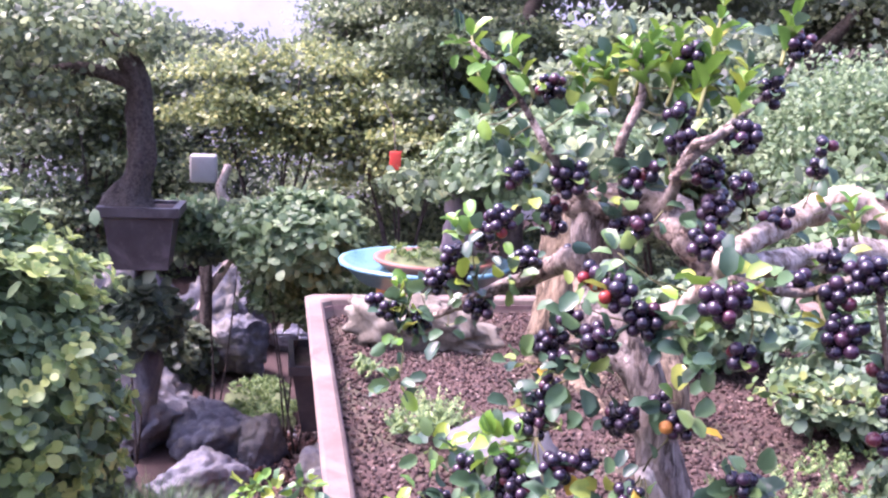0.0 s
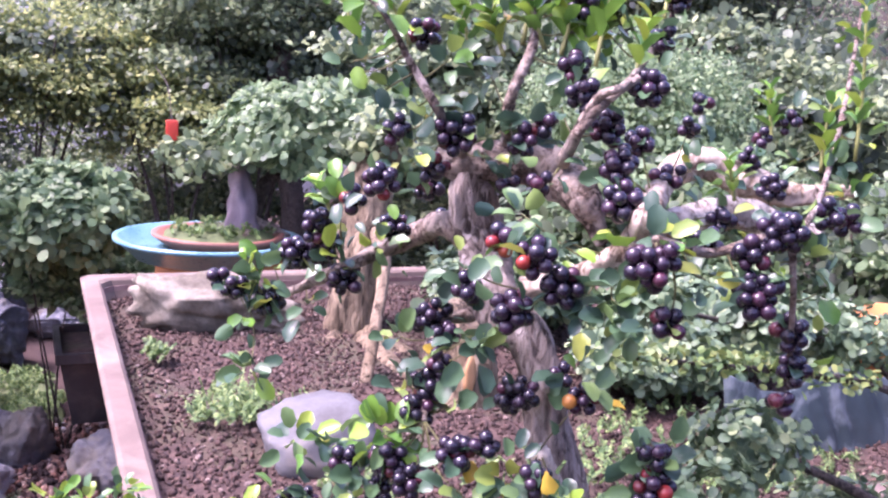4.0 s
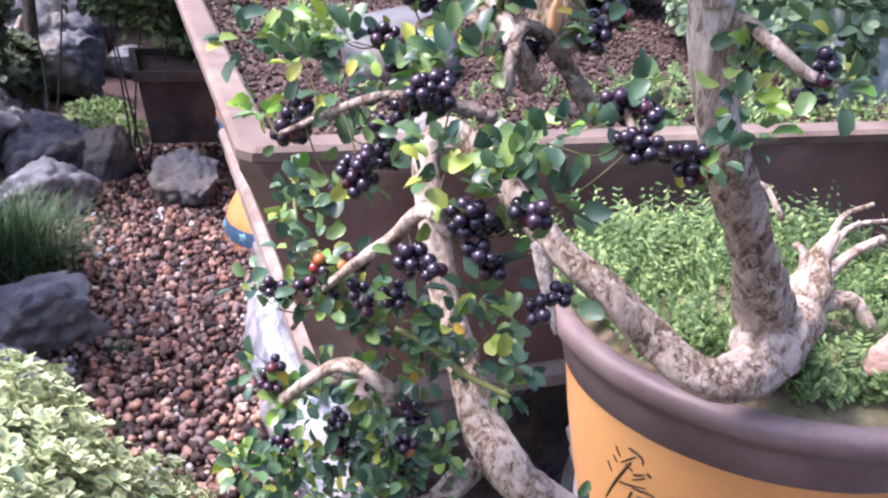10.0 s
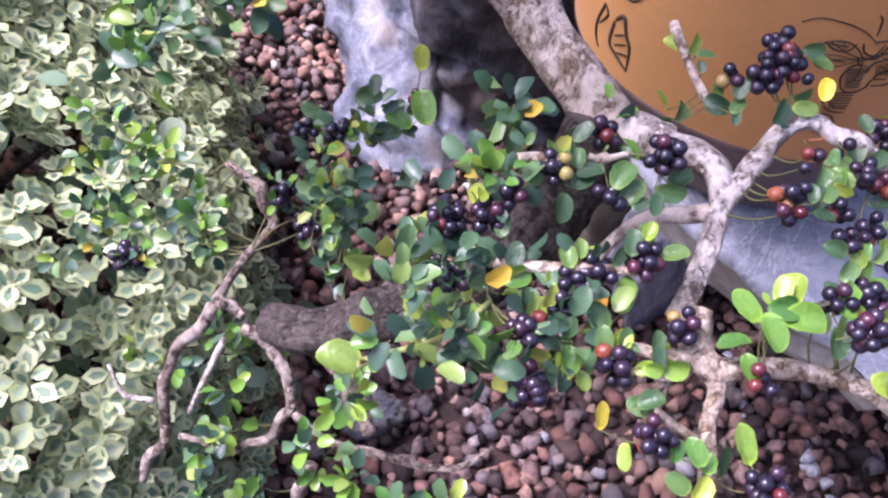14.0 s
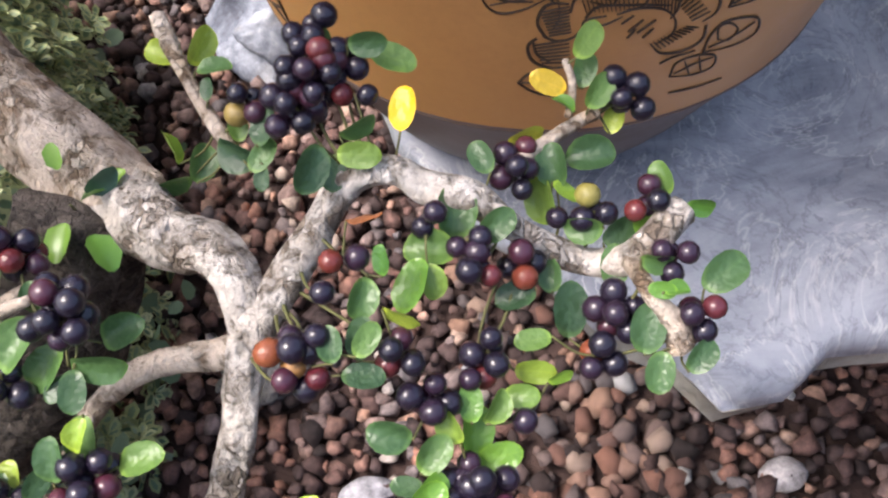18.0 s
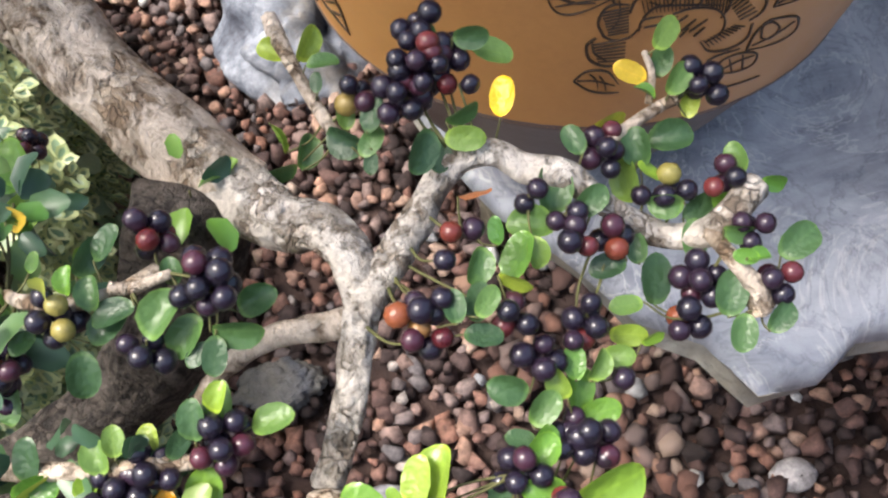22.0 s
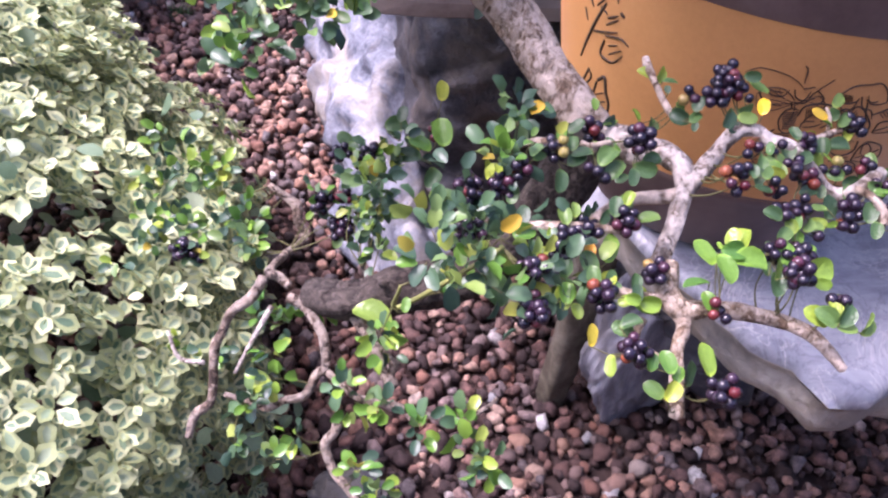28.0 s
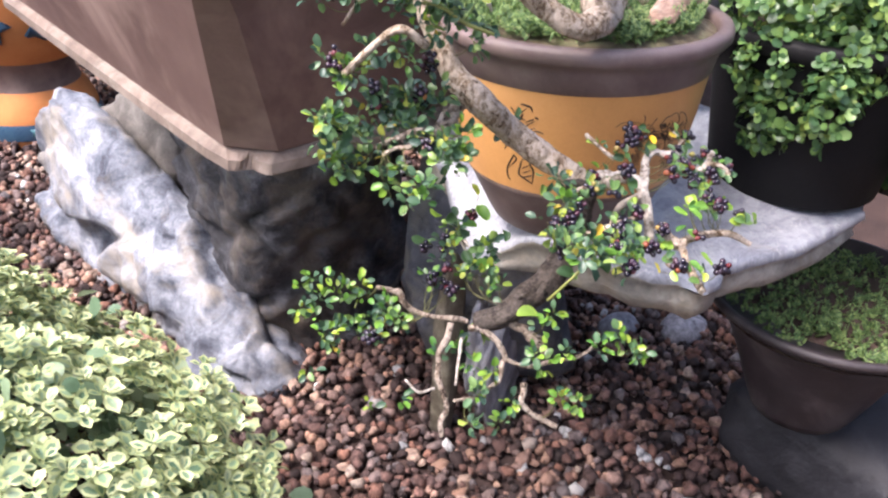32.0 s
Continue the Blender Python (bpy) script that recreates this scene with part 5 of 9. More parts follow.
# Same shade-darkened bark colour as the thick limb.
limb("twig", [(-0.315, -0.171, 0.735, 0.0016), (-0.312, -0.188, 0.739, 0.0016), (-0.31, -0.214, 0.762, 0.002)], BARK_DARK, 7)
limb("branch", [(-0.284, -0.089, 0.905, 0.0058), (-0.298, -0.087, 0.898, 0.0055), (-0.303, -0.085, 0.897, 0.0045), (-0.312, -0.09, 0.893, 0.0044), (-0.326, -0.093, 0.888, 0.004), (-0.341, -0.089, 0.886, 0.0028), (-0.351, -0.093, 0.879, 0.0026), (-0.367, -0.088, 0.879, 0.0018), (-0.38, -0.087, 0.876, 0.0017)], BARK_TAN, 10)
limb("branch", [(-0.29, -0.088, 0.903, 0.0071), (-0.31, -0.094, 0.892, 0.0064), (-0.329, -0.094, 0.885, 0.0054), (-0.35, -0.096, 0.894, 0.0037), (-0.375, -0.065, 0.873, 0.0026)], BARK, 9)
limb("branch", [(-0.337, -0.097, 0.887, 0.0044), (-0.331, -0.084, 0.896, 0.0035), (-0.334, -0.081, 0.909, 0.0025), (-0.354, -0.058, 0.905, 0.0016)], BARK, 8)
limb("upright_trunk", [(-.101, -.098, .981, .0185), (-.143, -.115, 1.04, .0138), (-.184, -.131, 1.095, .0118), (-.204, -.137, 1.125, .0108)], BARK_TAN, 16, gnarl=.2)
limb("upright_trunk", [(-.196, -.135, 1.113, .0108), (-.213, -.14, 1.14, .0104), (-.229, -.145, 1.185, .0098), (-.236, -.142, 1.21, .0096)], DEADWOOD_UP, 16, "bleached grained trunk wood", gnarl=.22)
limb("upper_trunk", [(-.23, -.147, 1.187, .0096), (-.237, -.144, 1.21, .0102), (-.24, -.143, 1.24, .0098), (-.254, -.142, 1.275, .0065), (-.272, -.148, 1.31, .004)], DEADWOOD_UP, 14, "bleached fissured trunk wood", gnarl=.34)
limb("upper_trunk", [(-.236, -.139, 1.22, .0086), (-.246, -.135, 1.27, .0092), (-.258, -.129, 1.315, .0095), (-.268, -.125, 1.353, .0098), (-0.279, -0.118, 1.365, 0.0099), (-0.282, -0.105, 1.38, 0.0098), (-0.278, -0.086, 1.396, 0.0099), (-0.284, -0.086, 1.416, 0.0081), (-0.285, -0.083, 1.428, 0.0043)], BARK_FURROW, 16, "grey-tan trunk with deep furrows", gnarl=.36)
limb("branch", [(-.236, -.14, 1.22, .005), (-.25, -.15, 1.245, .004), (-.262, -.15, 1.262, .0036), (-.27, -.146, 1.29, .003)], DEADWOOD, 10, "thin bleached fork")
limb("jin", [(-0.227, -0.145, 1.225, 0.0045), (-0.233, -0.137, 1.246, 0.0043), (-0.235, -0.126, 1.261, 0.0032), (-0.235, -0.117, 1.271, 0.0014)], DEADWOOD, 14, "bleached white deadwood spike")
limb("jin", [(-0.244, -0.117, 1.21, 0.0025), (-0.246, -0.112, 1.226, 0.0025), (-0.243, -0.109, 1.243, 0.0017)], DEADWOOD, 8, "bleached white deadwood spike")
limb("jin", [(-0.25, -0.052, 1.032, 0.0054), (-0.247, -0.062, 1.014, 0.0047), (-0.244, -0.078, 0.984, 0.0013)], DEADWOOD, 7, "bleached white deadwood spike")
limb("jin", [(-0.271, -0.021, 1.092, 0.0088), (-0.252, -0.033, 1.081, 0.0082), (-0.235, -0.044, 1.07, 0.0027)], DEADWOOD, 9, "torn bleached deadwood")
limb("branch", [(-0.3, -0.076, 1.432, 0.0038), (-0.288, -0.082, 1.427, 0.0076), (-0.268, -0.091, 1.432, 0.0097), (-0.251, -0.104, 1.429, 0.0102), (-0.259, -0.14, 1.423, 0.0084), (-0.253, -0.144, 1.412, 0.0049), (-0.25, -0.148, 1.402, 0.0025)], BARK, 14, "thick crooked top branch")
limb("branch", [(-0.274, -0.086, 1.384, 0.0072), (-0.288, -0.074, 1.399, 0.0061), (-0.284, -0.033, 1.387, 0.0061), (-0.297, -0.028, 1.38, 0.0049), (-0.334, -0.058, 1.375, 0.0033), (-0.35, -0.027, 1.357, 0.0023), (-0.371, -0.019, 1.345, 0.0015)], BARK, 10)
limb("branch", [(-0.276, -0.129, 1.378, 0.0061), (-0.261, -0.145, 1.386, 0.0054), (-0.27, -0.184, 1.403, 0.0053), (-0.263, -0.188, 1.413, 0.0048), (-0.258, -0.188, 1.424, 0.0045), (-0.139, -0.051, 1.423, 0.0075), (-0.107, -0.042, 1.43, 0.0095), (-0.083, -0.055, 1.421, 0.0088), (-0.056, -0.066, 1.415, 0.0068), (-0.022, -0.081, 1.419, 0.0041)], BARK_TAN, 14, "pale tan branch")
limb("branch", [(-0.263, -0.178, 1.403, 0.0035), (-0.245, -0.174, 1.413, 0.0044), (-0.171, -0.114, 1.408, 0.0076), (-0.139, -0.107, 1.41, 0.0083), (-0.112, -0.109, 1.404, 0.0062), (-0.09, -0.12, 1.4, 0.0038)], BARK_PALE, 14, "broad bleached deadwood branch")
limb("twig", [(-0.286, -0.083, 1.431, 0.0032), (-0.314, -0.108, 1.455, 0.0022), (-0.324, -0.1, 1.473, 0.0017), (-0.339, -0.104, 1.492, 0.0012), (-0.354, -0.094, 1.507, 0.001)], BARK, 8)
limb("twig", [(-0.268, -0.09, 1.437, 0.0032), (-0.284, -0.118, 1.46, 0.0025), (-0.276, -0.12, 1.485, 0.002), (-0.277, -0.116, 1.506, 0.0012)], BARK, 8)
limb("twig", [(-0.265, -0.134, 1.435, 0.0034), (-0.269, -0.161, 1.463, 0.002), (-0.257, -0.165, 1.471, 0.0016), (-0.195, -0.105, 1.499, 0.0014), (-0.187, -0.105, 1.518, 0.0011)], BARK, 8)
limb("twig", [(-0.276, -0.16, 1.449, 0.0023), (-0.267, -0.162, 1.461, 0.002), (-0.253, -0.166, 1.473, 0.0014)], BARK, 8)
limb("twig", [(-0.27, -0.209, 1.415, 0.0025), (-0.23, -0.194, 1.407, 0.002), (-0.213, -0.212, 1.417, 0.0017), (-0.205, -0.213, 1.397, 0.0013), (-0.186, -0.199, 1.363, 0.0012)], BARK, 8)
limb("twig", [(-0.21, -0.212, 1.415, 0.0017), (-0.187, -0.201, 1.424, 0.0014), (-0.093, -0.123, 1.44, 0.0015), (-0.052, -0.091, 1.479, 0.0013), (-0.04, -0.082, 1.524, 0.001)], BARK, 7)
limb("twig", [(-0.284, -0.097, 1.359, 0.0038), (-0.305, -0.104, 1.357, 0.0023), (-0.315, -0.116, 1.34, 0.0018), (-0.32, -0.13, 1.322, 0.0015)], BARK, 8)
limb("branch", [(-0.275, -0.138, 1.133, 0.0048), (-0.298, -0.129, 1.165, 0.0041), (-0.318, -0.141, 1.173, 0.0037), (-0.324, -0.146, 1.162, 0.0032), (-0.326, -0.148, 1.147, 0.0027)], BARK, 9)
limb("branch", [(-0.309, -0.14, 1.148, 0.0051), (-0.322, -0.138, 1.17, 0.004), (-0.314, -0.092, 1.178, 0.0036), (-0.335, -0.087, 1.167, 0.0036), (-0.354, -0.083, 1.157, 0.0025)], BARK_TAN, 9)
limb("branch", [(-0.33, -0.147, 1.137, 0.004), (-0.354, -0.146, 1.144, 0.0029), (-0.377, -0.137, 1.144, 0.0022), (-0.393, -0.103, 1.126, 0.0018), (-0.411, -0.099, 1.117, 0.0013)], BARK, 8)
limb("branch", [(-0.357, -0.178, 1.099, 0.0041), (-0.367, -0.172, 1.107, 0.0034), (-0.371, -0.149, 1.086, 0.0032), (-0.385, -0.148, 1.076, 0.0027), (-0.382, -0.066, 1.019, 0.0021), (-0.393, -0.044, 0.986, 0.0016)], BARK_TAN, 9)
limb("branch", [(-0.351, -0.107, 0.977, 0.0042), (-0.375, -0.101, 0.994, 0.0038), (-0.388, -0.082, 0.977, 0.0036), (-0.401, -0.057, 0.947, 0.0032)], BARK_TAN, 9)
limb("branch", [(-0.304, -0.125, 1.243, 0.0041), (-0.331, -0.11, 1.248, 0.003), (-0.346, -0.054, 1.217, 0.0023), (-0.343, 0.101, 1.15, 0.0023), (-0.378, 0.118, 1.153, 0.0019), (-0.411, 0.103, 1.178, 0.0015), (-0.441, 0.117, 1.181, 0.0011), (-0.467, 0.119, 1.182, 0.0007)], BARK, 8)
limb("branch", [(-0.232, -0.141, 1.179, 0.0058), (-0.221, -0.157, 1.181, 0.0034), (-0.234, -0.193, 1.179, 0.0028), (-0.223, -0.201, 1.17, 0.0026), (-0.211, -0.208, 1.165, 0.0019)], BARK_TAN, 9)
limb("twig", [(-0.28, -0.187, 1.15, 0.0023), (-0.289, -0.184, 1.15, 0.0019), (-0.289, -0.2, 1.139, 0.0014), (-0.267, -0.2, 1.134, 0.0012)], BARK, 8)
limb("twig", [(-0.352, -0.102, 1.013, 0.002), (-0.336, -0.112, 1.007, 0.002), (-0.32, -0.124, 0.995, 0.0018), (-0.299, -0.136, 0.986, 0.0015)], FRESH_STEM, 7)
limb("twig", [(-0.378, 0.035, 1.061, 0.0014), (-0.379, 0.022, 1.036, 0.0014), (-0.379, 0.009, 1.008, 0.0014)], FRESH_STEM, 7)
limb("root", [(-0.127, -0.112, 0.981, 0.0171), (-0.039, -0.052, 0.955, 0.0176), (-0.027, -0.047, 0.978, 0.0144), (-0.018, -0.04, 1.001, 0.0072), (-0.007, -0.038, 1.017, 0.0032)], BARK_TAN, 12, "pale surface root")
limb("root", [(-0.027, -0.051, 0.967, 0.0088), (-0.001, -0.059, 0.973, 0.0064), (0.013, -0.072, 0.956, 0.0048)], BARK_TAN, 8, "pale surface root")
limb("root", [(-0.023, -0.047, 0.982, 0.0064), (0.001, -0.047, 1.003, 0.004), (0.024, -0.051, 1.016, 0.0028)], BARK_TAN, 8, "pale surface root")
limb("root", [(-0.03, -0.045, 0.978, 0.0064), (-0.029, -0.036, 1, 0.004), (-0.036, -0.031, 1.007, 0.0024)], BARK_TAN, 8, "pale surface root")
limb("root", [(-0.019, -0.046, 0.986, 0.004), (-0.005, -0.035, 1.024, 0.0024), (0.018, -0.039, 1.037, 0.0016)], BARK_TAN, 8, "pale surface root")
limb("root", [(-0.014, -0.042, 1.001, 0.0032), (0.002, -0.04, 1.021, 0.002), (0.028, -0.047, 1.027, 0.0016)], BARK_TAN, 8, "pale surface root")
limb("root", [(-0.116, -0.037, 0.919, 0.008), (-0.132, -0.042, 0.891, 0.0056), (-0.137, -0.045, 0.88, 0.0024)], BARK_TAN, 8, "pale surface root")
limb("root", [(-0.018, -0.074, 0.923, 0.008), (0.008, -0.08, 0.933, 0.0104), (0.041, -0.1, 0.918, 0.008)], BARK_TAN, 8, "pale surface root")
limb("root", [(-0.043, -0.022, 1.021, 0.0024), (-0.053, -0.009, 1.042, 0.002), (-0.068, -0.002, 1.045, 0.0016)], BARK_TAN, 8, "pale surface root")
berry_clusters([(-0.303, -0.064, 1.488, 9, 0), (-0.255, -0.125, 1.503, 8, 0), (-0.191, -0.107, 1.514, 9, 0), (-0.217, -0.131, 1.49, 8, 0), (-0.262, -0.133, 1.476, 6, 0), (-0.268, -0.151, 1.464, 8, 0), (-0.246, -0.165, 1.469, 8, 0), (-0.305, -0.11, 1.445, 14, 0), (-0.269, -0.123, 1.451, 5, 0), (-0.277, -0.12, 1.443, 5, 0), (-0.253, -0.148, 1.452, 8, 0), (-0.235, -0.147, 1.447, 6, 0), (-0.172, -0.109, 1.465, 3, 0), (-0.162, -0.091, 1.452, 4, 0), (-0.077, -0.056, 1.446, 5, 0), (-0.057, -0.055, 1.457, 6, 0), (-0.089, -0.06, 1.434, 5, 0), (-0.114, -0.106, 1.423, 6, 0)])
berry_clusters([(-0.329, -0.101, 1.444, 5, 0), (-0.339, -0.111, 1.423, 8, 0.25), (-0.3, -0.074, 1.416, 6, 0), (-0.277, -0.11, 1.422, 3, 0), (-0.281, -0.143, 1.426, 4, 0), (-0.254, -0.16, 1.437, 9, 0), (-0.211, -0.139, 1.431, 5, 0.3), (-0.271, -0.188, 1.426, 10, 0), (-0.349, -0.057, 1.396, 9, 0), (-0.34, -0.079, 1.411, 4, 0), (-0.304, -0.044, 1.392, 9, 0), (-0.282, -0.063, 1.398, 6, 0), (-0.355, -0.043, 1.38, 9, 0), (-0.345, -0.055, 1.387, 6, 0), (-0.334, -0.056, 1.369, 12, 0), (-0.363, -0.023, 1.35, 11, 0), (-0.378, -0.018, 1.357, 6, 0), (-0.313, -0.173, 1.409, 5, 0.9)])
berry_clusters([(-0.31, -0.192, 1.406, 8, 0.2), (-0.275, -0.214, 1.407, 13, 0), (-0.228, -0.188, 1.41, 5, 0), (-0.187, -0.15, 1.413, 4, 0), (-0.213, -0.212, 1.418, 12, 0), (-0.223, -0.212, 1.394, 13, 0), (-0.175, -0.198, 1.423, 5, 0), (-0.157, -0.192, 1.42, 6, 0), (-0.192, -0.204, 1.375, 7, 0), (-0.184, -0.2, 1.359, 6, 0), (-0.307, -0.103, 1.362, 8, 0), (-0.305, -0.11, 1.353, 8, 0), (-0.312, -0.146, 1.384, 5, 0), (-0.313, -0.184, 1.385, 10, 0), (-0.298, -0.193, 1.396, 9, 0), (-0.315, -0.12, 1.335, 11, 0), (-0.32, -0.123, 1.324, 9, 0), (-0.282, -0.139, 1.333, 12, 0)])
berry_clusters([(-0.264, -0.165, 1.339, 7, 0.3), (-0.317, -0.155, 1.317, 11, 0), (-0.333, -0.126, 1.304, 8, 0), (-0.25, -0.192, 1.322, 5, 0), (-0.266, -0.215, 1.386, 5, 0)])
berry_clusters([(-0.389, -0.04, 1.201, 10, 0), (-0.366, -0.053, 1.184, 12, 0), (-0.351, -0.059, 1.248, 9, 0), (-0.356, -0.052, 1.253, 5, 0), (-0.339, -0.079, 1.241, 8, 0), (-0.334, -0.09, 1.219, 10, 0.2), (-0.337, -0.123, 1.282, 6, 0), (-0.327, -0.133, 1.297, 10, 0), (-0.308, -0.176, 1.287, 12, 0), (-0.29, -0.193, 1.287, 12, 0), (-0.246, -0.196, 1.295, 9, 0), (-0.25, -0.199, 1.313, 11, 0.5), (-0.297, -0.136, 1.208, 5, 0.3), (-0.267, -0.142, 1.22, 6, 0), (-0.258, -0.176, 1.218, 9, 0), (-0.333, -0.128, 1.271, 6, 0), (-0.34, -0.072, 1.23, 7, 0)])
berry_clusters([(-0.359, -0.083, 1.157, 8, 0), (-0.355, -0.143, 1.148, 14, 0), (-0.404, -0.09, 1.116, 11, 0), (-0.365, -0.132, 1.139, 8, 0), (-0.286, -0.145, 1.17, 8, 0), (-0.269, -0.14, 1.217, 7, 0), (-0.261, -0.178, 1.216, 11, 0), (-0.293, -0.182, 1.151, 8, 0), (-0.292, -0.199, 1.141, 9, 0), (-0.266, -0.202, 1.132, 8, 0), (-0.215, -0.202, 1.171, 8, 0), (-0.353, -0.185, 1.108, 13, 0.15), (-0.383, -0.128, 1.107, 11, 0.15), (-0.369, -0.125, 1.114, 6, 0), (-0.32, -0.136, 1.164, 6, 0), (-0.351, -0.088, 1.181, 8, 0), (-0.3, -0.135, 1.21, 7, 0.3)])
berry_clusters([(-0.368, -0.165, 1.083, 9, 0), (-0.356, -0.111, 1.037, 7, 0), (-0.342, -0.188, 1.088, 5, 0), (-0.332, -0.193, 1.113, 6, 0), (-0.399, -0.056, 1.015, 5, 0.6), (-0.386, -0.079, 1.041, 6, 0.7), (-0.376, -0.106, 1.054, 4, 0.3), (-0.314, -0.194, 1.075, 4, 0), (-0.407, -0.049, 0.954, 6, 0), (-0.368, -0.058, 0.929, 5, 0), (-0.334, -0.094, 0.953, 8, 0), (-0.334, -0.084, 0.925, 5, 0.3), (-0.395, -0.02, 0.892, 6, 0), (-0.389, -0.031, 0.886, 6, 0), (-0.353, -0.119, 0.891, 6, 0)])
berry_clusters([(-0.39, -0.019, 0.886, 5, 0), (-0.327, -0.081, 0.912, 4, 0.3), (-0.356, -0.125, 0.891, 3, 0), (-0.333, -0.111, 0.738, 8, 0), (-0.322, -0.128, 0.728, 6, 0), (-0.413, -0.12, 0.707, 6, 0)])
berry_clusters([(-0.42, -0.12, 0.709, 6, 0), (-0.302, -0.092, 0.763, 6, 0), (-0.259, -0.086, 0.775, 6, 0), (-0.274, -0.214, 0.824, 9, 0), (-0.258, -0.216, 0.827, 7, 0), (-0.276, -0.239, 0.819, 5, 0), (-0.235, -0.255, 0.818, 6, 0), (-0.256, -0.284, 0.805, 7, 0), (-0.255, -0.266, 0.816, 4, 0.6)])
berry_clusters([(-0.417, -0.117, 0.708, 4, 0), (-0.32, -0.117, 0.727, 8, 0.2), (-0.307, -0.095, 0.757, 4, 0), (-0.335, -0.08, 0.919, 7, 0), (-0.367, -0.06, 0.913, 5, 0), (-0.339, -0.083, 0.907, 4, 0)])
berry_objects([(-0.131, -0.181, 0.866, 14, 0), (-0.137, -0.185, 0.862, 8, 0), (-0.124, -0.18, 0.867, 5, 0), (-0.123, -0.188, 0.864, 2, 0.95), (-0.148, -0.178, 0.858, 3, 0.3), (-0.129, -0.172, 0.871, 4, 0.2), (-0.09, -0.209, 0.849, 6, 0), (-0.115, -0.219, 0.853, 2, 0), (-0.107, -0.225, 0.849, 2, 0.2), (-0.106, -0.231, 0.846, 3, 0), (-0.095, -0.231, 0.84, 3, 0.3), (-0.082, -0.22, 0.84, 1, 0), (-0.074, -0.222, 0.841, 3, 0.55), (-0.061, -0.225, 0.844, 3, 0), (-0.076, -0.246, 0.833, 7, 0), (-0.084, -0.254, 0.83, 3, 0.3), (-0.062, -0.24, 0.842, 3, 0), (-0.06, -0.254, 0.838, 3, 0)])
berry_objects([(-0.11, -0.248, 0.837, 3, 0), (-0.114, -0.252, 0.835, 2, 0), (-0.106, -0.263, 0.83, 1, 0), (-0.126, -0.256, 0.839, 4, 0), (-0.123, -0.272, 0.827, 3, 0), (-0.117, -0.276, 0.825, 3, 0), (-0.139, -0.279, 0.833, 5, 0), (-0.136, -0.228, 0.86, 2, 0.5), (-0.142, -0.235, 0.86, 1, 0.8), (-0.151, -0.243, 0.854, 4, 1), (-0.148, -0.247, 0.852, 2, 0.5), (-0.13, -0.248, 0.849, 4, 0), (-0.153, -0.248, 0.849, 2, 0.4), (-0.145, -0.243, 0.857, 1, 0)])
berry_objects([(-0.195, -0.223, 0.86, 9, 0.2), (-0.207, -0.196, 0.847, 6, 0.5), (-0.214, -0.226, 0.843, 3, 0), (-0.203, -0.247, 0.828, 10, 0), (-0.222, -0.247, 0.824, 7, 0), (-0.059, -0.201, 0.855, 5, 0)])
berry_objects([(-0.233, -0.213, 0.848, 7, 0.55), (-0.249, -0.215, 0.837, 5, 0.2), (-0.273, -0.211, 0.822, 9, 0), (-0.319, -0.083, 0.756, 6, 0), (-0.319, -0.116, 0.747, 5, 0.4), (-0.274, -0.221, 0.798, 7, 0), (-0.23, -0.25, 0.822, 7, 0), (-0.25, -0.264, 0.816, 5, 0.6), (-0.223, -0.282, 0.813, 9, 0.15), (-0.194, -0.272, 0.818, 7, 0.3), (-0.134, -0.292, 0.834, 6, 0), (-0.114, -0.304, 0.823, 3, 0), (-0.171, -0.297, 0.814, 3, 0)])
berry_objects([(-0.254, -0.282, 0.807, 7, 0), (-0.214, -0.309, 0.803, 10, 0.15), (-0.178, -0.332, 0.799, 10, 0.2), (-0.135, -0.294, 0.834, 8, 0), (-0.121, -0.275, 0.828, 5, 0)])
leaf_objects([(-0.162, -0.157, 0.857, 0.0088, 144, 13, 0), (-0.159, -0.158, 0.855, 0.0111, 45, 27, 1), (-0.158, -0.163, 0.858, 0.0091, -6, 0, 0), (-0.157, -0.171, 0.855, 0.0064, 81, 18, 0), (-0.169, -0.173, 0.837, 0.0100, 103, 23, 1), (-0.167, -0.177, 0.835, 0.0112, 175, -10, 0), (-0.166, -0.179, 0.835, 0.0107, 58, 28, 0), (-0.195, -0.155, 0.826, 0.0067, 90, 27, 2), (-0.189, -0.172, 0.833, 0.0087, 82, 35, 1), (-0.188, -0.175, 0.835, 0.0071, 31, 34, 2), (-0.149, -0.188, 0.848, 0.0121, 138, 5, 0), (-0.152, -0.181, 0.849, 0.0077, 82, 23, 0), (-0.148, -0.188, 0.854, 0.0105, 54, 35, 0), (-0.151, -0.192, 0.85, 0.0097, 41, 18, 0)])
leaf_objects([(-0.148, -0.191, 0.851, 0.0067, -112, -37, 0), (-0.129, -0.196, 0.86, 0.0095, 6, 18, 0), (-0.131, -0.2, 0.859, 0.0108, -22, 5, 0), (-0.131, -0.198, 0.857, 0.0091, -113, -33, 0), (-0.134, -0.199, 0.863, 0.0122, -131, -29, 0), (-0.122, -0.18, 0.872, 0.0095, -18, 6, 0), (-0.117, -0.179, 0.868, 0.0120, -31, -14, 0), (-0.127, -0.178, 0.868, 0.0065, 79, 38, 0), (-0.115, -0.198, 0.859, 0.0110, 66, 27, 3), (-0.133, -0.217, 0.857, 0.0085, -14, 14, 5), (-0.129, -0.234, 0.858, 0.0071, 79, 44, 1), (-0.127, -0.237, 0.845, 0.0135, 48, 26, 1), (-0.132, -0.233, 0.858, 0.0095, -126, -25, 6), (-0.144, -0.249, 0.855, 0.0081, 82, 29, 0)])
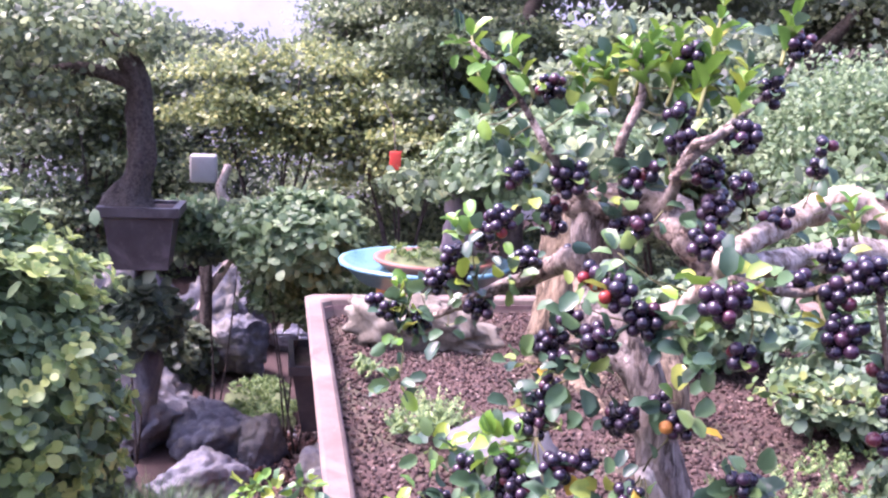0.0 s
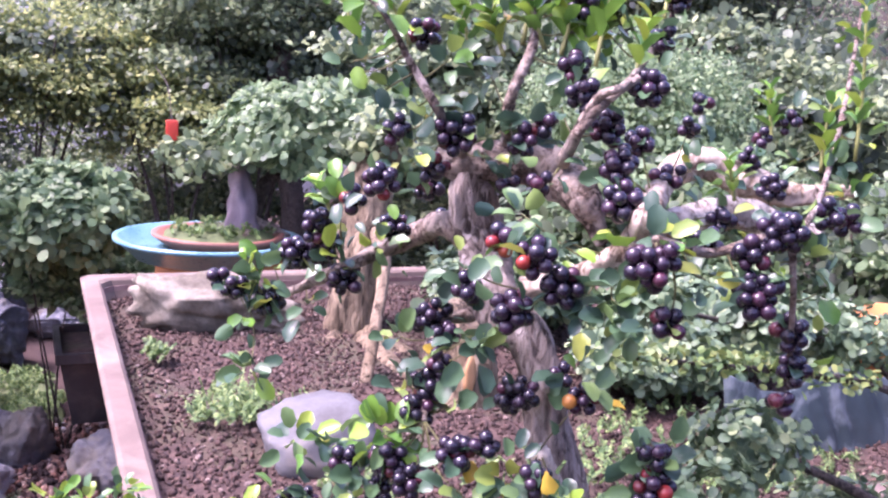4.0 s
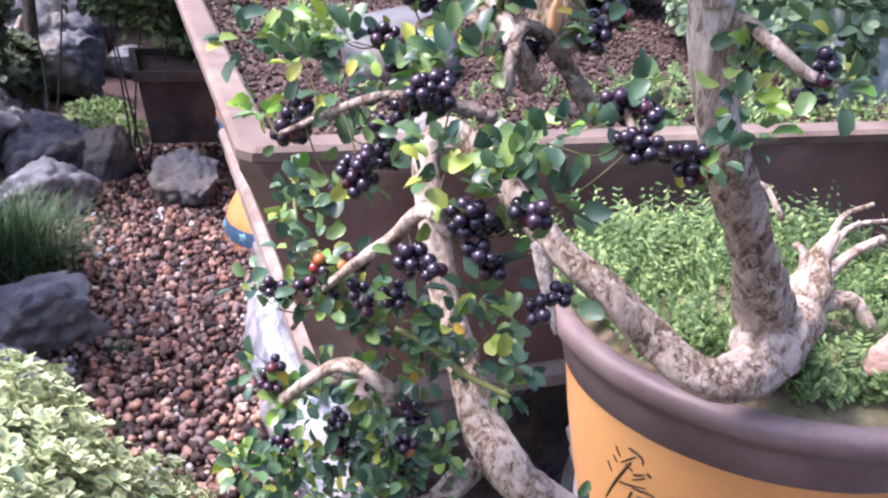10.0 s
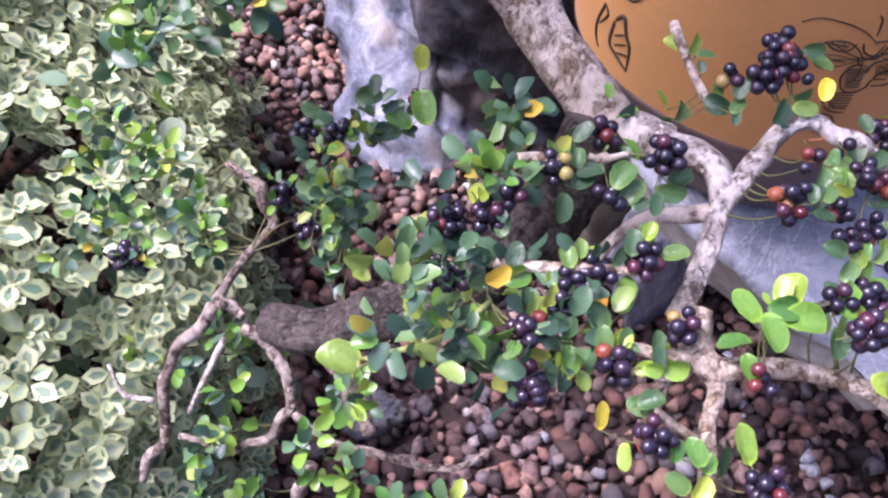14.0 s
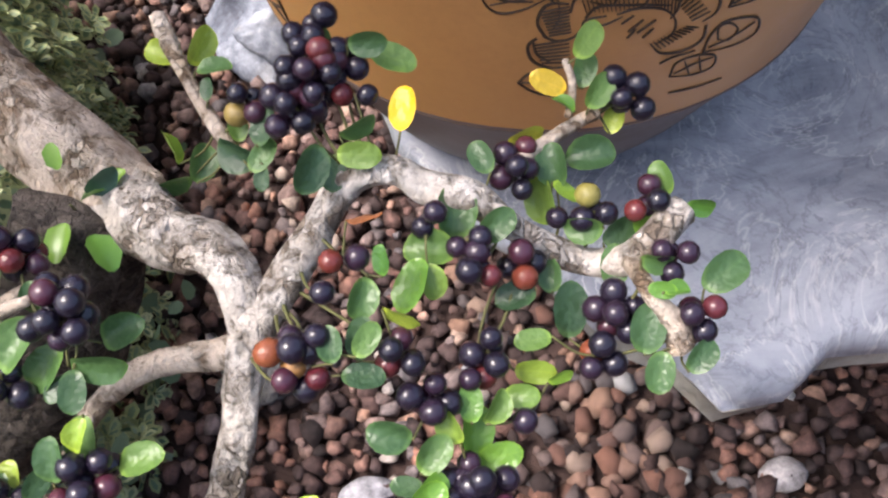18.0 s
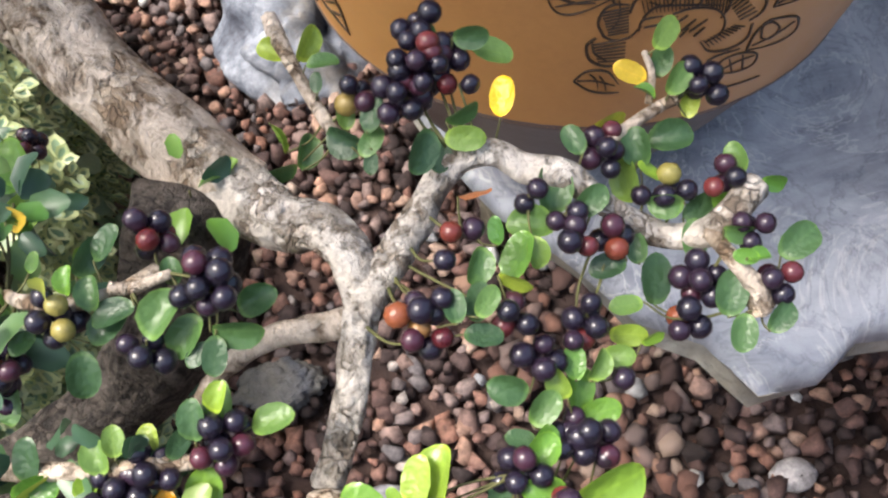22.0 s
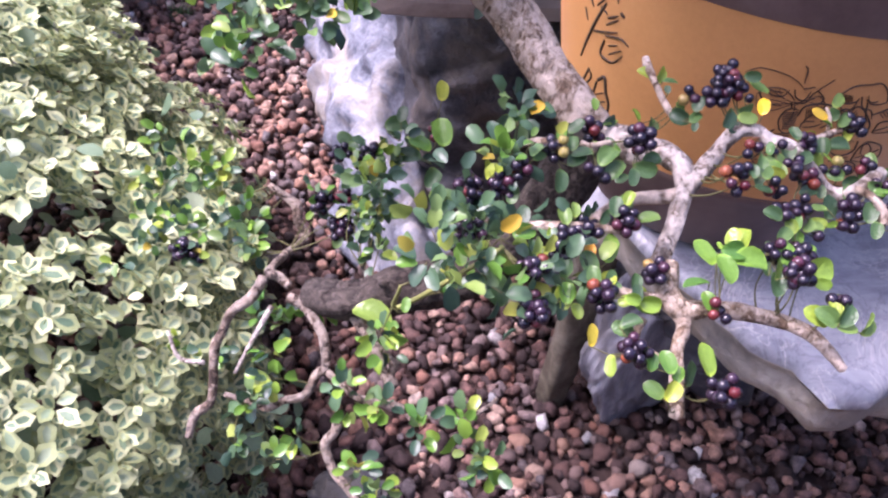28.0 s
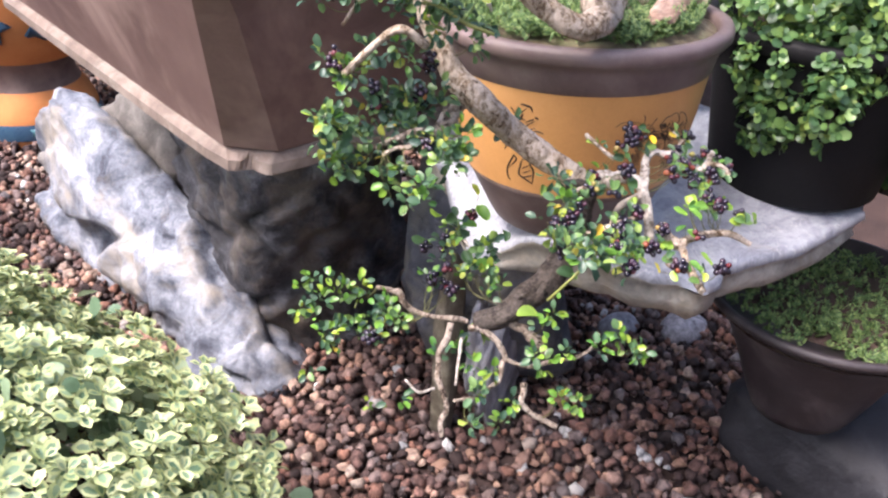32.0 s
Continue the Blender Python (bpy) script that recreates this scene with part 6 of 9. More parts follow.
leaf_objects([(-0.139, -0.247, 0.849, 0.0100, 60, 37, 0), (-0.139, -0.249, 0.855, 0.0084, 40, 21, 0), (-0.143, -0.25, 0.851, 0.0095, -18, -6, 0), (-0.131, -0.24, 0.855, 0.0088, -36, -13, 1), (-0.11, -0.226, 0.847, 0.0126, 162, 0, 0), (-0.11, -0.223, 0.846, 0.0136, 70, 31, 0), (-0.104, -0.225, 0.847, 0.0103, 18, 23, 6), (-0.118, -0.229, 0.85, 0.0086, -90, -36, 0), (-0.097, -0.211, 0.852, 0.0088, 104, 20, 6), (-0.089, -0.201, 0.848, 0.0100, 6, 0, 0), (-0.081, -0.215, 0.844, 0.0114, 84, 38, 0), (-0.082, -0.214, 0.846, 0.0077, -45, -23, 1), (-0.084, -0.209, 0.844, 0.0131, -95, -32, 0), (-0.077, -0.209, 0.847, 0.0125, -14, 9, 0)])
leaf_objects([(-0.064, -0.206, 0.848, 0.0078, 56, 23, 0), (-0.069, -0.202, 0.855, 0.0099, 36, 30, 6), (-0.067, -0.194, 0.853, 0.0098, 63, 24, 0), (-0.072, -0.195, 0.855, 0.0099, 148, 18, 0), (-0.068, -0.19, 0.86, 0.0108, 37, 22, 0), (-0.072, -0.201, 0.854, 0.0065, 129, 9, 1), (-0.056, -0.225, 0.844, 0.0090, 97, 26, 0), (-0.054, -0.23, 0.846, 0.0075, -16, -15, 1), (-0.064, -0.233, 0.837, 0.0095, 83, 32, 1), (-0.073, -0.228, 0.835, 0.0114, 10, 10, 0), (-0.067, -0.232, 0.838, 0.0068, -27, 8, 2), (-0.073, -0.227, 0.84, 0.0099, 156, -6, 0), (-0.074, -0.239, 0.831, 0.0112, 72, 32, 0), (-0.07, -0.24, 0.845, 0.0085, -14, -14, 0)])
leaf_objects([(-0.057, -0.249, 0.839, 0.0130, 18, 13, 0), (-0.069, -0.25, 0.846, 0.0061, -9, 0, 2), (-0.066, -0.251, 0.846, 0.0067, 153, 0, 2), (-0.075, -0.258, 0.833, 0.0124, 61, 34, 0), (-0.067, -0.265, 0.833, 0.0094, 27, 19, 0), (-0.071, -0.259, 0.835, 0.0102, -117, -29, 0), (-0.088, -0.246, 0.826, 0.0142, 70, 34, 0), (-0.094, -0.237, 0.838, 0.0102, 174, -11, 0), (-0.089, -0.236, 0.832, 0.0090, 83, 26, 0), (-0.094, -0.248, 0.835, 0.0091, 174, 0, 0), (-0.104, -0.251, 0.829, 0.0099, -24, 6, 6), (-0.098, -0.257, 0.831, 0.0063, 0, 18, 1), (-0.109, -0.257, 0.831, 0.0086, -21, 7, 0), (-0.115, -0.263, 0.833, 0.0088, 40, 27, 0)])
leaf_objects([(-0.118, -0.262, 0.833, 0.0092, 76, 26, 1), (-0.119, -0.267, 0.825, 0.0123, 68, 29, 1), (-0.119, -0.268, 0.824, 0.0112, -5, 10, 1), (-0.122, -0.266, 0.834, 0.0083, 106, 29, 0), (-0.132, -0.269, 0.832, 0.0102, 32, 23, 0), (-0.132, -0.265, 0.843, 0.0100, 156, 11, 0), (-0.132, -0.272, 0.83, 0.0077, 157, 7, 0), (-0.134, -0.279, 0.828, 0.0119, 56, 25, 1), (-0.203, -0.243, 0.835, 0.0081, 51, 38, 1), (-0.2, -0.235, 0.836, 0.0112, -108, -32, 0), (-0.196, -0.246, 0.828, 0.0114, -5, 15, 0), (-0.191, -0.225, 0.847, 0.0105, 6, 17, 0), (-0.198, -0.229, 0.848, 0.0126, -18, 0, 6), (-0.197, -0.23, 0.848, 0.0099, -111, -30, 0)])
leaf_objects([(-0.2, -0.223, 0.847, 0.0124, -151, -34, 0), (-0.213, -0.225, 0.846, 0.0137, 39, 21, 0), (-0.204, -0.213, 0.847, 0.0072, 90, 34, 6), (-0.199, -0.229, 0.843, 0.0079, -157, -15, 0), (-0.222, -0.2, 0.848, 0.0108, 27, 34, 6), (-0.229, -0.195, 0.835, 0.0083, 74, 29, 1), (-0.214, -0.216, 0.848, 0.0112, 180, -10, 0), (-0.224, -0.214, 0.847, 0.0090, 83, 26, 0), (-0.228, -0.244, 0.829, 0.0081, 82, 29, 0), (-0.223, -0.245, 0.822, 0.0103, 72, 23, 0), (-0.216, -0.248, 0.828, 0.0088, 40, 27, 0)])
leaf_objects([(-0.308, -0.07, 0.752, 0.0151, 141, 19, 0), (-0.284, -0.09, 0.784, 0.0120, 73, 30, 0), (-0.293, -0.084, 0.777, 0.0152, 4, 8, 6), (-0.262, -0.097, 0.804, 0.0137, 80, 36, 0), (-0.259, -0.111, 0.78, 0.0195, 97, 34, 1), (-0.265, -0.101, 0.771, 0.0156, 148, 11, 1), (-0.248, -0.168, 0.828, 0.0135, 29, 22, 0), (-0.269, -0.095, 0.762, 0.0174, 170, -7, 0), (-0.312, -0.079, 0.753, 0.0081, 72, 38, 2), (-0.301, -0.131, 0.753, 0.0150, 85, 37, 0), (-0.272, -0.145, 0.788, 0.0136, -125, -26, 0), (-0.246, -0.201, 0.834, 0.0104, 111, 35, 2), (-0.239, -0.195, 0.843, 0.0058, 53, 31, 1), (-0.229, -0.209, 0.849, 0.0075, 72, 32, 1)])
leaf_objects([(-0.227, -0.202, 0.846, 0.0114, 41, 21, 0), (-0.245, -0.217, 0.844, 0.0075, 16, 15, 6), (-0.23, -0.219, 0.84, 0.0122, -103, -41, 0), (-0.227, -0.219, 0.842, 0.0115, 22, 20, 0), (-0.251, -0.215, 0.828, 0.0112, -108, -32, 0), (-0.309, -0.142, 0.758, 0.0216, -13, -3, 0), (-0.269, -0.226, 0.811, 0.0109, 96, 34, 6), (-0.278, -0.218, 0.802, 0.0093, 167, 6, 0), (-0.252, -0.239, 0.819, 0.0118, 72, 36, 0), (-0.257, -0.242, 0.817, 0.0122, 5, 9, 1), (-0.269, -0.239, 0.801, 0.0135, 66, 26, 0), (-0.278, -0.238, 0.794, 0.0112, 90, 27, 2), (-0.275, -0.226, 0.794, 0.0100, 41, 23, 0), (-0.24, -0.248, 0.818, 0.0088, 50, 27, 2)])
leaf_objects([(-0.232, -0.246, 0.826, 0.0099, 96, 24, 0), (-0.228, -0.245, 0.822, 0.0105, 36, 35, 0), (-0.222, -0.246, 0.824, 0.0083, 14, 7, 0), (-0.209, -0.247, 0.831, 0.0108, 76, 40, 0), (-0.214, -0.261, 0.814, 0.0151, 66, 37, 1), (-0.222, -0.259, 0.813, 0.0102, 76, 36, 4), (-0.249, -0.256, 0.812, 0.0117, 84, 31, 0), (-0.247, -0.259, 0.811, 0.0108, 63, 34, 6), (-0.258, -0.247, 0.816, 0.0077, -23, 7, 0), (-0.279, -0.243, 0.784, 0.0181, 140, 19, 6), (-0.27, -0.241, 0.801, 0.0104, -69, -35, 0), (-0.278, -0.245, 0.801, 0.0070, -72, -25, 1), (-0.308, -0.231, 0.746, 0.0225, 150, 13, 6), (-0.289, -0.252, 0.789, 0.0073, 81, 33, 2)])
leaf_objects([(-0.282, -0.262, 0.807, 0.0117, -20, -5, 0), (-0.307, -0.25, 0.775, 0.0081, 72, 38, 1), (-0.27, -0.256, 0.806, 0.0174, -70, -31, 0), (-0.276, -0.27, 0.814, 0.0102, 180, -11, 0), (-0.227, -0.274, 0.807, 0.0110, 77, 33, 6), (-0.218, -0.276, 0.811, 0.0100, 60, 37, 0), (-0.222, -0.268, 0.813, 0.0128, 112, 33, 0), (-0.237, -0.268, 0.812, 0.0099, 82, 45, 0), (-0.239, -0.28, 0.802, 0.0128, 84, 39, 1), (-0.235, -0.27, 0.811, 0.0082, 166, 0, 0), (-0.218, -0.276, 0.813, 0.0064, -18, 9, 0), (-0.214, -0.286, 0.815, 0.0083, -14, -7, 1), (-0.205, -0.279, 0.811, 0.0094, 74, 39, 0), (-0.201, -0.272, 0.81, 0.0116, -73, -26, 0)])
leaf_objects([(-0.205, -0.281, 0.807, 0.0121, -24, -5, 1), (-0.171, -0.282, 0.83, 0.0148, 120, 20, 1), (-0.165, -0.28, 0.837, 0.0119, 61, 30, 1), (-0.171, -0.282, 0.838, 0.0130, -4, 0, 2), (-0.161, -0.281, 0.835, 0.0144, 61, 29, 1), (-0.166, -0.285, 0.836, 0.0168, -17, 0, 1), (-0.17, -0.282, 0.819, 0.0132, 180, -9, 1), (-0.173, -0.283, 0.838, 0.0153, -73, -27, 1), (-0.175, -0.287, 0.818, 0.0107, -72, -28, 1), (-0.167, -0.278, 0.835, 0.0049, 117, 24, 2), (-0.13, -0.287, 0.831, 0.0110, 158, 11, 1), (-0.129, -0.289, 0.828, 0.0184, 6, 9, 1), (-0.126, -0.295, 0.829, 0.0095, -18, -6, 1), (-0.144, -0.287, 0.826, 0.0099, 96, 24, 0)])
leaf_objects([(-0.144, -0.292, 0.828, 0.0100, 60, 37, 0), (-0.141, -0.287, 0.829, 0.0124, -101, -34, 0), (-0.136, -0.278, 0.83, 0.0102, 32, 23, 1), (-0.119, -0.313, 0.818, 0.0114, 96, 38, 1), (-0.12, -0.315, 0.819, 0.0133, 41, 37, 0), (-0.108, -0.318, 0.816, 0.0130, 42, 23, 0), (-0.122, -0.312, 0.818, 0.0140, 153, 17, 1)])
leaf_objects([(-0.231, -0.3, 0.798, 0.0108, 76, 40, 6), (-0.224, -0.307, 0.8, 0.0105, -103, -28, 0), (-0.199, -0.321, 0.8, 0.0116, 107, 26, 1), (-0.196, -0.322, 0.795, 0.0083, 74, 29, 1), (-0.191, -0.323, 0.793, 0.0127, 66, 39, 0), (-0.18, -0.322, 0.798, 0.0159, 99, 34, 1), (-0.208, -0.317, 0.798, 0.0094, 74, 39, 1), (-0.202, -0.325, 0.789, 0.0110, 139, 16, 0), (-0.204, -0.33, 0.793, 0.0105, 41, 28, 0), (-0.211, -0.299, 0.804, 0.0109, 146, 5, 0), (-0.218, -0.297, 0.807, 0.0108, 0, 22, 0), (-0.207, -0.284, 0.812, 0.0085, 180, -21, 1), (-0.204, -0.283, 0.808, 0.0114, -15, 5, 1), (-0.206, -0.286, 0.811, 0.0095, 83, 32, 0)])
leaf_objects([(-0.239, -0.281, 0.807, 0.0110, 77, 33, 1), (-0.243, -0.279, 0.806, 0.0071, 141, 25, 0), (-0.234, -0.278, 0.805, 0.0083, -74, -29, 0), (-0.225, -0.277, 0.813, 0.0106, 90, 41, 6), (-0.221, -0.276, 0.81, 0.0110, 41, 33, 0), (-0.116, -0.309, 0.818, 0.0127, 63, 28, 1), (-0.12, -0.315, 0.82, 0.0128, 145, 18, 0), (-0.12, -0.314, 0.818, 0.0104, -17, 0, 0)])
leaf_tufts([(-0.341, -0.099, 1.5, 7, 0.8), (-0.36, -0.104, 1.506, 4, 0.9), (-0.314, -0.07, 1.487, 4, 0.7), (-0.346, -0.087, 1.472, 5, 0.3), (-0.301, -0.089, 1.476, 6, 0.1), (-0.284, -0.099, 1.47, 6, 0.05), (-0.291, -0.088, 1.499, 7, 0.8), (-0.28, -0.1, 1.494, 8, 0.6), (-0.272, -0.105, 1.507, 9, 0.8), (-0.267, -0.118, 1.498, 8, 0.7), (-0.258, -0.127, 1.491, 8, 0.8), (-0.243, -0.124, 1.512, 6, 0.4), (-0.244, -0.128, 1.492, 6, 0.7), (-0.233, -0.134, 1.488, 5, 0.5), (-0.198, -0.106, 1.517, 4, 0.5), (-0.342, -0.088, 1.468, 6, 0.2), (-0.331, -0.09, 1.461, 5, 0.1), (-0.319, -0.1, 1.455, 6, 0.1), (-0.324, -0.107, 1.44, 5, 0.1)], 1)
leaf_tufts([(-0.286, -0.1, 1.435, 6, 0.1), (-0.285, -0.108, 1.444, 4, 0.5), (-0.266, -0.131, 1.459, 4, 0.6), (-0.276, -0.141, 1.438, 3, 0.3), (-0.318, -0.095, 1.429, 5, 0.2), (-0.344, -0.072, 1.41, 5, 0.7), (-0.316, -0.05, 1.383, 6, 0.1), (-0.336, -0.056, 1.379, 6, 0.1), (-0.361, -0.025, 1.368, 5, 0.4), (-0.366, -0.022, 1.36, 5, 0.5), (-0.348, -0.041, 1.353, 4, 0.1), (-0.375, -0.023, 1.343, 4, 0.6), (-0.374, -0.036, 1.32, 7, 0.6), (-0.298, -0.16, 1.417, 5, 0.1), (-0.309, -0.181, 1.414, 3, 0.9), (-0.292, -0.183, 1.41, 4, 0.7), (-0.315, -0.181, 1.404, 4, 0.1), (-0.286, -0.193, 1.392, 7, 0.05), (-0.278, -0.199, 1.39, 9, 0)], 1)
leaf_tufts([(-0.273, -0.204, 1.384, 9, 0), (-0.253, -0.204, 1.412, 6, 0.2), (-0.143, -0.074, 1.428, 5, 0.6), (-0.141, -0.102, 1.424, 4, 0.7), (-0.181, -0.144, 1.414, 4, 0.7), (-0.214, -0.209, 1.405, 6, 0.2), (-0.08, -0.089, 1.436, 5, 0.4), (-0.072, -0.055, 1.468, 4, 0.8), (-0.193, -0.214, 1.394, 5, 0.3), (-0.203, -0.215, 1.409, 4, 0.6), (-0.039, -0.079, 1.512, 6, 0.7), (-0.054, -0.089, 1.466, 6, 0.6), (-0.064, -0.111, 1.451, 7, 0.6), (-0.106, -0.132, 1.435, 5, 0.5), (-0.125, -0.167, 1.426, 6, 0.6), (-0.303, -0.14, 1.357, 5, 0.1), (-0.304, -0.137, 1.361, 4, 0.2), (-0.307, -0.13, 1.328, 4, 0.1), (-0.323, -0.117, 1.333, 4, 0.6)], 1)
leaf_tufts([(-0.334, -0.121, 1.315, 6, 0.7), (-0.347, -0.083, 1.295, 6, 0.4), (-0.358, -0.067, 1.292, 6, 0.6), (-0.308, -0.133, 1.39, 5, 0.1), (-0.307, -0.122, 1.346, 4, 0.5), (-0.277, -0.16, 1.334, 3, 0.4), (-0.266, -0.164, 1.35, 4, 0.1), (-0.319, -0.092, 1.349, 5, 0.1), (-0.27, -0.209, 1.415, 5, 0.6), (-0.252, -0.216, 1.402, 4, 0.3), (-0.227, -0.209, 1.397, 4, 0.2)], 1)
leaf_tufts([(-0.46, 0.119, 1.186, 6, 0.8), (-0.443, 0.116, 1.181, 6, 0.7), (-0.421, 0.107, 1.194, 6, 0.7), (-0.411, 0.105, 1.175, 6, 0.3), (-0.39, 0.106, 1.16, 7, 0.2), (-0.394, 0.045, 1.172, 7, 0.2), (-0.38, 0.053, 1.193, 5, 0.8), (-0.371, -0.006, 1.222, 6, 0.7), (-0.358, -0.043, 1.226, 6, 0.3), (-0.365, -0.036, 1.211, 5, 0.1), (-0.378, -0.045, 1.198, 5, 0.1), (-0.344, -0.063, 1.259, 4, 0.3), (-0.345, -0.083, 1.277, 4, 0.1), (-0.337, -0.124, 1.314, 5, 0.8), (-0.341, -0.116, 1.295, 6, 0.1), (-0.325, -0.134, 1.262, 6, 0.1), (-0.333, -0.117, 1.243, 5, 0.1), (-0.321, -0.125, 1.212, 7, 0.5), (-0.321, -0.129, 1.194, 6, 0.2)], 1)
leaf_tufts([(-0.327, -0.111, 1.216, 5, 0.3), (-0.306, -0.135, 1.22, 5, 0.1), (-0.337, -0.094, 1.21, 5, 0.1), (-0.3, -0.161, 1.255, 4, 0.6), (-0.314, -0.161, 1.3, 6, 0.05), (-0.296, -0.163, 1.309, 8, 0), (-0.292, -0.181, 1.303, 5, 0.1), (-0.282, -0.175, 1.307, 5, 0.1), (-0.282, -0.189, 1.301, 5, 0.4), (-0.281, -0.192, 1.297, 4, 0.1), (-0.261, -0.193, 1.296, 5, 0), (-0.244, -0.196, 1.321, 6, 0), (-0.249, -0.192, 1.322, 5, 0), (-0.302, -0.179, 1.289, 4, 0.1), (-0.28, -0.143, 1.226, 5, 0.1), (-0.277, -0.151, 1.237, 5, 0), (-0.265, -0.173, 1.247, 5, 0.5), (-0.28, -0.169, 1.254, 4, 0.1), (-0.261, -0.166, 1.224, 5, 0.1)], 1)
leaf_tufts([(-0.397, -0.037, 1.164, 6, 0.6), (-0.369, -0.054, 1.181, 5, 0.1)], 1)
leaf_tufts([(-0.458, 0.118, 1.186, 7, 0.8), (-0.416, -0.081, 1.122, 6, 0.8), (-0.416, -0.026, 1.145, 6, 0.6), (-0.401, -0.044, 1.147, 6, 0.4), (-0.397, -0.08, 1.146, 7, 0.2), (-0.385, -0.072, 1.158, 6, 0.4), (-0.376, -0.082, 1.155, 6, 0.4), (-0.385, -0.099, 1.136, 6, 0.2), (-0.369, -0.11, 1.144, 6, 0.4), (-0.358, -0.117, 1.152, 6, 0.4), (-0.347, -0.13, 1.158, 7, 0.2), (-0.339, -0.114, 1.169, 6, 0.4), (-0.33, -0.136, 1.159, 6, 0.1), (-0.326, -0.127, 1.183, 6, 0.3), (-0.325, -0.128, 1.198, 6, 0.3), (-0.323, -0.111, 1.223, 6, 0.5), (-0.378, -0.096, 1.114, 5, 0.3), (-0.386, -0.108, 1.093, 6, 0.2), (-0.377, -0.114, 1.116, 4, 0.3)], 1)
leaf_tufts([(-0.365, -0.141, 1.129, 6, 0.1), (-0.356, -0.16, 1.129, 6, 0.1), (-0.359, -0.17, 1.121, 6, 0.1), (-0.342, -0.171, 1.133, 7, 0.1), (-0.338, -0.177, 1.133, 6, 0.5), (-0.334, -0.186, 1.129, 6, 0.1), (-0.324, -0.185, 1.138, 5, 0.3), (-0.343, -0.187, 1.118, 6, 0.3), (-0.321, -0.196, 1.117, 8, 0.1), (-0.306, -0.18, 1.141, 6, 0.2), (-0.286, -0.143, 1.178, 6, 0), (-0.286, -0.143, 1.241, 5, 0.6), (-0.26, -0.16, 1.234, 5, 0.4), (-0.218, -0.162, 1.179, 7, 0.3), (-0.232, -0.176, 1.166, 5, 0.2), (-0.237, -0.186, 1.154, 6, 0.5), (-0.24, -0.194, 1.142, 6, 0.6), (-0.223, -0.179, 1.169, 5, 0.2), (-0.207, -0.196, 1.182, 5, 0.5)], 1)
leaf_tufts([(-0.206, -0.207, 1.165, 4, 0.4), (-0.284, -0.18, 1.157, 4, 0.1), (-0.26, -0.199, 1.135, 4, 0.3), (-0.384, -0.019, 1.064, 6, 0.2), (-0.391, -0.024, 1.052, 5, 0.2)], 1)
leaf_tufts([(-0.414, -0.037, 1.013, 6, 0.6), (-0.388, -0.005, 1.059, 5, 0.3), (-0.385, 0, 1.04, 5, 0.2), (-0.394, -0.045, 1.037, 5, 0.3), (-0.391, -0.062, 1.021, 6, 0.2), (-0.383, -0.081, 1.019, 6, 0.3), (-0.384, -0.059, 1.045, 5, 0.5), (-0.365, -0.081, 1.021, 7, 0.2), (-0.362, -0.085, 1.009, 8, 0.3), (-0.377, -0.08, 1.028, 5, 0.2), (-0.349, -0.103, 1.017, 6, 0.5), (-0.336, -0.109, 1.019, 7, 0.6), (-0.333, -0.113, 1.007, 8, 0.1), (-0.314, -0.108, 0.993, 8, 0.1), (-0.327, -0.117, 1.022, 6, 0.1), (-0.327, -0.179, 1.057, 5, 0.3), (-0.279, -0.1, 0.981, 8, 0.1), (-0.283, -0.097, 0.965, 7, 0.2), (-0.312, -0.129, 1.02, 5, 0.1)], 1)
leaf_tufts([(-0.34, -0.108, 0.992, 7, 0.1), (-0.352, -0.098, 0.995, 7, 0.5), (-0.364, -0.085, 0.975, 8, 0.3), (-0.358, -0.091, 0.963, 8, 0.2), (-0.377, -0.063, 0.967, 7, 0.2), (-0.387, -0.052, 0.947, 7, 0.6), (-0.4, -0.049, 0.943, 5, 0.5), (-0.36, -0.057, 0.907, 8, 0.1), (-0.378, -0.044, 0.897, 8, 0.1), (-0.353, -0.072, 0.892, 9, 0.1), (-0.344, -0.091, 0.892, 8, 0.1), (-0.38, -0.056, 0.881, 8, 0.1), (-0.4, -0.051, 0.88, 8, 0.2), (-0.425, -0.058, 0.91, 7, 0.7), (-0.412, -0.058, 0.875, 7, 0.3), (-0.372, -0.08, 0.872, 9, 0.1), (-0.392, -0.063, 0.858, 8, 0.2), (-0.338, -0.126, 0.889, 7, 0.2), (-0.323, -0.129, 0.895, 6, 0.9)], 1)
leaf_tufts([(-0.342, -0.077, 0.918, 7, 0.1), (-0.313, -0.085, 0.923, 6, 0.1), (-0.233, -0.106, 0.874, 4, 0.7), (-0.384, -0.039, 0.92, 6, 0.3), (-0.34, -0.171, 1.066, 5, 0.1)], 1)
leaf_tufts([(-0.413, -0.044, 0.959, 5, 0.1), (-0.394, -0.053, 0.946, 7, 0.5), (-0.423, -0.067, 0.915, 8, 0.6), (-0.41, -0.046, 0.895, 6, 0.2), (-0.394, -0.044, 0.877, 8, 0.2), (-0.412, -0.054, 0.868, 7, 0.4), (-0.397, -0.06, 0.86, 7, 0.1), (-0.382, -0.086, 0.854, 7, 0.5), (-0.371, -0.113, 0.871, 5, 0.2), (-0.381, -0.101, 0.839, 6, 0.4), (-0.394, -0.137, 0.851, 6, 0.2), (-0.372, -0.13, 0.86, 6, 0.2), (-0.359, -0.14, 0.881, 7, 0.1), (-0.345, -0.131, 0.89, 7, 0.2), (-0.33, -0.132, 0.879, 7, 0.1), (-0.387, -0.149, 0.855, 5, 0.8), (-0.322, -0.129, 0.894, 6, 0.9), (-0.342, -0.143, 0.881, 6, 0.1), (-0.349, -0.066, 0.898, 6, 0.1)], 1)
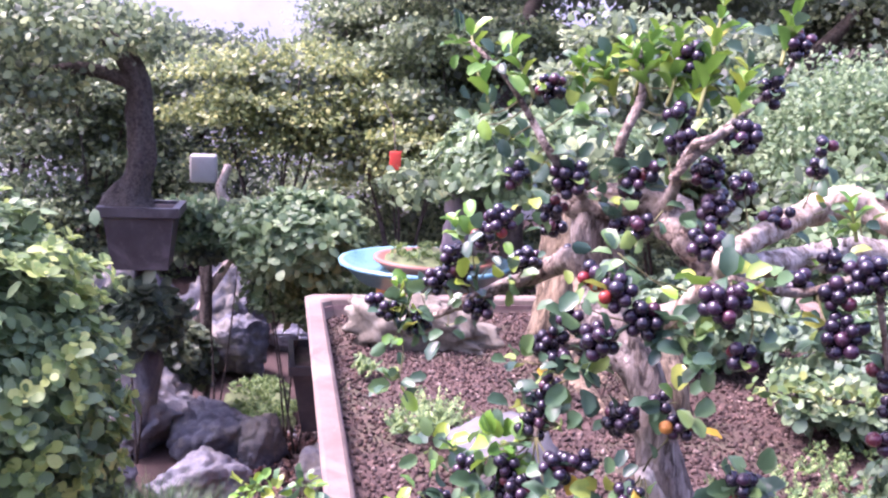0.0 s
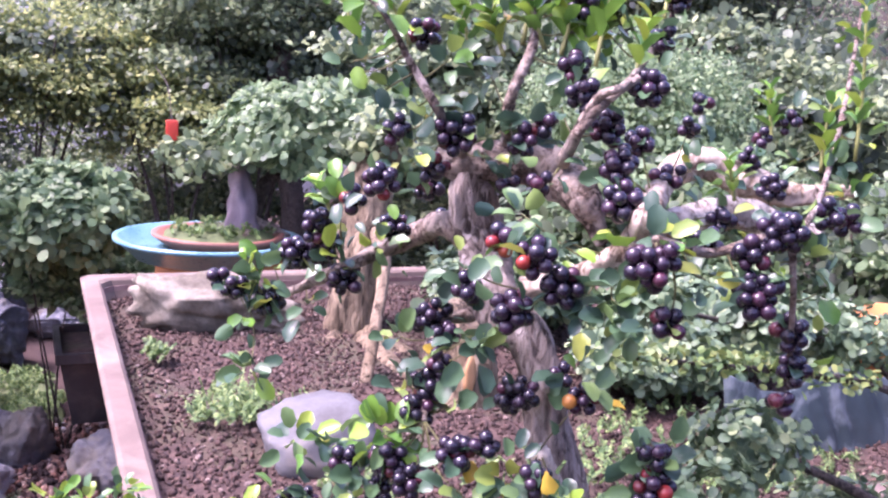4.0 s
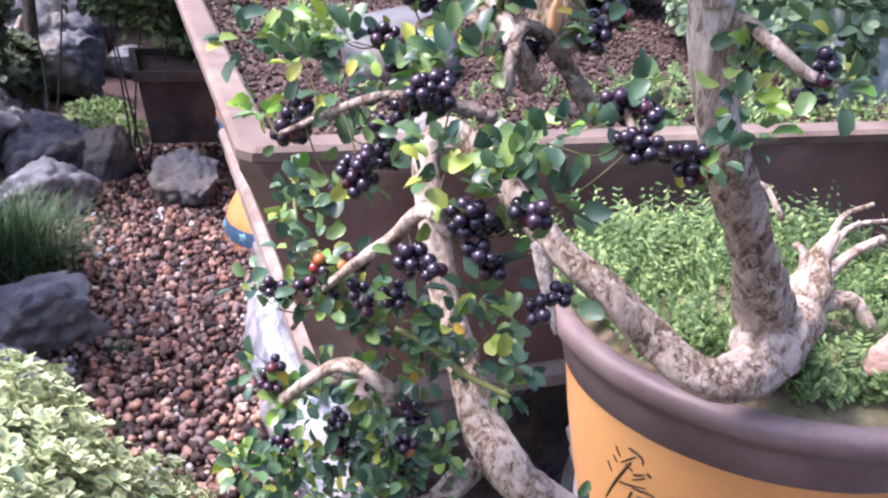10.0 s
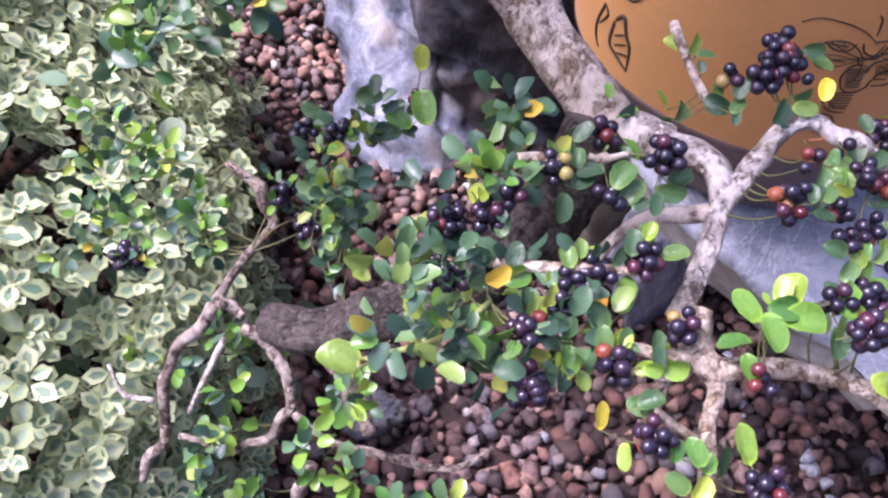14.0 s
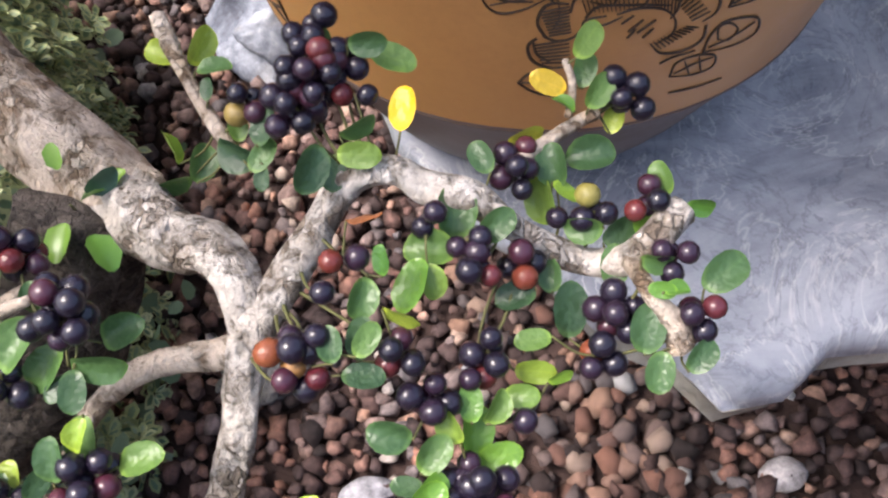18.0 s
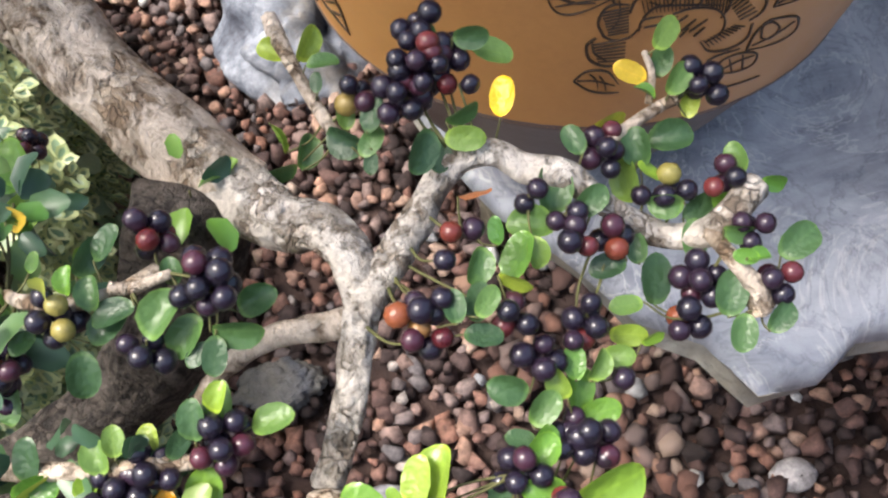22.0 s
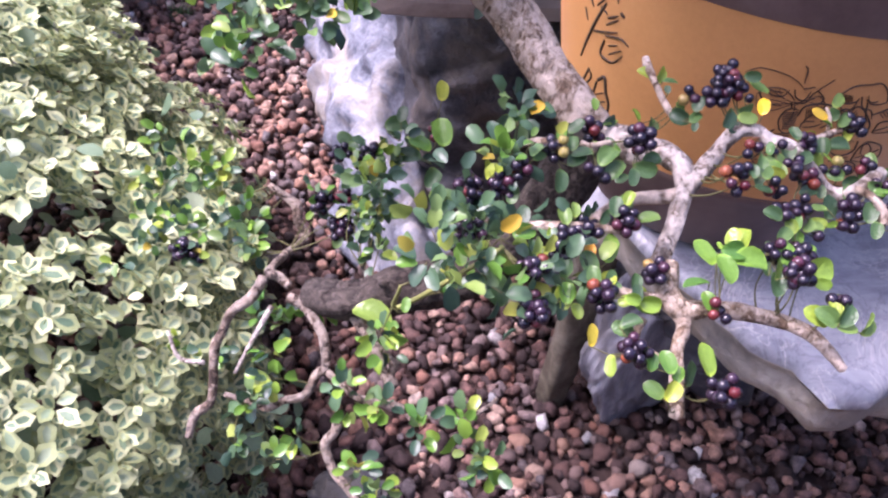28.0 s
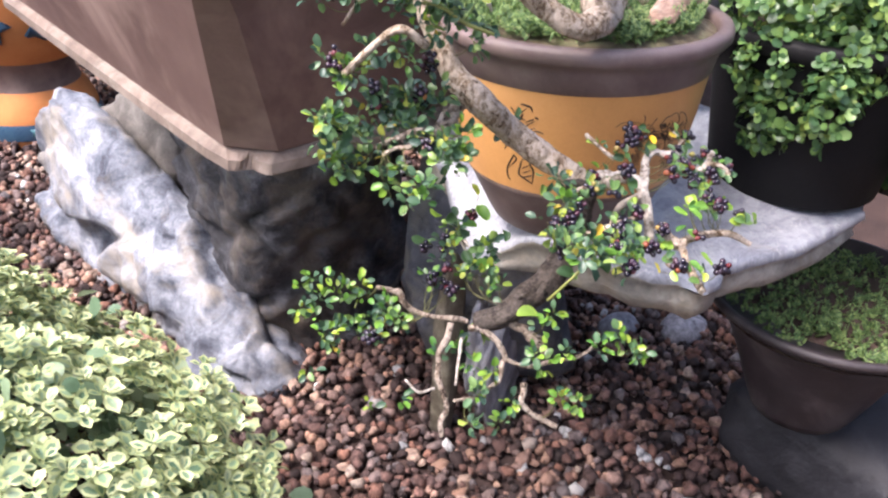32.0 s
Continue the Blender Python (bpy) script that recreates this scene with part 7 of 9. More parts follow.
leaf_tufts([(-0.366, -0.05, 0.89, 6, 0.1), (-0.348, -0.09, 0.897, 6, 0.1), (-0.238, -0.104, 0.877, 4, 0.6), (-0.197, -0.179, 0.839, 4, 0.8), (-0.255, -0.206, 0.837, 6, 0.7), (-0.242, -0.18, 0.848, 5, 0.6), (-0.277, -0.072, 0.763, 7, 0.1), (-0.29, -0.09, 0.756, 7, 0.1), (-0.314, -0.116, 0.769, 7, 0.1), (-0.315, -0.161, 0.789, 7, 0.1), (-0.312, -0.168, 0.768, 7, 0.2), (-0.317, -0.133, 0.747, 6, 0.1), (-0.431, -0.042, 0.744, 7, 0.3), (-0.417, -0.038, 0.717, 7, 0.3), (-0.405, -0.065, 0.72, 7, 0.4), (-0.434, -0.05, 0.701, 7, 0.4), (-0.381, -0.098, 0.71, 7, 0.3), (-0.402, -0.095, 0.708, 6, 0.3), (-0.44, -0.075, 0.695, 7, 0.3)], 1)
leaf_tufts([(-0.392, -0.079, 0.726, 6, 0.3), (-0.376, -0.113, 0.705, 6, 0.2)], 1)
leaf_tufts([(-0.421, -0.058, 0.743, 5, 0.6), (-0.412, -0.055, 0.723, 5, 0.5), (-0.394, -0.069, 0.721, 5, 0.6), (-0.422, -0.098, 0.709, 6, 0.7), (-0.443, -0.076, 0.701, 6, 0.5), (-0.379, -0.094, 0.718, 6, 0.4), (-0.41, -0.104, 0.71, 5, 0.6), (-0.378, -0.115, 0.709, 5, 0.2), (-0.426, -0.082, 0.706, 5, 0.2), (-0.319, -0.142, 0.758, 7, 0.2), (-0.314, -0.152, 0.756, 7, 0.2), (-0.307, -0.159, 0.771, 6, 0.1), (-0.311, -0.167, 0.743, 6, 0.1), (-0.289, -0.087, 0.75, 7, 0.1), (-0.269, -0.082, 0.752, 7, 0.1), (-0.312, -0.156, 0.791, 5, 0.1), (-0.246, -0.18, 0.85, 8, 0.6), (-0.253, -0.205, 0.841, 6, 0.6), (-0.235, -0.209, 0.849, 5, 0.4)], 1)
leaf_tufts([(-0.269, -0.226, 0.816, 5, 0), (-0.28, -0.214, 0.814, 6, 0.1), (-0.276, -0.2, 0.822, 4, 0.2), (-0.279, -0.233, 0.818, 5, 0.1), (-0.264, -0.245, 0.818, 8, 0.4), (-0.281, -0.26, 0.823, 8, 0.3), (-0.272, -0.249, 0.82, 5, 0.5), (-0.252, -0.234, 0.816, 5, 0.2), (-0.305, -0.268, 0.824, 8, 0.6), (-0.294, -0.269, 0.817, 7, 0.6), (-0.278, -0.27, 0.818, 8, 0.3), (-0.27, -0.277, 0.812, 8, 0.1), (-0.24, -0.269, 0.813, 7, 0.2), (-0.239, -0.275, 0.808, 6, 0.6), (-0.224, -0.268, 0.813, 7, 0.1), (-0.247, -0.26, 0.816, 5, 0.1), (-0.224, -0.245, 0.825, 5, 0.2), (-0.401, -0.146, 0.644, 6, 0.6), (-0.361, -0.186, 0.707, 5, 0.7)], 1)
leaf_tufts([(-0.37, -0.207, 0.706, 5, 0.5), (-0.319, -0.255, 0.767, 7, 0.5), (-0.336, -0.254, 0.728, 6, 0.4), (-0.383, -0.23, 0.691, 6, 0.5)], 1)
leaf_tufts([(-0.422, -0.058, 0.911, 8, 0.6), (-0.409, -0.026, 0.877, 9, 0.3), (-0.392, -0.038, 0.888, 9, 0.2), (-0.405, -0.04, 0.866, 9, 0.2), (-0.384, -0.05, 0.885, 9, 0.2), (-0.416, -0.049, 0.854, 8, 0.4), (-0.399, -0.061, 0.854, 9, 0.1), (-0.382, -0.069, 0.864, 9, 0.1), (-0.366, -0.071, 0.883, 9, 0.1), (-0.355, -0.084, 0.9, 9, 0.1), (-0.352, -0.097, 0.893, 9, 0.1), (-0.377, -0.102, 0.87, 8, 0.4), (-0.384, -0.099, 0.853, 6, 0.8), (-0.379, -0.139, 0.865, 7, 0.5), (-0.385, -0.147, 0.858, 6, 0.8), (-0.348, -0.127, 0.89, 7, 0.3), (-0.324, -0.125, 0.892, 6, 0.8), (-0.348, -0.137, 0.887, 7, 0.3), (-0.336, -0.135, 0.881, 6, 0.1)], 1)
leaf_tufts([(-0.35, -0.143, 0.875, 5, 0.1), (-0.354, -0.058, 0.913, 9, 0.1), (-0.336, -0.084, 0.906, 9, 0.1), (-0.345, -0.075, 0.926, 8, 0.1), (-0.313, -0.088, 0.913, 7, 0.1), (-0.435, -0.03, 0.727, 7, 0.2), (-0.421, -0.041, 0.71, 8, 0.3), (-0.403, -0.059, 0.729, 8, 0.6), (-0.43, -0.073, 0.697, 8, 0.5), (-0.443, -0.038, 0.707, 7, 0.5), (-0.417, -0.091, 0.707, 7, 0.4), (-0.396, -0.093, 0.708, 6, 0.3), (-0.373, -0.091, 0.711, 7, 0.4), (-0.379, -0.108, 0.704, 7, 0.1), (-0.439, -0.089, 0.69, 7, 0.3), (-0.464, -0.08, 0.667, 5, 0.7), (-0.394, -0.073, 0.736, 7, 0.3), (-0.284, -0.093, 0.772, 8, 0.1), (-0.3, -0.089, 0.762, 7, 0.1)], 1)
leaf_tufts([(-0.31, -0.157, 0.784, 8, 0.1), (-0.31, -0.168, 0.777, 7, 0.1), (-0.313, -0.1, 0.746, 6, 0.2), (-0.308, -0.178, 0.754, 5, 0.2), (-0.335, -0.107, 0.74, 6, 0.4), (-0.316, -0.145, 0.757, 5, 0.1), (-0.374, -0.166, 0.695, 6, 0.7), (-0.362, -0.178, 0.713, 6, 0.7), (-0.342, -0.19, 0.722, 6, 0.6), (-0.313, -0.241, 0.741, 6, 0.5), (-0.369, -0.235, 0.715, 5, 0.4), (-0.381, -0.227, 0.693, 5, 0.5), (-0.328, -0.253, 0.714, 7, 0.4), (-0.317, -0.274, 0.733, 6, 0.6), (-0.305, -0.298, 0.747, 6, 0.5), (-0.286, -0.305, 0.756, 6, 0.4), (-0.282, -0.315, 0.745, 7, 0.5), (-0.274, -0.321, 0.743, 6, 0.5), (-0.357, -0.249, 0.684, 6, 0.4)], 1)
leaf_tufts([(-0.328, -0.281, 0.692, 8, 0.4), (-0.319, -0.295, 0.693, 8, 0.3), (-0.423, -0.129, 0.632, 7, 0.5), (-0.368, -0.248, 0.662, 7, 0.5), (-0.39, -0.232, 0.66, 6, 0.3), (-0.24, -0.175, 0.847, 6, 0.4), (-0.259, -0.206, 0.836, 6, 0.7), (-0.297, -0.23, 0.821, 8, 0.1), (-0.298, -0.245, 0.823, 7, 0.2), (-0.276, -0.229, 0.819, 5, 0.2)], 1)
fresh_shoots([(-0.339, -0.087, 1.473, -0.348, -0.068, 1.512, 6), (-0.316, -0.078, 1.482, -0.328, -0.071, 1.506, 5), (-0.275, -0.109, 1.485, -0.264, -0.105, 1.516, 7), (-0.271, -0.121, 1.483, -0.283, -0.117, 1.508, 6), (-0.26, -0.132, 1.479, -0.247, -0.126, 1.504, 6), (-0.256, -0.139, 1.477, -0.243, -0.128, 1.528, 7), (-0.266, -0.127, 1.481, -0.26, -0.122, 1.515, 7), (-0.281, -0.104, 1.479, -0.289, -0.1, 1.501, 5), (-0.248, -0.156, 1.473, -0.243, -0.157, 1.497, 5)])
fresh_shoots([(-0.293, -0.094, 1.478, -0.296, -0.086, 1.501, 5), (-0.091, -0.136, 1.441, -0.092, -0.13, 1.518, 8), (-0.07, -0.057, 1.446, -0.07, -0.051, 1.476, 5), (-0.161, -0.129, 1.419, -0.166, -0.127, 1.439, 4), (-0.106, -0.129, 1.434, -0.103, -0.127, 1.469, 6), (-0.345, -0.063, 1.403, -0.351, -0.062, 1.416, 4), (-0.201, -0.111, 1.503, -0.191, -0.103, 1.534, 5), (-0.366, -0.022, 1.354, -0.375, -0.021, 1.372, 4)])
finish_tree()


# ---- foliage makers ----
def cloud(center, radii, clumps, per, size, seed, spread_=.16, low=-.5, shell=.75, up=.6, flat=1.0, rosette=False):
    """Leaf frames for a crown: clumps over an ellipsoid's shell, each a loose bunch of leaves."""
    rng = np.random.RandomState(seed)
    c, r = np.array(center), np.array(radii)
    d = unit(rng.normal(size=(clumps * 3, 3)))
    d = d[d[:, 2] > low][:clumps]
    base = d * rng.uniform(shell, 1.04, (len(d), 1)) * (1 + .16 * np.array([noise.noise(Vector(q * 2.4 + seed)) for q in d])[:, None])
    pos = (base[:, None] + rng.normal(size=(len(d), per, 3)) * (spread_, spread_, spread_ * flat)).reshape(-1, 3) * r + c
    out = np.repeat(d, per, 0)
    if rosette:
        o = unit(d + np.array((0, 0, up)) + rng.normal(size=d.shape) * .3)
        t1 = unit(np.cross(o, rng.normal(size=d.shape)))
        t2 = np.cross(o, t1)
        a = (np.arange(per) * 2.4)[None] + rng.uniform(0, 6, (len(d), 1))
        lift = np.linspace(.1, 1.1, per)[None] + rng.uniform(-.15, .15, a.shape)
        along = unit(np.cos(a)[..., None] * t1[:, None] + np.sin(a)[..., None] * t2[:, None] + lift[..., None] * o[:, None]).reshape(-1, 3)
        o = np.repeat(o, per, 0)
        pos = np.repeat(base * r + c, per, 0) + along * size * .12 + rng.normal(size=along.shape) * size * .12
        return frames_to(pos, along, o - along * .3 + rng.normal(size=along.shape) * .15, size * (1.15 - .5 * lift.reshape(-1)) * rng.uniform(.75, 1.2, len(pos)), rng)
    along = unit(out * .6 + rng.normal(size=out.shape) * .8)
    normal = unit(out + np.array((0, 0, up)) + rng.normal(size=out.shape) * .55)
    return frames_to(pos, along, normal, size * rng.uniform(.6, 1.25, len(pos)), rng)


def foliage(name, mats, material, parent, label=""):
    ob = part(name, spread(name, LEAF_ROUND_V, LEAF_ROUND_T, mats) if len(mats) < 4000 else spread(name, LEAF_QUAD_V, LEAF_TRI_F, mats), material, parent, label, smooth=False)
    return ob


def pads(center, radii, count, r, size, seed, per=36):
    """Leaf frames of a layered crown: flat pads of foliage with dark gaps between them."""
    rng = np.random.RandomState(seed)
    out = []
    for k in range(count):
        d = unit(rng.normal(size=3)) * rng.uniform(.35, 1.0)
        c = np.array(center) + d * radii
        q = r * rng.uniform(.7, 1.3)
        out.append(cloud(c, (q, q * .9, q * .34), per, 11, size, seed + 7 * k, .2, -.2, .35, 1.1))
    return np.concatenate(out)


def bush(name, center, radii, clumps, per, size, material, seed, label, category="shrub", stems=5, group="", foot=None, layered=0, **kw):
    """A shrub: forked stems from its foot and a crown of clumped leaves."""
    z0 = 0.0 if foot is None else foot
    t = thing(name, (center[0], center[1], z0), label, category, group)
    rng = np.random.RandomState(seed + 500)
    c = np.array(center) - (center[0], center[1], z0)
    for k in range(stems):
        a = 2 * math.pi * k / stems + rng.uniform(0, 1)
        end = c + np.array((math.cos(a) * radii[0] * .6, math.sin(a) * radii[1] * .6, radii[2] * rng.uniform(.1, .6)))
        mid = end * (.4, .4, .5) + rng.normal(size=3) * .02
        w = max(.005, .018 * radii[0])
        part("stem", tube_bm([(0, 0, -.005, w), (*mid, w * .7), (*end, w * .35)], sides=7, per=5), BARK_DARK, t)
    foliage("crown", pads(c, radii, layered, kw["pad"], size, seed) if layered else cloud(c, radii, clumps, per, size, seed, **{"low": -.95, **kw}), material, t)
    # Layered crowns: darker inner leaves paint the shade between the pads.
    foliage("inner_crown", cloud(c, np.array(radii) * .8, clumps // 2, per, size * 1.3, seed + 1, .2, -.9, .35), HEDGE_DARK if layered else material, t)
    return t


# ---- variegated shrub beside the path ----
def variegated_shrub():
    t = thing("variegated_shrub", (-.84, .38, 0), "mound of cream-edged variegated leaves beside the gravel", "shrub")
    rng = np.random.RandomState(5)
    for k in range(6):
        a = k * 1.05
        part("stem", tube_bm([(0, 0, 0, .012), (.1 * math.cos(a), .14 * math.sin(a), .2, .008), (.26 * math.cos(a), .4 * math.sin(a), .34, .004)], sides=7), BARK_DARK, t)
    m = cloud((0, 0, .1), (.49, .73, .5), 5000, 8, .0222, 6, .04, -.2, .9, .7, 1.0, True)
    inner = [(0, .1, .0), (-.12, .32, .03), (-.15, .6, .03), (0, .78, -.02), (.15, .6, .03), (.12, .32, .03), (0, .5, -.01)]
    outer = [(0, 0, 0), (-.27, .28, .06), (-.34, .66, .07), (0, 1, -.05), (.34, .66, .07), (.27, .28, .06)]
    tv = inner + outer
    ring_f = [(i, (i + 1) % 6, 7 + (i + 1) % 6, 7 + i) for i in range(6)]
    core_f = [(6, (i + 1) % 6, i) for i in range(6)]
    part("leaf_centre", spread("leaf_centre", inner, core_f, m), VARIE, t, smooth=False)["kind"] = "stuff"
    part("leaf_margin", spread("leaf_margin", tv, ring_f, m), CREAM, t, "cream leaf margins", smooth=False)["kind"] = "stuff"
    dark = cloud((0, 0, .08), (.45, .68, .43), 460, 8, .03, 8, .08, -.3, .8)
    foliage("inner_foliage", dark, VARIE, t)["kind"] = "stuff"


variegated_shrub()


# ---- boulders, grass and moss along the path ----
def boulder(x, y, z, sx, sy, sz, seed, label="dark grey jagged garden boulder", turn=0.0, mat_=None):
    return tagged(part("boulder", rock((x, y, z), (sx * 1.25, sy * 1.25, sz * 1.25), seed, 5, .24, 12, .6, turn, .085), mat_ or BOULDER), label, "rock", "boulders along the path")


PALE_STONE = surface("pale_grey_stone", [(.3, (.07, .075, .09)), (.5, (.15, .155, .175)), (.75, (.29, .295, .305))], 14, 60, .85, 1.0, .02, stain=(.17, .145, .105), stain_scale=4)
for x, y, z, sx, sy, sz, k, mat_, lab in (
        (-.72, 2.62, .07, .15, .12, .1, 41, PALE_STONE, "flat pale grey boulder by the path"), (-.96, 3.2, .12, .18, .17, .17, 42, PALE_STONE, "jagged blue-grey boulder by the path"),
        (-.67, 3.05, .09, .17, .13, .15, 43, BOULDER, "dark angular boulder by the path"), (-.48, 2.96, .07, .1, .1, .14, 55, BOULDER, "dark pointed boulder beside the path"),
        (-.93, 4.02, .16, .2, .2, .2, 45, PALE_STONE, "large pale boulder with a rusty top"), (-.62, 4.1, .14, .17, .16, .17, 46, BOULDER, "dark grey jagged garden boulder"),
        (-.78, 4.7, .2, .24, .2, .25, 47, BOULDER, "grey upright boulder by the moss"), (-.36, 4.6, .06, .13, .12, .08, 48, PALE_STONE, "low pale stone by the moss"),
        (-.74, 1.72, .08, .17, .17, .13, 49, PALE_STONE, "blue-grey boulder half under the grass"), (-.76, 1.4, .05, .15, .14, .1, 50, PALE_STONE, "blue-grey boulder beside the shrub"),
        (-1.13, 2.66, .1, .2, .16, .12, 51, PALE_STONE, "pale flat boulder beside the path"), (-1.28, 3.3, .15, .2, .2, .24, 52, BOULDER, "dark grey jagged garden boulder"),
        (-1.2, 4.4, .2, .25, .2, .3, 44, BOULDER, "dark grey jagged garden boulder"), (-.21, 2.68, .07, .12, .12, .12, 53, BOULDER, "squarish grey stone under the black pot"),
        (-1.02, 2.15, .08, .14, .18, .14, 56, BOULDER, "dark boulder behind the grass")):
    boulder(x, y, z, sx, sy, sz, k, lab, mat_=mat_)
boulder(-.245, .15, .03, .048, .03, .034, 54, "small blue-grey stone block on the gravel")

moss = tagged(part("moss_patch", rock((-.52, 3.6, -.05), (.25, .4, .1), 61, 5, .6, 3, .9, 0.0, .09), MOSS), "bright green moss patch among the boulders", "moss")


def grass_tuft(x, y, r, h, n, seed, label):
    rng = np.random.RandomState(seed)
    vs, fs = [], []
    for k in range(n):
        a, lean = rng.uniform(0, 2 * math.pi), rng.uniform(.15, 1.0)
        b = np.array((rng.normal() * r * .25, rng.normal() * r * .25, 0))
        d = np.array((math.cos(a), math.sin(a), 0))
        side = np.array((-d[1], d[0], 0)) * rng.uniform(.002, .0035)
        hh = h * rng.uniform(.7, 1.1)
        for j, u in enumerate((0, .35, .7, 1)):
            p = b + d * r * lean * u ** 1.7 + np.array((0, 0, hh * (u - .45 * lean * u * u)))
            vs += [p - side * (1 - u * .9), p + side * (1 - u * .9)]
        o = k * 8
        fs += [(o, o + 1, o + 3, o + 2), (o + 2, o + 3, o + 5, o + 4), (o + 4, o + 5, o + 7, o + 6)]
    t = thing("grass_tuft", (x, y, 0), label, "grass")
    part("blade_mass", mesh_from("blades", vs, fs), GRASS, t)["kind"] = "stuff"


grass_tuft(-.79, 2.12, .27, .3, 1500, 71, "dark green clump of fine ornamental grass")
grass_tuft(-.5, 1.62, .05, .05, 60, 72, "small weedy grass tuft in the gravel")

# ---- black plastic pot on its stone ----
black_pot = thing("black_pot", (-.19, 3.0, .17), "square black plastic pot with soil on a stone", "pot")


def square_pot(t, low, high, h, lip, mat_):
    """A tapered square pot: walls, a rolled rim and soil, as parts of t."""
    sq = lambda r, z: [(-r, -r, z), (r, -r, z), (r, r, z), (-r, r, z)]
    part("body", loft([sq(low, 0), sq(high, h), sq(high - .012, h), sq(high - .02, h - .06)], False, True), mat_, t, smooth=False)
    part("rim", loft([sq(high - .002, h - .002), sq(high + .015, h), sq(high + .015, h + lip), sq(high - .008, h + lip), sq(high - .012, h - .01)]), mat_, t, smooth=False)
    part("soil", box(-high + .014, -high + .014, h - .05, high - .014, high - .014, h + lip - .025, 0), SOIL, t)


square_pot(black_pot, .15, .19, .245, .035, BLACK_PLASTIC)


# ---- what grows and lies in the large planter ----
buff = tagged(part("buff_rock", rock((-.185, 1.13, 1.05), (.215, .095, .1), 81, 5, .5, 14, .5, -.25, .12), BUFF_ROCK), "long buff weathered rock lying on planter soil", "rock")
BUFF_GREY = surface("buff_grey_stone", [(.3, (.045, .042, .04)), (.5, (.085, .085, .085)), (.75, (.15, .155, .165))], 12, 160, .8, .6, .003, stain=(.16, .135, .1), stain_scale=9)
tagged(part("round_grey_stone", rock((-.15, .59, 1.0), (.1, .065, .075), 82, 4, .3, 9, .65, -.2, .04), BUFF_GREY), "smooth pale grey stone lying on planter soil", "rock")
tagged(part("round_grey_stone", rock((-.2, .3, .985), (.03, .025, .025), 84, 3, .2, 5, .8), PALE_STONE), "small pale stone at the planter's front rim", "rock")


def fern_patch(name, cx, cy, cz, r, n, seed, label, lean=True, size=.012, hgt=.05, parent=None):
    """Low ferny weeds: short stalks set with paired leaflets."""
    rng = np.random.RandomState(seed)
    pos, along, nrm, ln = [], [], [], []
    for _ in range(n):
        a, q = rng.uniform(0, 2 * math.pi), math.sqrt(rng.rand())
        b = np.array((cx + r[0] * q * math.cos(a), cy + r[1] * q * math.sin(a), cz))
        if lean:
            b[2] = tilt(cz, b[1])
        d = unit(np.array((rng.normal() * .6, rng.normal() * .6, .8)))
        side = unit(np.cross(d, rng.normal(size=3)))
        h = hgt * rng.uniform(.5, 1.2)
        for u in np.linspace(.25, 1, 8):
            for s in (-1, 1):
                pos.append(b + d * h * u)
                along.append(side * s + d * .5)
                nrm.append(np.array((0, -.3, 1)) + rng.normal(size=3) * .4)
                ln.append(size * (1.25 - .6 * u) * rng.uniform(.7, 1.2))
    m = frames_to(np.array(pos), np.array(along), np.array(nrm), ln, rng)
    if parent is None:
        parent = thing(name, (0, 0, 0), label, "fern")
    part("frond_mass", spread("fronds", [(x * .55, y, z_) for x, y, z_ in LEAF_QUAD_V], LEAF_TRI_F, m), FERN, parent, smooth=False)["kind"] = "stuff"


fern_patch("fern_clump", -.22, .72, .975, (.05, .05), 70, 91, "bright ferny weeds growing in planter soil", size=.011)
fern_patch("fern_clump", -.29, .98, .97, (.02, .02), 14, 92, "small weed seedling in planter soil", size=.014, hgt=.03)
fern_patch("fern_clump", .16, .4, .975, (.16, .13), 170, 93, "low green weeds in the planter's front corner", size=.009, hgt=.022)
fern_patch("fern_clump", -.12, .42, .972, (.12, .1), 40, 94, "sparse green weeds near the planter's rim", size=.009, hgt=.02)
for k, (x, y) in enumerate(((-.6, 3.4), (-.46, 3.45), (-.52, 3.75))):
    fern_patch("weed_patch", x, y, .045, (.13, .14), 110, 870 + k, "short bright weeds on the moss patch", False, .02, .035)
fern_patch("moss_weeds", 0, .02, .262, (.158, .155), 1400, 95, "", False, .008, .026, pot)
fern_patch("moss_weeds", -.06, .09, .262, (.08, .06), 200, 96, "", False, .009, .045, pot)
fern_patch("moss_weeds", .1, .05, .262, (.05, .08), 140, 97, "", False, .009, .04, pot)
fern_patch("moss_weeds", .0, -.085, .258, (.09, .05), 420, 98, "", False, .005, .016, pot)
fern_patch("tall_weeds", -.04, .1, .262, (.11, .05), 150, 88, "", False, .01, .058, pot)
fern_patch("tall_weeds", .1, .06, .262, (.06, .08), 90, 89, "", False, .01, .06, pot)
bark_piece = tagged(part("bark_piece", rock((.035, -.09, .952), (.07, .03, .022), 171, 4, .6, 22, .5, .15, .02), surface("rotting_wood", [(.34, (.06, .035, .025)), (.48, (.3, .19, .14)), (.62, (.52, .38, .3))], 45, 220, .85, 1.0, .004, stretch=(.35, 1, 1))), "pinkish tan piece of rotting wood on pot soil", "wood")
tagged(part("bark_piece", rock((.105, -.075, .948), (.042, .024, .018), 172, 4, .6, 22, .5, -.5, .02), bark_piece.data.materials[0]), "small tan piece of rotting wood on pot soil", "wood")

planter_tree = thing("planter_tree", (.06, 1.1, .99), "stout tan-barked tree with flared base in the planter", "tree")
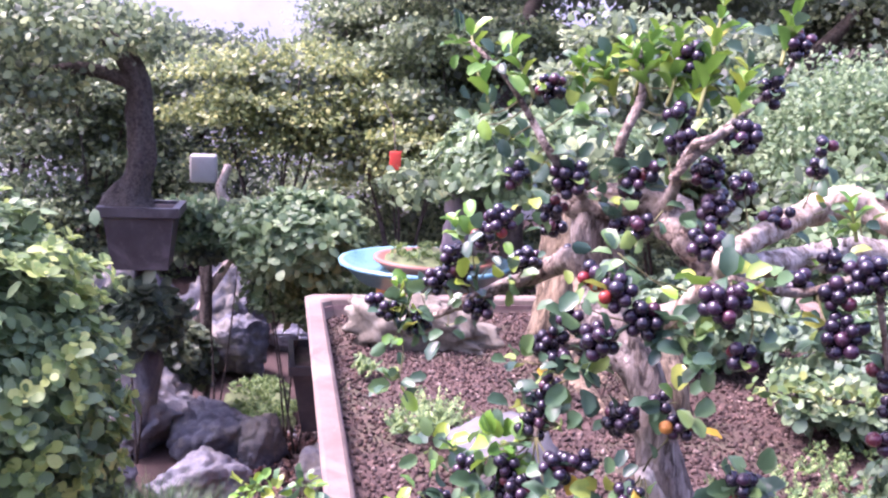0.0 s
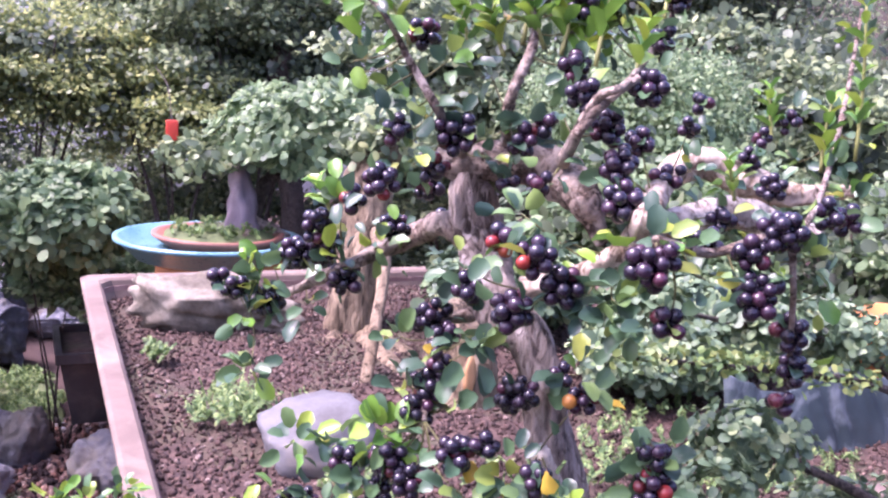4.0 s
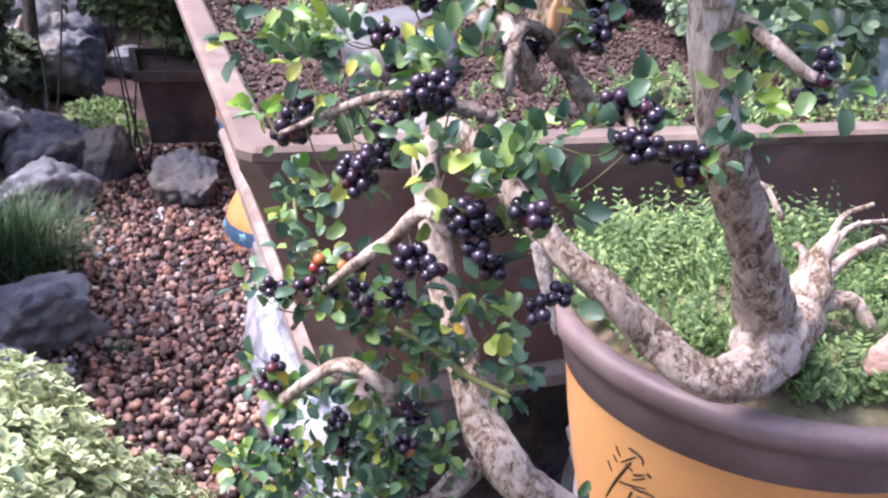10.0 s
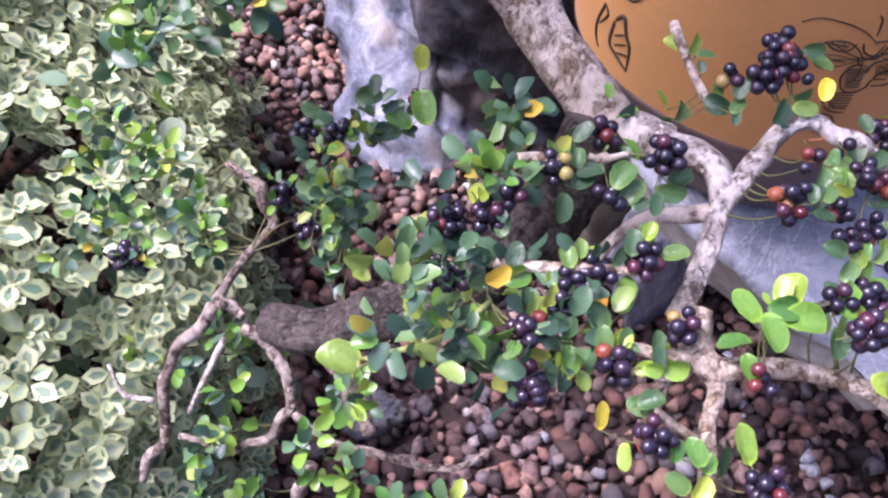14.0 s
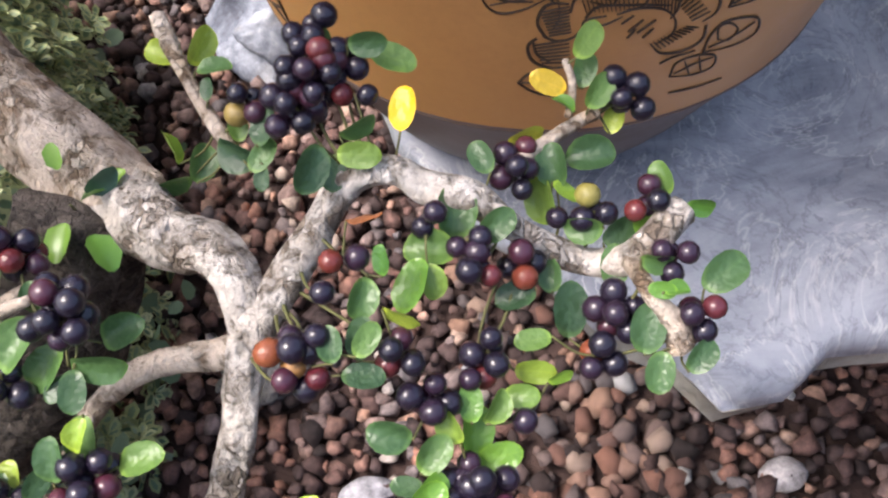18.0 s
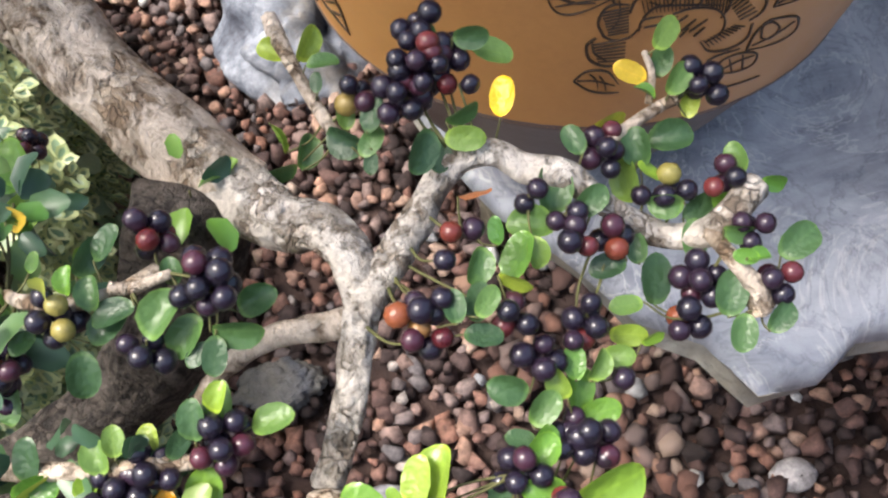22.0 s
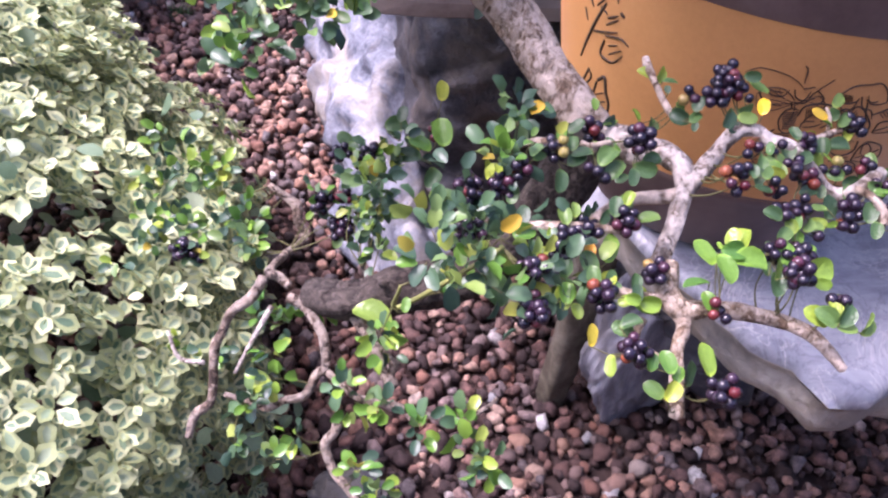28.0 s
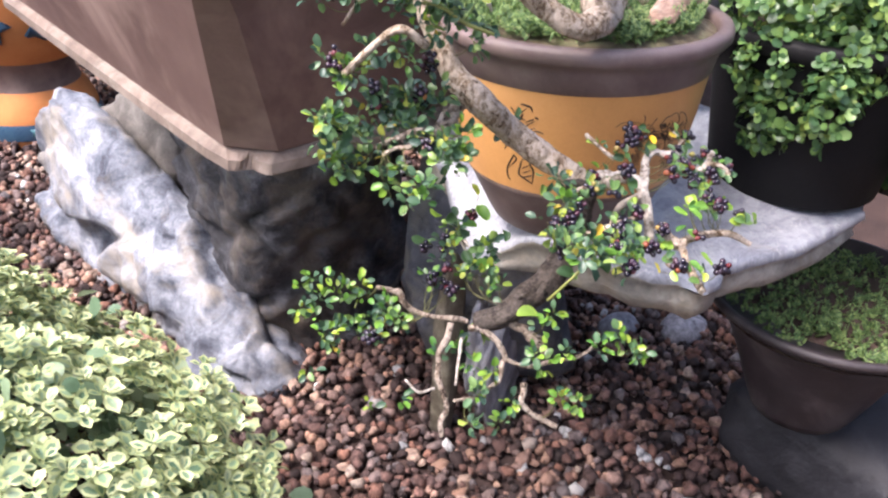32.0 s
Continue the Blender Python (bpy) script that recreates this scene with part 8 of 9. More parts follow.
part("trunk", tube_bm([(.02, 0, -.03, .056), (.025, 0, .05, .05), (.035, 0, .12, .048), (.05, .01, .22, .045), (.06, .02, .3, .04), (.09, .03, .36, .028)], sides=26, per=12, rough=.24), BARK_BROWN, planter_tree)
for q in ([(-.02, -.05, .0, .022), (-.1, -.1, -.01, .014), (-.17, -.12, -.03, .01)], [(.04, -.06, .01, .024), (.08, -.26, -.01, .016), (.04, -.4, -.02, .008)], [(.02, -.08, .01, .02), (.02, -.3, -.005, .014), (-.04, -.44, -.02, .007)], [(.06, 0, .0, .022), (.18, -.12, -.01, .014), (.26, -.16, -.03, .01)], [(.05, -.04, .2, .014), (.02, -.16, .16, .011), (-.03, -.26, .07, .01), (-.07, -.33, -.02, .012)]):
    part("root", tube_bm(q, sides=10, rough=.2), BARK_BROWN, planter_tree)
part("stump", tube_bm([(.08, -.38, -.03, .05), (.09, -.37, .05, .04), (.08, -.35, .1, .04), (.07, -.34, .14, .026)], sides=14, rough=.25), BARK_BROWN, planter_tree, "rough broken stump")
part("split_wood", rock((.065, -.42, .05), (.012, .008, .035), 96, 3, .2, 6, .6, .2), surface("fresh_split_wood", [(.3, (.3, .15, .06)), (.6, (.5, .3, .14)), (.8, (.62, .42, .24))], 40, 200, .8, .5, .001, stretch=(1, 1, .2)), planter_tree, "orange-brown split wood")
foliage("crown", cloud((.12, .05, .36), (.1, .1, .05), 40, 12, .022, 97, .16), HEDGE, planter_tree)

fern_patch("fern_clump", .42, .45, .972, (.2, .17), 200, 99, "low green weeds over the planter's soil", size=.01, hgt=.025)
for k, (x, y, z, rx, ry, rz, n_) in enumerate(((.46, .66, 1.06, .15, .1, .055, 330), (.66, .8, 1.085, .13, .22, .075, 420), (.36, 1.0, 1.1, .17, .14, .075, 380))):
    bush("planter_bush", (x, y, z), (rx, ry, rz), n_, 8, .019, GREY_GREEN, 950 + 10 * k, "compact grey-green bush growing in the planter", group="planter bushes", stems=4, foot=tilt(.965, y), rosette=True)

DARK_TIMBER = surface("dark_timber", [(.3, (.03, .024, .02)), (.6, (.06, .05, .04)), (.8, (.1, .085, .07))], 6, 80, .85, .5, .004, stretch=(1, 1, .1))

# ---- the tray bonsai behind the planter ----
tray = thing("blue_tray", (.03, 2.28, .896), "shallow turquoise glazed tray on a garden stool", "tray")
part("body", lathe([(.0, .0), (.2, .0), (.215, .005), (.268, .055), (.282, .06), (.282, .07), (.262, .07), (.235, .033), (.0, .03)], 48), BLUE_GLAZE, tray)
brown_pot = thing("brown_bonsai_pot", (.06, 2.28, .932), "round red-brown clay pot set in the blue tray", "pot")
part("body", lathe([(.0, .0), (.15, .0), (.19, .03), (.2, .036), (.2, .044), (.18, .044), (.17, .034), (.0, .03)], 40), BROWN_TRAY, brown_pot)
part("soil", disc_soil(.172, .034, .03), MOSS, brown_pot, "mossy soil")
tb = thing("tray_bonsai", (.15, 2.28, .985), "bonsai with grey purple trunk and round green crown", "tree")
tb.scale = (1.1, 1.1, 1.1)
part("trunk", tube_bm([(-.02, 0, -.03, .055), (-.022, 0, .03, .042), (-.026, 0, .1, .034), (-.03, 0, .16, .024), (-.032, 0, .19, .007)], sides=16, per=8, rough=.4), surface("purple_grey_bark", [(.3, (.1, .08, .09)), (.6, (.24, .2, .22)), (.8, (.38, .33, .35))], 25, 180, .9, .8, .004, stretch=(1, 1, .3)), tb)
part("branch", tube_bm([(.0, .03, .0, .03), (.06, .05, .12, .022), (.16, .05, .22, .016), (.3, .03, .27, .01)], sides=10, rough=.25), BARK_DARK, tb)
for a in (0, 1.6, 2.9, 4.4):
    part("root", tube_bm([(0, 0, .03, .02), (.07 * math.cos(a), .07 * math.sin(a), .0, .014), (.12 * math.cos(a), .12 * math.sin(a), -.02, .006)], sides=8), BARK, tb)
foliage("crown", cloud((.24, .02, .27), (.32, .26, .15), 800, 8, .033, 121, .12, -.6, rosette=True), PALE_BUSH, tb)
foliage("crown", cloud((-.12, .02, .2), (.1, .1, .05), 30, 9, .03, 122, .2), HEDGE, tb)
fern_patch("moss_weeds", 0, 0, .05, (.15, .15), 60, 123, "", False, .02, .03, brown_pot)

# ---- shrubs of the garden behind ----
bush("garden_bush", (-.36, 2.98, .92), (.25, .24, .17), 520, 8, .045, PALE_BUSH, 131, "rounded pale green garden bush with glossy leaves", group="garden bushes", stems=2, rosette=True)
bush("garden_bush", (-.02, 3.3, .58), (.3, .25, .18), 240, 12, .036, PALE_BUSH, 132, "low green garden bush behind the planter", group="garden bushes")
bush("garden_bush", (-.84, 3.45, .3), (.12, .1, .13), 160, 8, .042, HEDGE_DARK, 135, "dark green bush between the garden stones", group="garden bushes", stems=3, rosette=True)
lime = bush("lime_bush", (-1.2, 1.75, .64), (.35, .39, .55), 1900, 8, .04, PALE_BUSH, 133, "tall glossy lime-tipped shrub standing beside the path", rosette=True)
foliage("fresh_tip_mass", cloud((0, 0, .65), (.38, .42, .58), 380, 8, .036, 134, .1, -.35, .93, rosette=True), LIME, lime)["kind"] = "stuff"
for k, (x, y, z, rx, ry, rz, n, pad, mt, lab) in enumerate((
        (-0.45, 5.1, 1.44, 0.7, 0.49, 0.42, 46, 0.28, SMALL_LEAF, "layered shrub of small yellow-green leaves"),
        (0.32, 4.96, 1.23, 0.63, 0.42, 0.31, 34, 0.25, SMALL_LEAF, "layered shrub of small yellow-green leaves"),
        (0.81, 5.1, 1.58, 0.7, 0.49, 0.53, 46, 0.28, HEDGE, "dense mid-green garden shrub"),
        (0.32, 5.94, 1.93, 0.77, 0.49, 0.42, 44, 0.34, HEDGE, "dense mid-green garden shrub"),
        (1.25, 3, 1.4, 0.6, 0.45, 0.5, 60, 0.2, HEDGE, "dense mid-green garden shrub"),
        (2.2, 2.4, 1.3, 0.7, 0.6, 0.6, 60, 0.22, HEDGE, "dense mid-green garden shrub"),
        (1.15, 1.6, 1.1, 0.45, 0.4, 0.28, 46, 0.15, PALE_BUSH, "pale green bush beyond the planter's end"),
        (1.75, 1.1, 1, 0.5, 0.5, 0.35, 46, 0.16, PALE_BUSH, "pale green bush beyond the planter's end"),
        (-1.71, 5.66, 1.3, 0.77, 0.7, 0.56, 44, 0.28, HEDGE, "blue-green garden shrub behind the old bonsai"),
        (-0.31, 6.22, 0.388, 0.63, 0.42, 0.63, 40, 0.28, HEDGE, "low green garden shrub"),
        (-1.99, 5.38, 0.458, 0.56, 0.42, 0.56, 34, 0.25, HEDGE, "low green shrub behind the old bonsai"),
        (-1.36, 6.85, 0.528, 0.7, 0.35, 0.63, 40, 0.25, HEDGE, "low green shrub behind the boulders"),
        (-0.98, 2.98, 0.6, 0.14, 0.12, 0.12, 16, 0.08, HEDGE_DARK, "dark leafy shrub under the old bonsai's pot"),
        (-0.7, 3.28, 0.89, 0.2, 0.1, 0.15, 30, 0.09, PALE_BUSH, "leafy shrub in front of the white box"),
        (-0.4, 3.12, 0.68, 0.17, 0.1, 0.13, 24, 0.08, PALE_BUSH, "low pale green shrub behind the black pot"),
        (0.67, 5.66, 0.388, 0.7, 0.42, 0.63, 40, 0.28, HEDGE, "low green garden shrub"),
        (1.86, 5.24, 0.528, 0.7, 0.42, 0.7, 40, 0.28, HEDGE, "low green garden shrub"),
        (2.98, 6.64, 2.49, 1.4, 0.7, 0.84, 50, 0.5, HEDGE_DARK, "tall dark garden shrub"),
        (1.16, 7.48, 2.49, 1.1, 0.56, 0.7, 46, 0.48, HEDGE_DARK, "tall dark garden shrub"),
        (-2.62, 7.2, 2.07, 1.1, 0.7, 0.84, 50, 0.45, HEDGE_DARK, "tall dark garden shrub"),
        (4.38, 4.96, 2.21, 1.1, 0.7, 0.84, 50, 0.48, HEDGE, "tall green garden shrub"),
        (1.02, 7.06, 1.37, 1.5, 0.7, 1.3, 60, 0.48, HEDGE_DARK, "dark garden shrub, shade put into its leaf colour"),
        (-1.64, 8.32, 1.09, 1.5, 0.7, 1.1, 60, 0.48, HEDGE_DARK, "dark garden shrub, shade put into its leaf colour"),
        (3.54, 6.08, 1.51, 1.5, 0.84, 1.4, 60, 0.5, HEDGE_DARK, "dark garden shrub, shade put into its leaf colour"),
        (3.6, 2.6, 1.2, 0.8, 0.8, 0.9, 46, 0.36, HEDGE_DARK, "dark garden shrub, shade put into its leaf colour"),
        (4, 1, 1, 0.8, 0.8, 0.8, 40, 0.36, HEDGE_DARK, "dark garden shrub, shade put into its leaf colour"),
        (-3.46, 5.8, 0.668, 1.1, 0.98, 1.1, 46, 0.48, HEDGE_DARK, "dark garden shrub, shade put into its leaf colour"))):
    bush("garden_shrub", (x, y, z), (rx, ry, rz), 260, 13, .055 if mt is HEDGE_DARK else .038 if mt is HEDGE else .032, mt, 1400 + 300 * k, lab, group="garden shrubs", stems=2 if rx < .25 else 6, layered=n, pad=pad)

bush("soft_bush", (1.35, 2.0, 1.42), (.36, .34, .22), 900, 14, .018, PALE_BUSH, 160, "soft pale green feathery bush", foot=0.0)

# ---- dark trunks and a bleached driftwood tree among the shrubs ----
for k, q in enumerate(([(.95, 4.9, -.02, .08), (1.02, 4.9, .6, .07), (.9, 4.9, 1.5, .07), (1.2, 5.1, 2.3, .04)], [(2.6, 4.9, -.02, .09), (2.55, 4.9, .7, .08), (2.8, 4.9, 1.6, .07), (3.4, 5.1, 2.2, .04)])):
    t_ = thing("garden_tree", (0, 0, 0), "dark-trunked garden tree with thin leafy crown", "tree", "garden trees")
    part("trunk", tube_bm(q, sides=10), BARK_DARK, t_)
    foliage("crown", cloud((q[-1][0], q[-1][1], q[-1][2] + .1), (1.1, .7, .42), 700, 12, .055, 170 + k, .1), HEDGE_DARK, t_)
drift = thing("driftwood_trunk", (-.64, 3.45, 0), "bleached curving driftwood trunk among the bushes", "driftwood")
part("trunk", tube_bm([(-.26, .3, .0, .022), (-.16, .22, .45, .02), (.04, .02, .84, .02), (.0, 0, .95, .02), (-.05, 0, 1.05, .022), (-.02, 0, 1.16, .016)], sides=12, per=10, rough=.3), BARK_FURROW, drift)

# ---- an old bonsai in a dark pot at the path's far side ----
tagged(part("stone_stand", rock((-.97, 3.04, .38), (.085, .08, .46), 180, 4, .25, 10, .7), BOULDER), "dark rough stone carrying the brown pot", "stone")
old_pot = thing("dark_brown_pot", (-.95, 3.0, .8), "dark brown square bonsai pot on a stone", "pot")
rect = lambda x, y, z: [(-x, -y, z), (x, -y, z), (x, y, z), (-x, y, z)]
part("body", loft([rect(.1, .09, 0), rect(.125, .115, .2), rect(.115, .105, .2)], False, True), DARK_POT, old_pot, smooth=False)
part("rim", loft([rect(.123, .113, .198), rect(.148, .135, .205), rect(.148, .135, .24), rect(.122, .11, .24), rect(.117, .105, .2)]), DARK_POT, old_pot, smooth=False)
part("soil", box(-.12, -.108, .18, .12, .108, .228, 0), SOIL, old_pot)
old = thing("old_bonsai", (-.98, 3.0, 1.035), "old bonsai with flared dark trunk in brown pot", "tree")
part("trunk", tube_bm([(-.02, 0, -.02, .105), (-.01, 0, .04, .075), (.01, 0, .11, .05), (.03, 0, .3, .042), (.0, 0, .5, .036), (-.12, 0, .66, .025)], sides=22, per=10, rough=.4), BARK_DARK, old)
part("branch", tube_bm([(.03, 0, .45, .03), (-.2, 0, .5, .025), (-.45, -.02, .42, .015)], sides=8), BARK_DARK, old)
foliage("crown", cloud((-.3, 0, .62), (.42, .3, .14), 420, 12, .03, 181), HEDGE, old)
foliage("crown", cloud((-.45, 0, .42), (.26, .2, .1), 260, 10, .03, 182), HEDGE, old)
white_box = tagged(part("white_box", box(-.82, 3.44, 1.08, -.71, 3.55, 1.2, .01), GREY_PLASTIC), "pale grey plastic box among the bushes", "box")
tagged(part("wooden_post", rock((-.76, 3.58, .5), (.028, .028, .6), 183, 3, .2, 9, .7), BARK_DARK), "dark wooden post under the grey box", "post")
red = thing("red_tag", (-.04, 2.6, 1.265), "small red plastic tag hanging in the hedge", "tag")
part("plate", box(-.02, -.004, -.035, .02, .004, .03, .003), RED_PLASTIC, red)
part("string", tube_bm([(0, 0, .03, .002), (.01, .2, .14, .002), (.02, .6, .2, .002)], sides=5), BARK_DARK, red)

# Unseen fence added behind the camera to cut sky light from the front.
tagged(part("added_fence_south", box(-3.2, -3.0, 0, 7, -2.8, 2.2, .01), DARK_TIMBER), "added dark fence that holds back sky light", "fence", kind="structure")
# Added fence on the right; the left stays open for the light.
tagged(part("added_fence_east", box(7.0, -3.0, 0, 7.2, 10.6, 3.0, .01), DARK_TIMBER), "added dark fence that holds back sky light", "fence", kind="structure")
wall = tagged(part("wall_north", box(-16, 10.6, 0, 16, 10.8, 2.9, .01), PLASTER), "pale plastered garden wall", "wall", kind="structure")

# ---- beyond the planter's end: blue sheet and orange pot ----
def sheet(x0, x1, z0, z1, y, n=48):
    gx, gz = np.meshgrid(np.linspace(x0, x1, n), np.linspace(z0, z1, n), indexing="ij")
    yy = y + np.array([.03 * noise.noise(Vector((a * 4, b * 2, 7))) for a, b in zip(gx.ravel(), gz.ravel())]) + (z1 - gz.ravel()) * -.25
    top = (gz.ravel() - z0) / (z1 - z0)
    sag = np.array([.035 * noise.noise(Vector((a * 9, 3, 1))) + .012 * noise.noise(Vector((a * 31, 5, 2))) for a in gx.ravel()])
    yy += np.array([.016 * abs(noise.noise(Vector((a * 26 + b * 8, b * 5, 4)))) for a, b in zip(gx.ravel(), gz.ravel())])
    i, j = np.meshgrid(np.arange(n - 1), np.arange(n - 1), indexing="ij")
    a = (i * n + j).ravel()
    me = mesh_from("sheet", np.stack([gx.ravel(), yy, gz.ravel() + sag * top], 1), np.stack([a, a + n, a + n + 1, a + 1], 1))
    return me


tarp = tagged(part("blue_sheet", sheet(.4, .77, .972, 1.085, .42), GLASSY), "blue-grey plastic sheet standing in planter soil", "sheet")
tarp.modifiers.new("thickness", "SOLIDIFY").thickness = .004
orange = thing("orange_pot", (1.32, .86, .86), "orange terracotta pot among the bushes", "pot")
part("body", lathe([(.0, .0), (.07, .0), (.1, .14), (.112, .145), (.112, .17), (.095, .17), (.09, .13), (.0, .13)], 32), ORANGE_POT, orange)
tagged(part("stone_stand", rock((1.32, .86, .4), (.14, .12, .48), 184, 3, .2, 9, .7), BOULDER), "grey stone under the orange pot", "stone")

# ---- decorated orange and blue pot behind the pale rock ----
deco = thing("garden_stool", (.07, 2.31, 0), "orange glazed garden stool with blue painted ornaments under the tray", "stool")
stool_foot = part("foot", lathe([(.0, .0), (.21, .0), (.222, .012), (.205, .1), (.18, .15), (.165, .17)], 40), ORANGE_POT, deco)
part("band", lathe([(.221, .03), (.222, .04), (.2145, .075), (.2125, .08)], 40), COBALT, deco, "cobalt blue painted band")
part("waist", lathe([(.166, .168), (.155, .2), (.16, .24), (.172, .262)], 40), BROWN_GLAZE, deco, "dark brown waist")
stool_body = part("body", lathe([(.17, .26), (.205, .32), (.235, .42), (.24, .55), (.225, .7), (.195, .84), (.19, .893), (.0, .893)], 40), ORANGE_POT, deco)


def painted_spot(a, z, r, s):
    bm = bmesh.new()
    bmesh.ops.create_icosphere(bm, subdivisions=2, radius=1)
    for v in bm.verts:
        w = 1 + .35 * math.cos(5 * math.atan2(v.co.z, v.co.x))
        v.co = Vector((v.co.x * s * w, v.co.y * .006, v.co.z * s * w))
    bmesh.ops.transform(bm, matrix=Matrix.Translation((r * math.cos(a), r * math.sin(a), z)) @ Matrix.Rotation(a + math.pi / 2, 4, "Z"), verts=bm.verts)
    return bm


for k in range(10):
    part("painted_spot", painted_spot(k * .628, .056, .2165, .017), BLUE_GLAZE, stool_foot, "blue painted ornament")
    part("painted_spot", painted_spot(k * .628 + .3, .4, .23, .05), COBALT, stool_body, "dark blue painted flower")

# ---- dark mossy pot with a root-over tree, lower at the slab's end ----
tagged(part("stone_stand", rock((.56, -.24, .09), (.2, .19, .16), 205, 4, .1, 14, .6), surface("black_stone", [(.3, (.008, .008, .01)), (.5, (.018, .018, .022)), (.75, (.045, .046, .052))], 9, 90, .6, .9, .006)), "dark stone block under the mossy pot", "stone")
low_pot = thing("dark_round_pot", (.5, -.2, .2), "dark brown flared pot filled with mossy weeds", "pot")
part("body", lathe([(.0, .0), (.085, .0), (.095, .02), (.128, .1), (.165, .18), (.198, .222), (.212, .228), (.214, .24), (.203, .242), (.19, .22), (.0, .215)], 56), DARK_POT, low_pot)
part("soil", disc_soil(.196, .21, .02), SOIL, low_pot)
fern_patch("moss_weeds", 0, 0, .222, (.185, .185), 760, 201, "", False, .009, .022, low_pot)
low_tree = thing("root_bonsai", (.63, -.2, .45), "bonsai on exposed pale roots in the dark pot", "tree")
for q in ([(0, 0, .16, .02), (-.05, -.05, .1, .014), (-.06, -.08, .02, .012), (-.08, -.1, -.03, .008)], [(0, 0, .16, .018), (.06, -.04, .08, .012), (.08, -.06, -.03, .01)], [(0, 0, .16, .018), (-.01, -.08, .08, .012), (.02, -.12, -.03, .01)]):
    part("root", tube_bm(q, sides=9), BARK, low_tree)
part("trunk", tube_bm([(0, 0, .13, .024), (.02, .02, .2, .02), (.03, .06, .27, .012)], sides=10), BARK_DARK, low_tree)
foliage("crown", cloud((.1, .02, .27), (.2, .2, .15), 520, 8, .024, 202, .14, -1, rosette=True), BOX_LEAF, low_tree)

black_tall = thing("black_pot", (.385, -.125, .655), "tall black flared pot standing on the marble slab", "pot")
part("body", lathe([(.0, .0), (.118, .0), (.124, .004), (.134, .08), (.15, .2), (.152, .215)], 48), BLACK_MATT, black_tall)
part("rim", lathe([(.15, .213), (.166, .216), (.168, .235), (.164, .24), (.148, .24), (.144, .2)], 48), BLACK_MATT, black_tall)
part("soil", disc_soil(.15, .21, .02, 3), SOIL, black_tall)
spill = thing("cascading_bush", (.385, -.125, .87), "small-leaved green bush spilling over a black pot", "shrub")


def at_bush(*q):
    """World places to places round the foot of the cascading bush."""
    return [(x - .385, y + .125, z - .87, *r) for x, y, z, *r in q]


part("trunk", tube_bm(at_bush((.385, -.125, .85, .022), (.4, -.11, .93, .017), (.38, -.07, 1.0, .014), (.33, .0, 1.06, .011)), sides=12, rough=.2), BARK_DARK, spill)
for q in (((.33, .0, 1.06, .01), (.28, .09, 1.09, .006), (.16, .12, 1.14, .004), (.05, .085, 1.13, .002)), ((.33, .0, 1.06, .01), (.35, .07, 1.16, .006), (.262, .1, 1.21, .004), (.063, .08, 1.25, .003), (-.084, .06, 1.276, .0015)), ((.35, .07, 1.16, .006), (.28, .14, 1.23, .004), (.15, .15, 1.26, .003), (.01, .15, 1.29, .0015)),
          ((.39, -.12, .92, .009), (.33, -.19, .93, .006), (.25, -.22, .87, .004), (.24, -.22, .78, .002)), ((.4, -.12, .92, .009), (.42, -.25, .92, .006), (.44, -.31, .82, .004), (.5, -.31, .7, .002))):
    part("branch", tube_bm(at_bush(*q), sides=7, rough=.15), BARK_DARK, spill)
SPILL_PADS = [(.05, .085, 1.128, .045, .04, .045, 80), (.13, .12, 1.165, .065, .05, .038, 100), (.27, .13, 1.065, .06, .05, .032, 110), (.4, .1, 1.03, .1, .1, .05, 170), (.17, .15, 1.268, .07, .05, .022, 80), (.27, .15, 1.25, .07, .05, .03, 90), (.02, .15, 1.29, .05, .03, .014, 40),
              (.37, -.12, .95, .17, .16, .085, 420), (.25, -.12, .86, .05, .06, .05, 100), (.255, -.135, .79, .032, .05, .06, 80), (.3, -.2, .88, .08, .06, .06, 130), (.25, -.215, .83, .045, .035, .06, 70), (.4, -.27, .88, .12, .06, .07, 170), (.43, -.3, .78, .08, .045, .09, 140), (.5, -.3, .7, .06, .045, .08, 100)]
for k, (x, y, z, rx, ry, rz, n_) in enumerate(SPILL_PADS):
    foliage("leaf_pad", cloud(at_bush((x, y, z))[0], (rx, ry, rz), n_, 8, .0118 if z > 1 else .0145, 240 + k, .12, -1, .5, rosette=True), GREY_GREEN if z > 1 else BOX_LEAF, spill)["kind"] = "stuff"


def shoot_leaves(a, b, n, size, seed):
    """Small leaves set close along a thin shoot."""
    rng = np.random.RandomState(seed)
    u = rng.rand(n)
    p_ = np.array(a) + (np.array(b) - np.array(a)) * u[:, None] + rng.normal(size=(n, 3)) * (.007, .009, .006)
    return frames_to(p_, rng.normal(size=(n, 3)) + (0, -.4, .2), np.array((-.1, -.3, 1)) + rng.normal(size=(n, 3)) * .5, size * rng.uniform(.6, 1.2, n), rng)


ARCH = at_bush((-.088, .06, 1.279), (.063, .08, 1.254), (.262, .1, 1.213))
for k in (0, 1):
    foliage("shoot_spray", shoot_leaves(ARCH[k], ARCH[k + 1], 230, .0084, 111 + k), YOUNG_GREEN, spill, "yellow-green young leaves")["kind"] = "stuff"
bowl = thing("ceramic_bowl", (.45, .16, .664), "small white ceramic bowl with blue ornament on the slab", "bowl")
part("body", lathe([(.0, .0), (.03, .0), (.034, .006), (.05, .03), (.062, .062), (.064, .066), (.06, .066), (.047, .03), (.0, .012)], 36), PLASTER, bowl)
part("band", lathe([(.0536, .036), (.0556, .036), (.0606, .052), (.0586, .052)], 36), COBALT, bowl, "blue painted band")

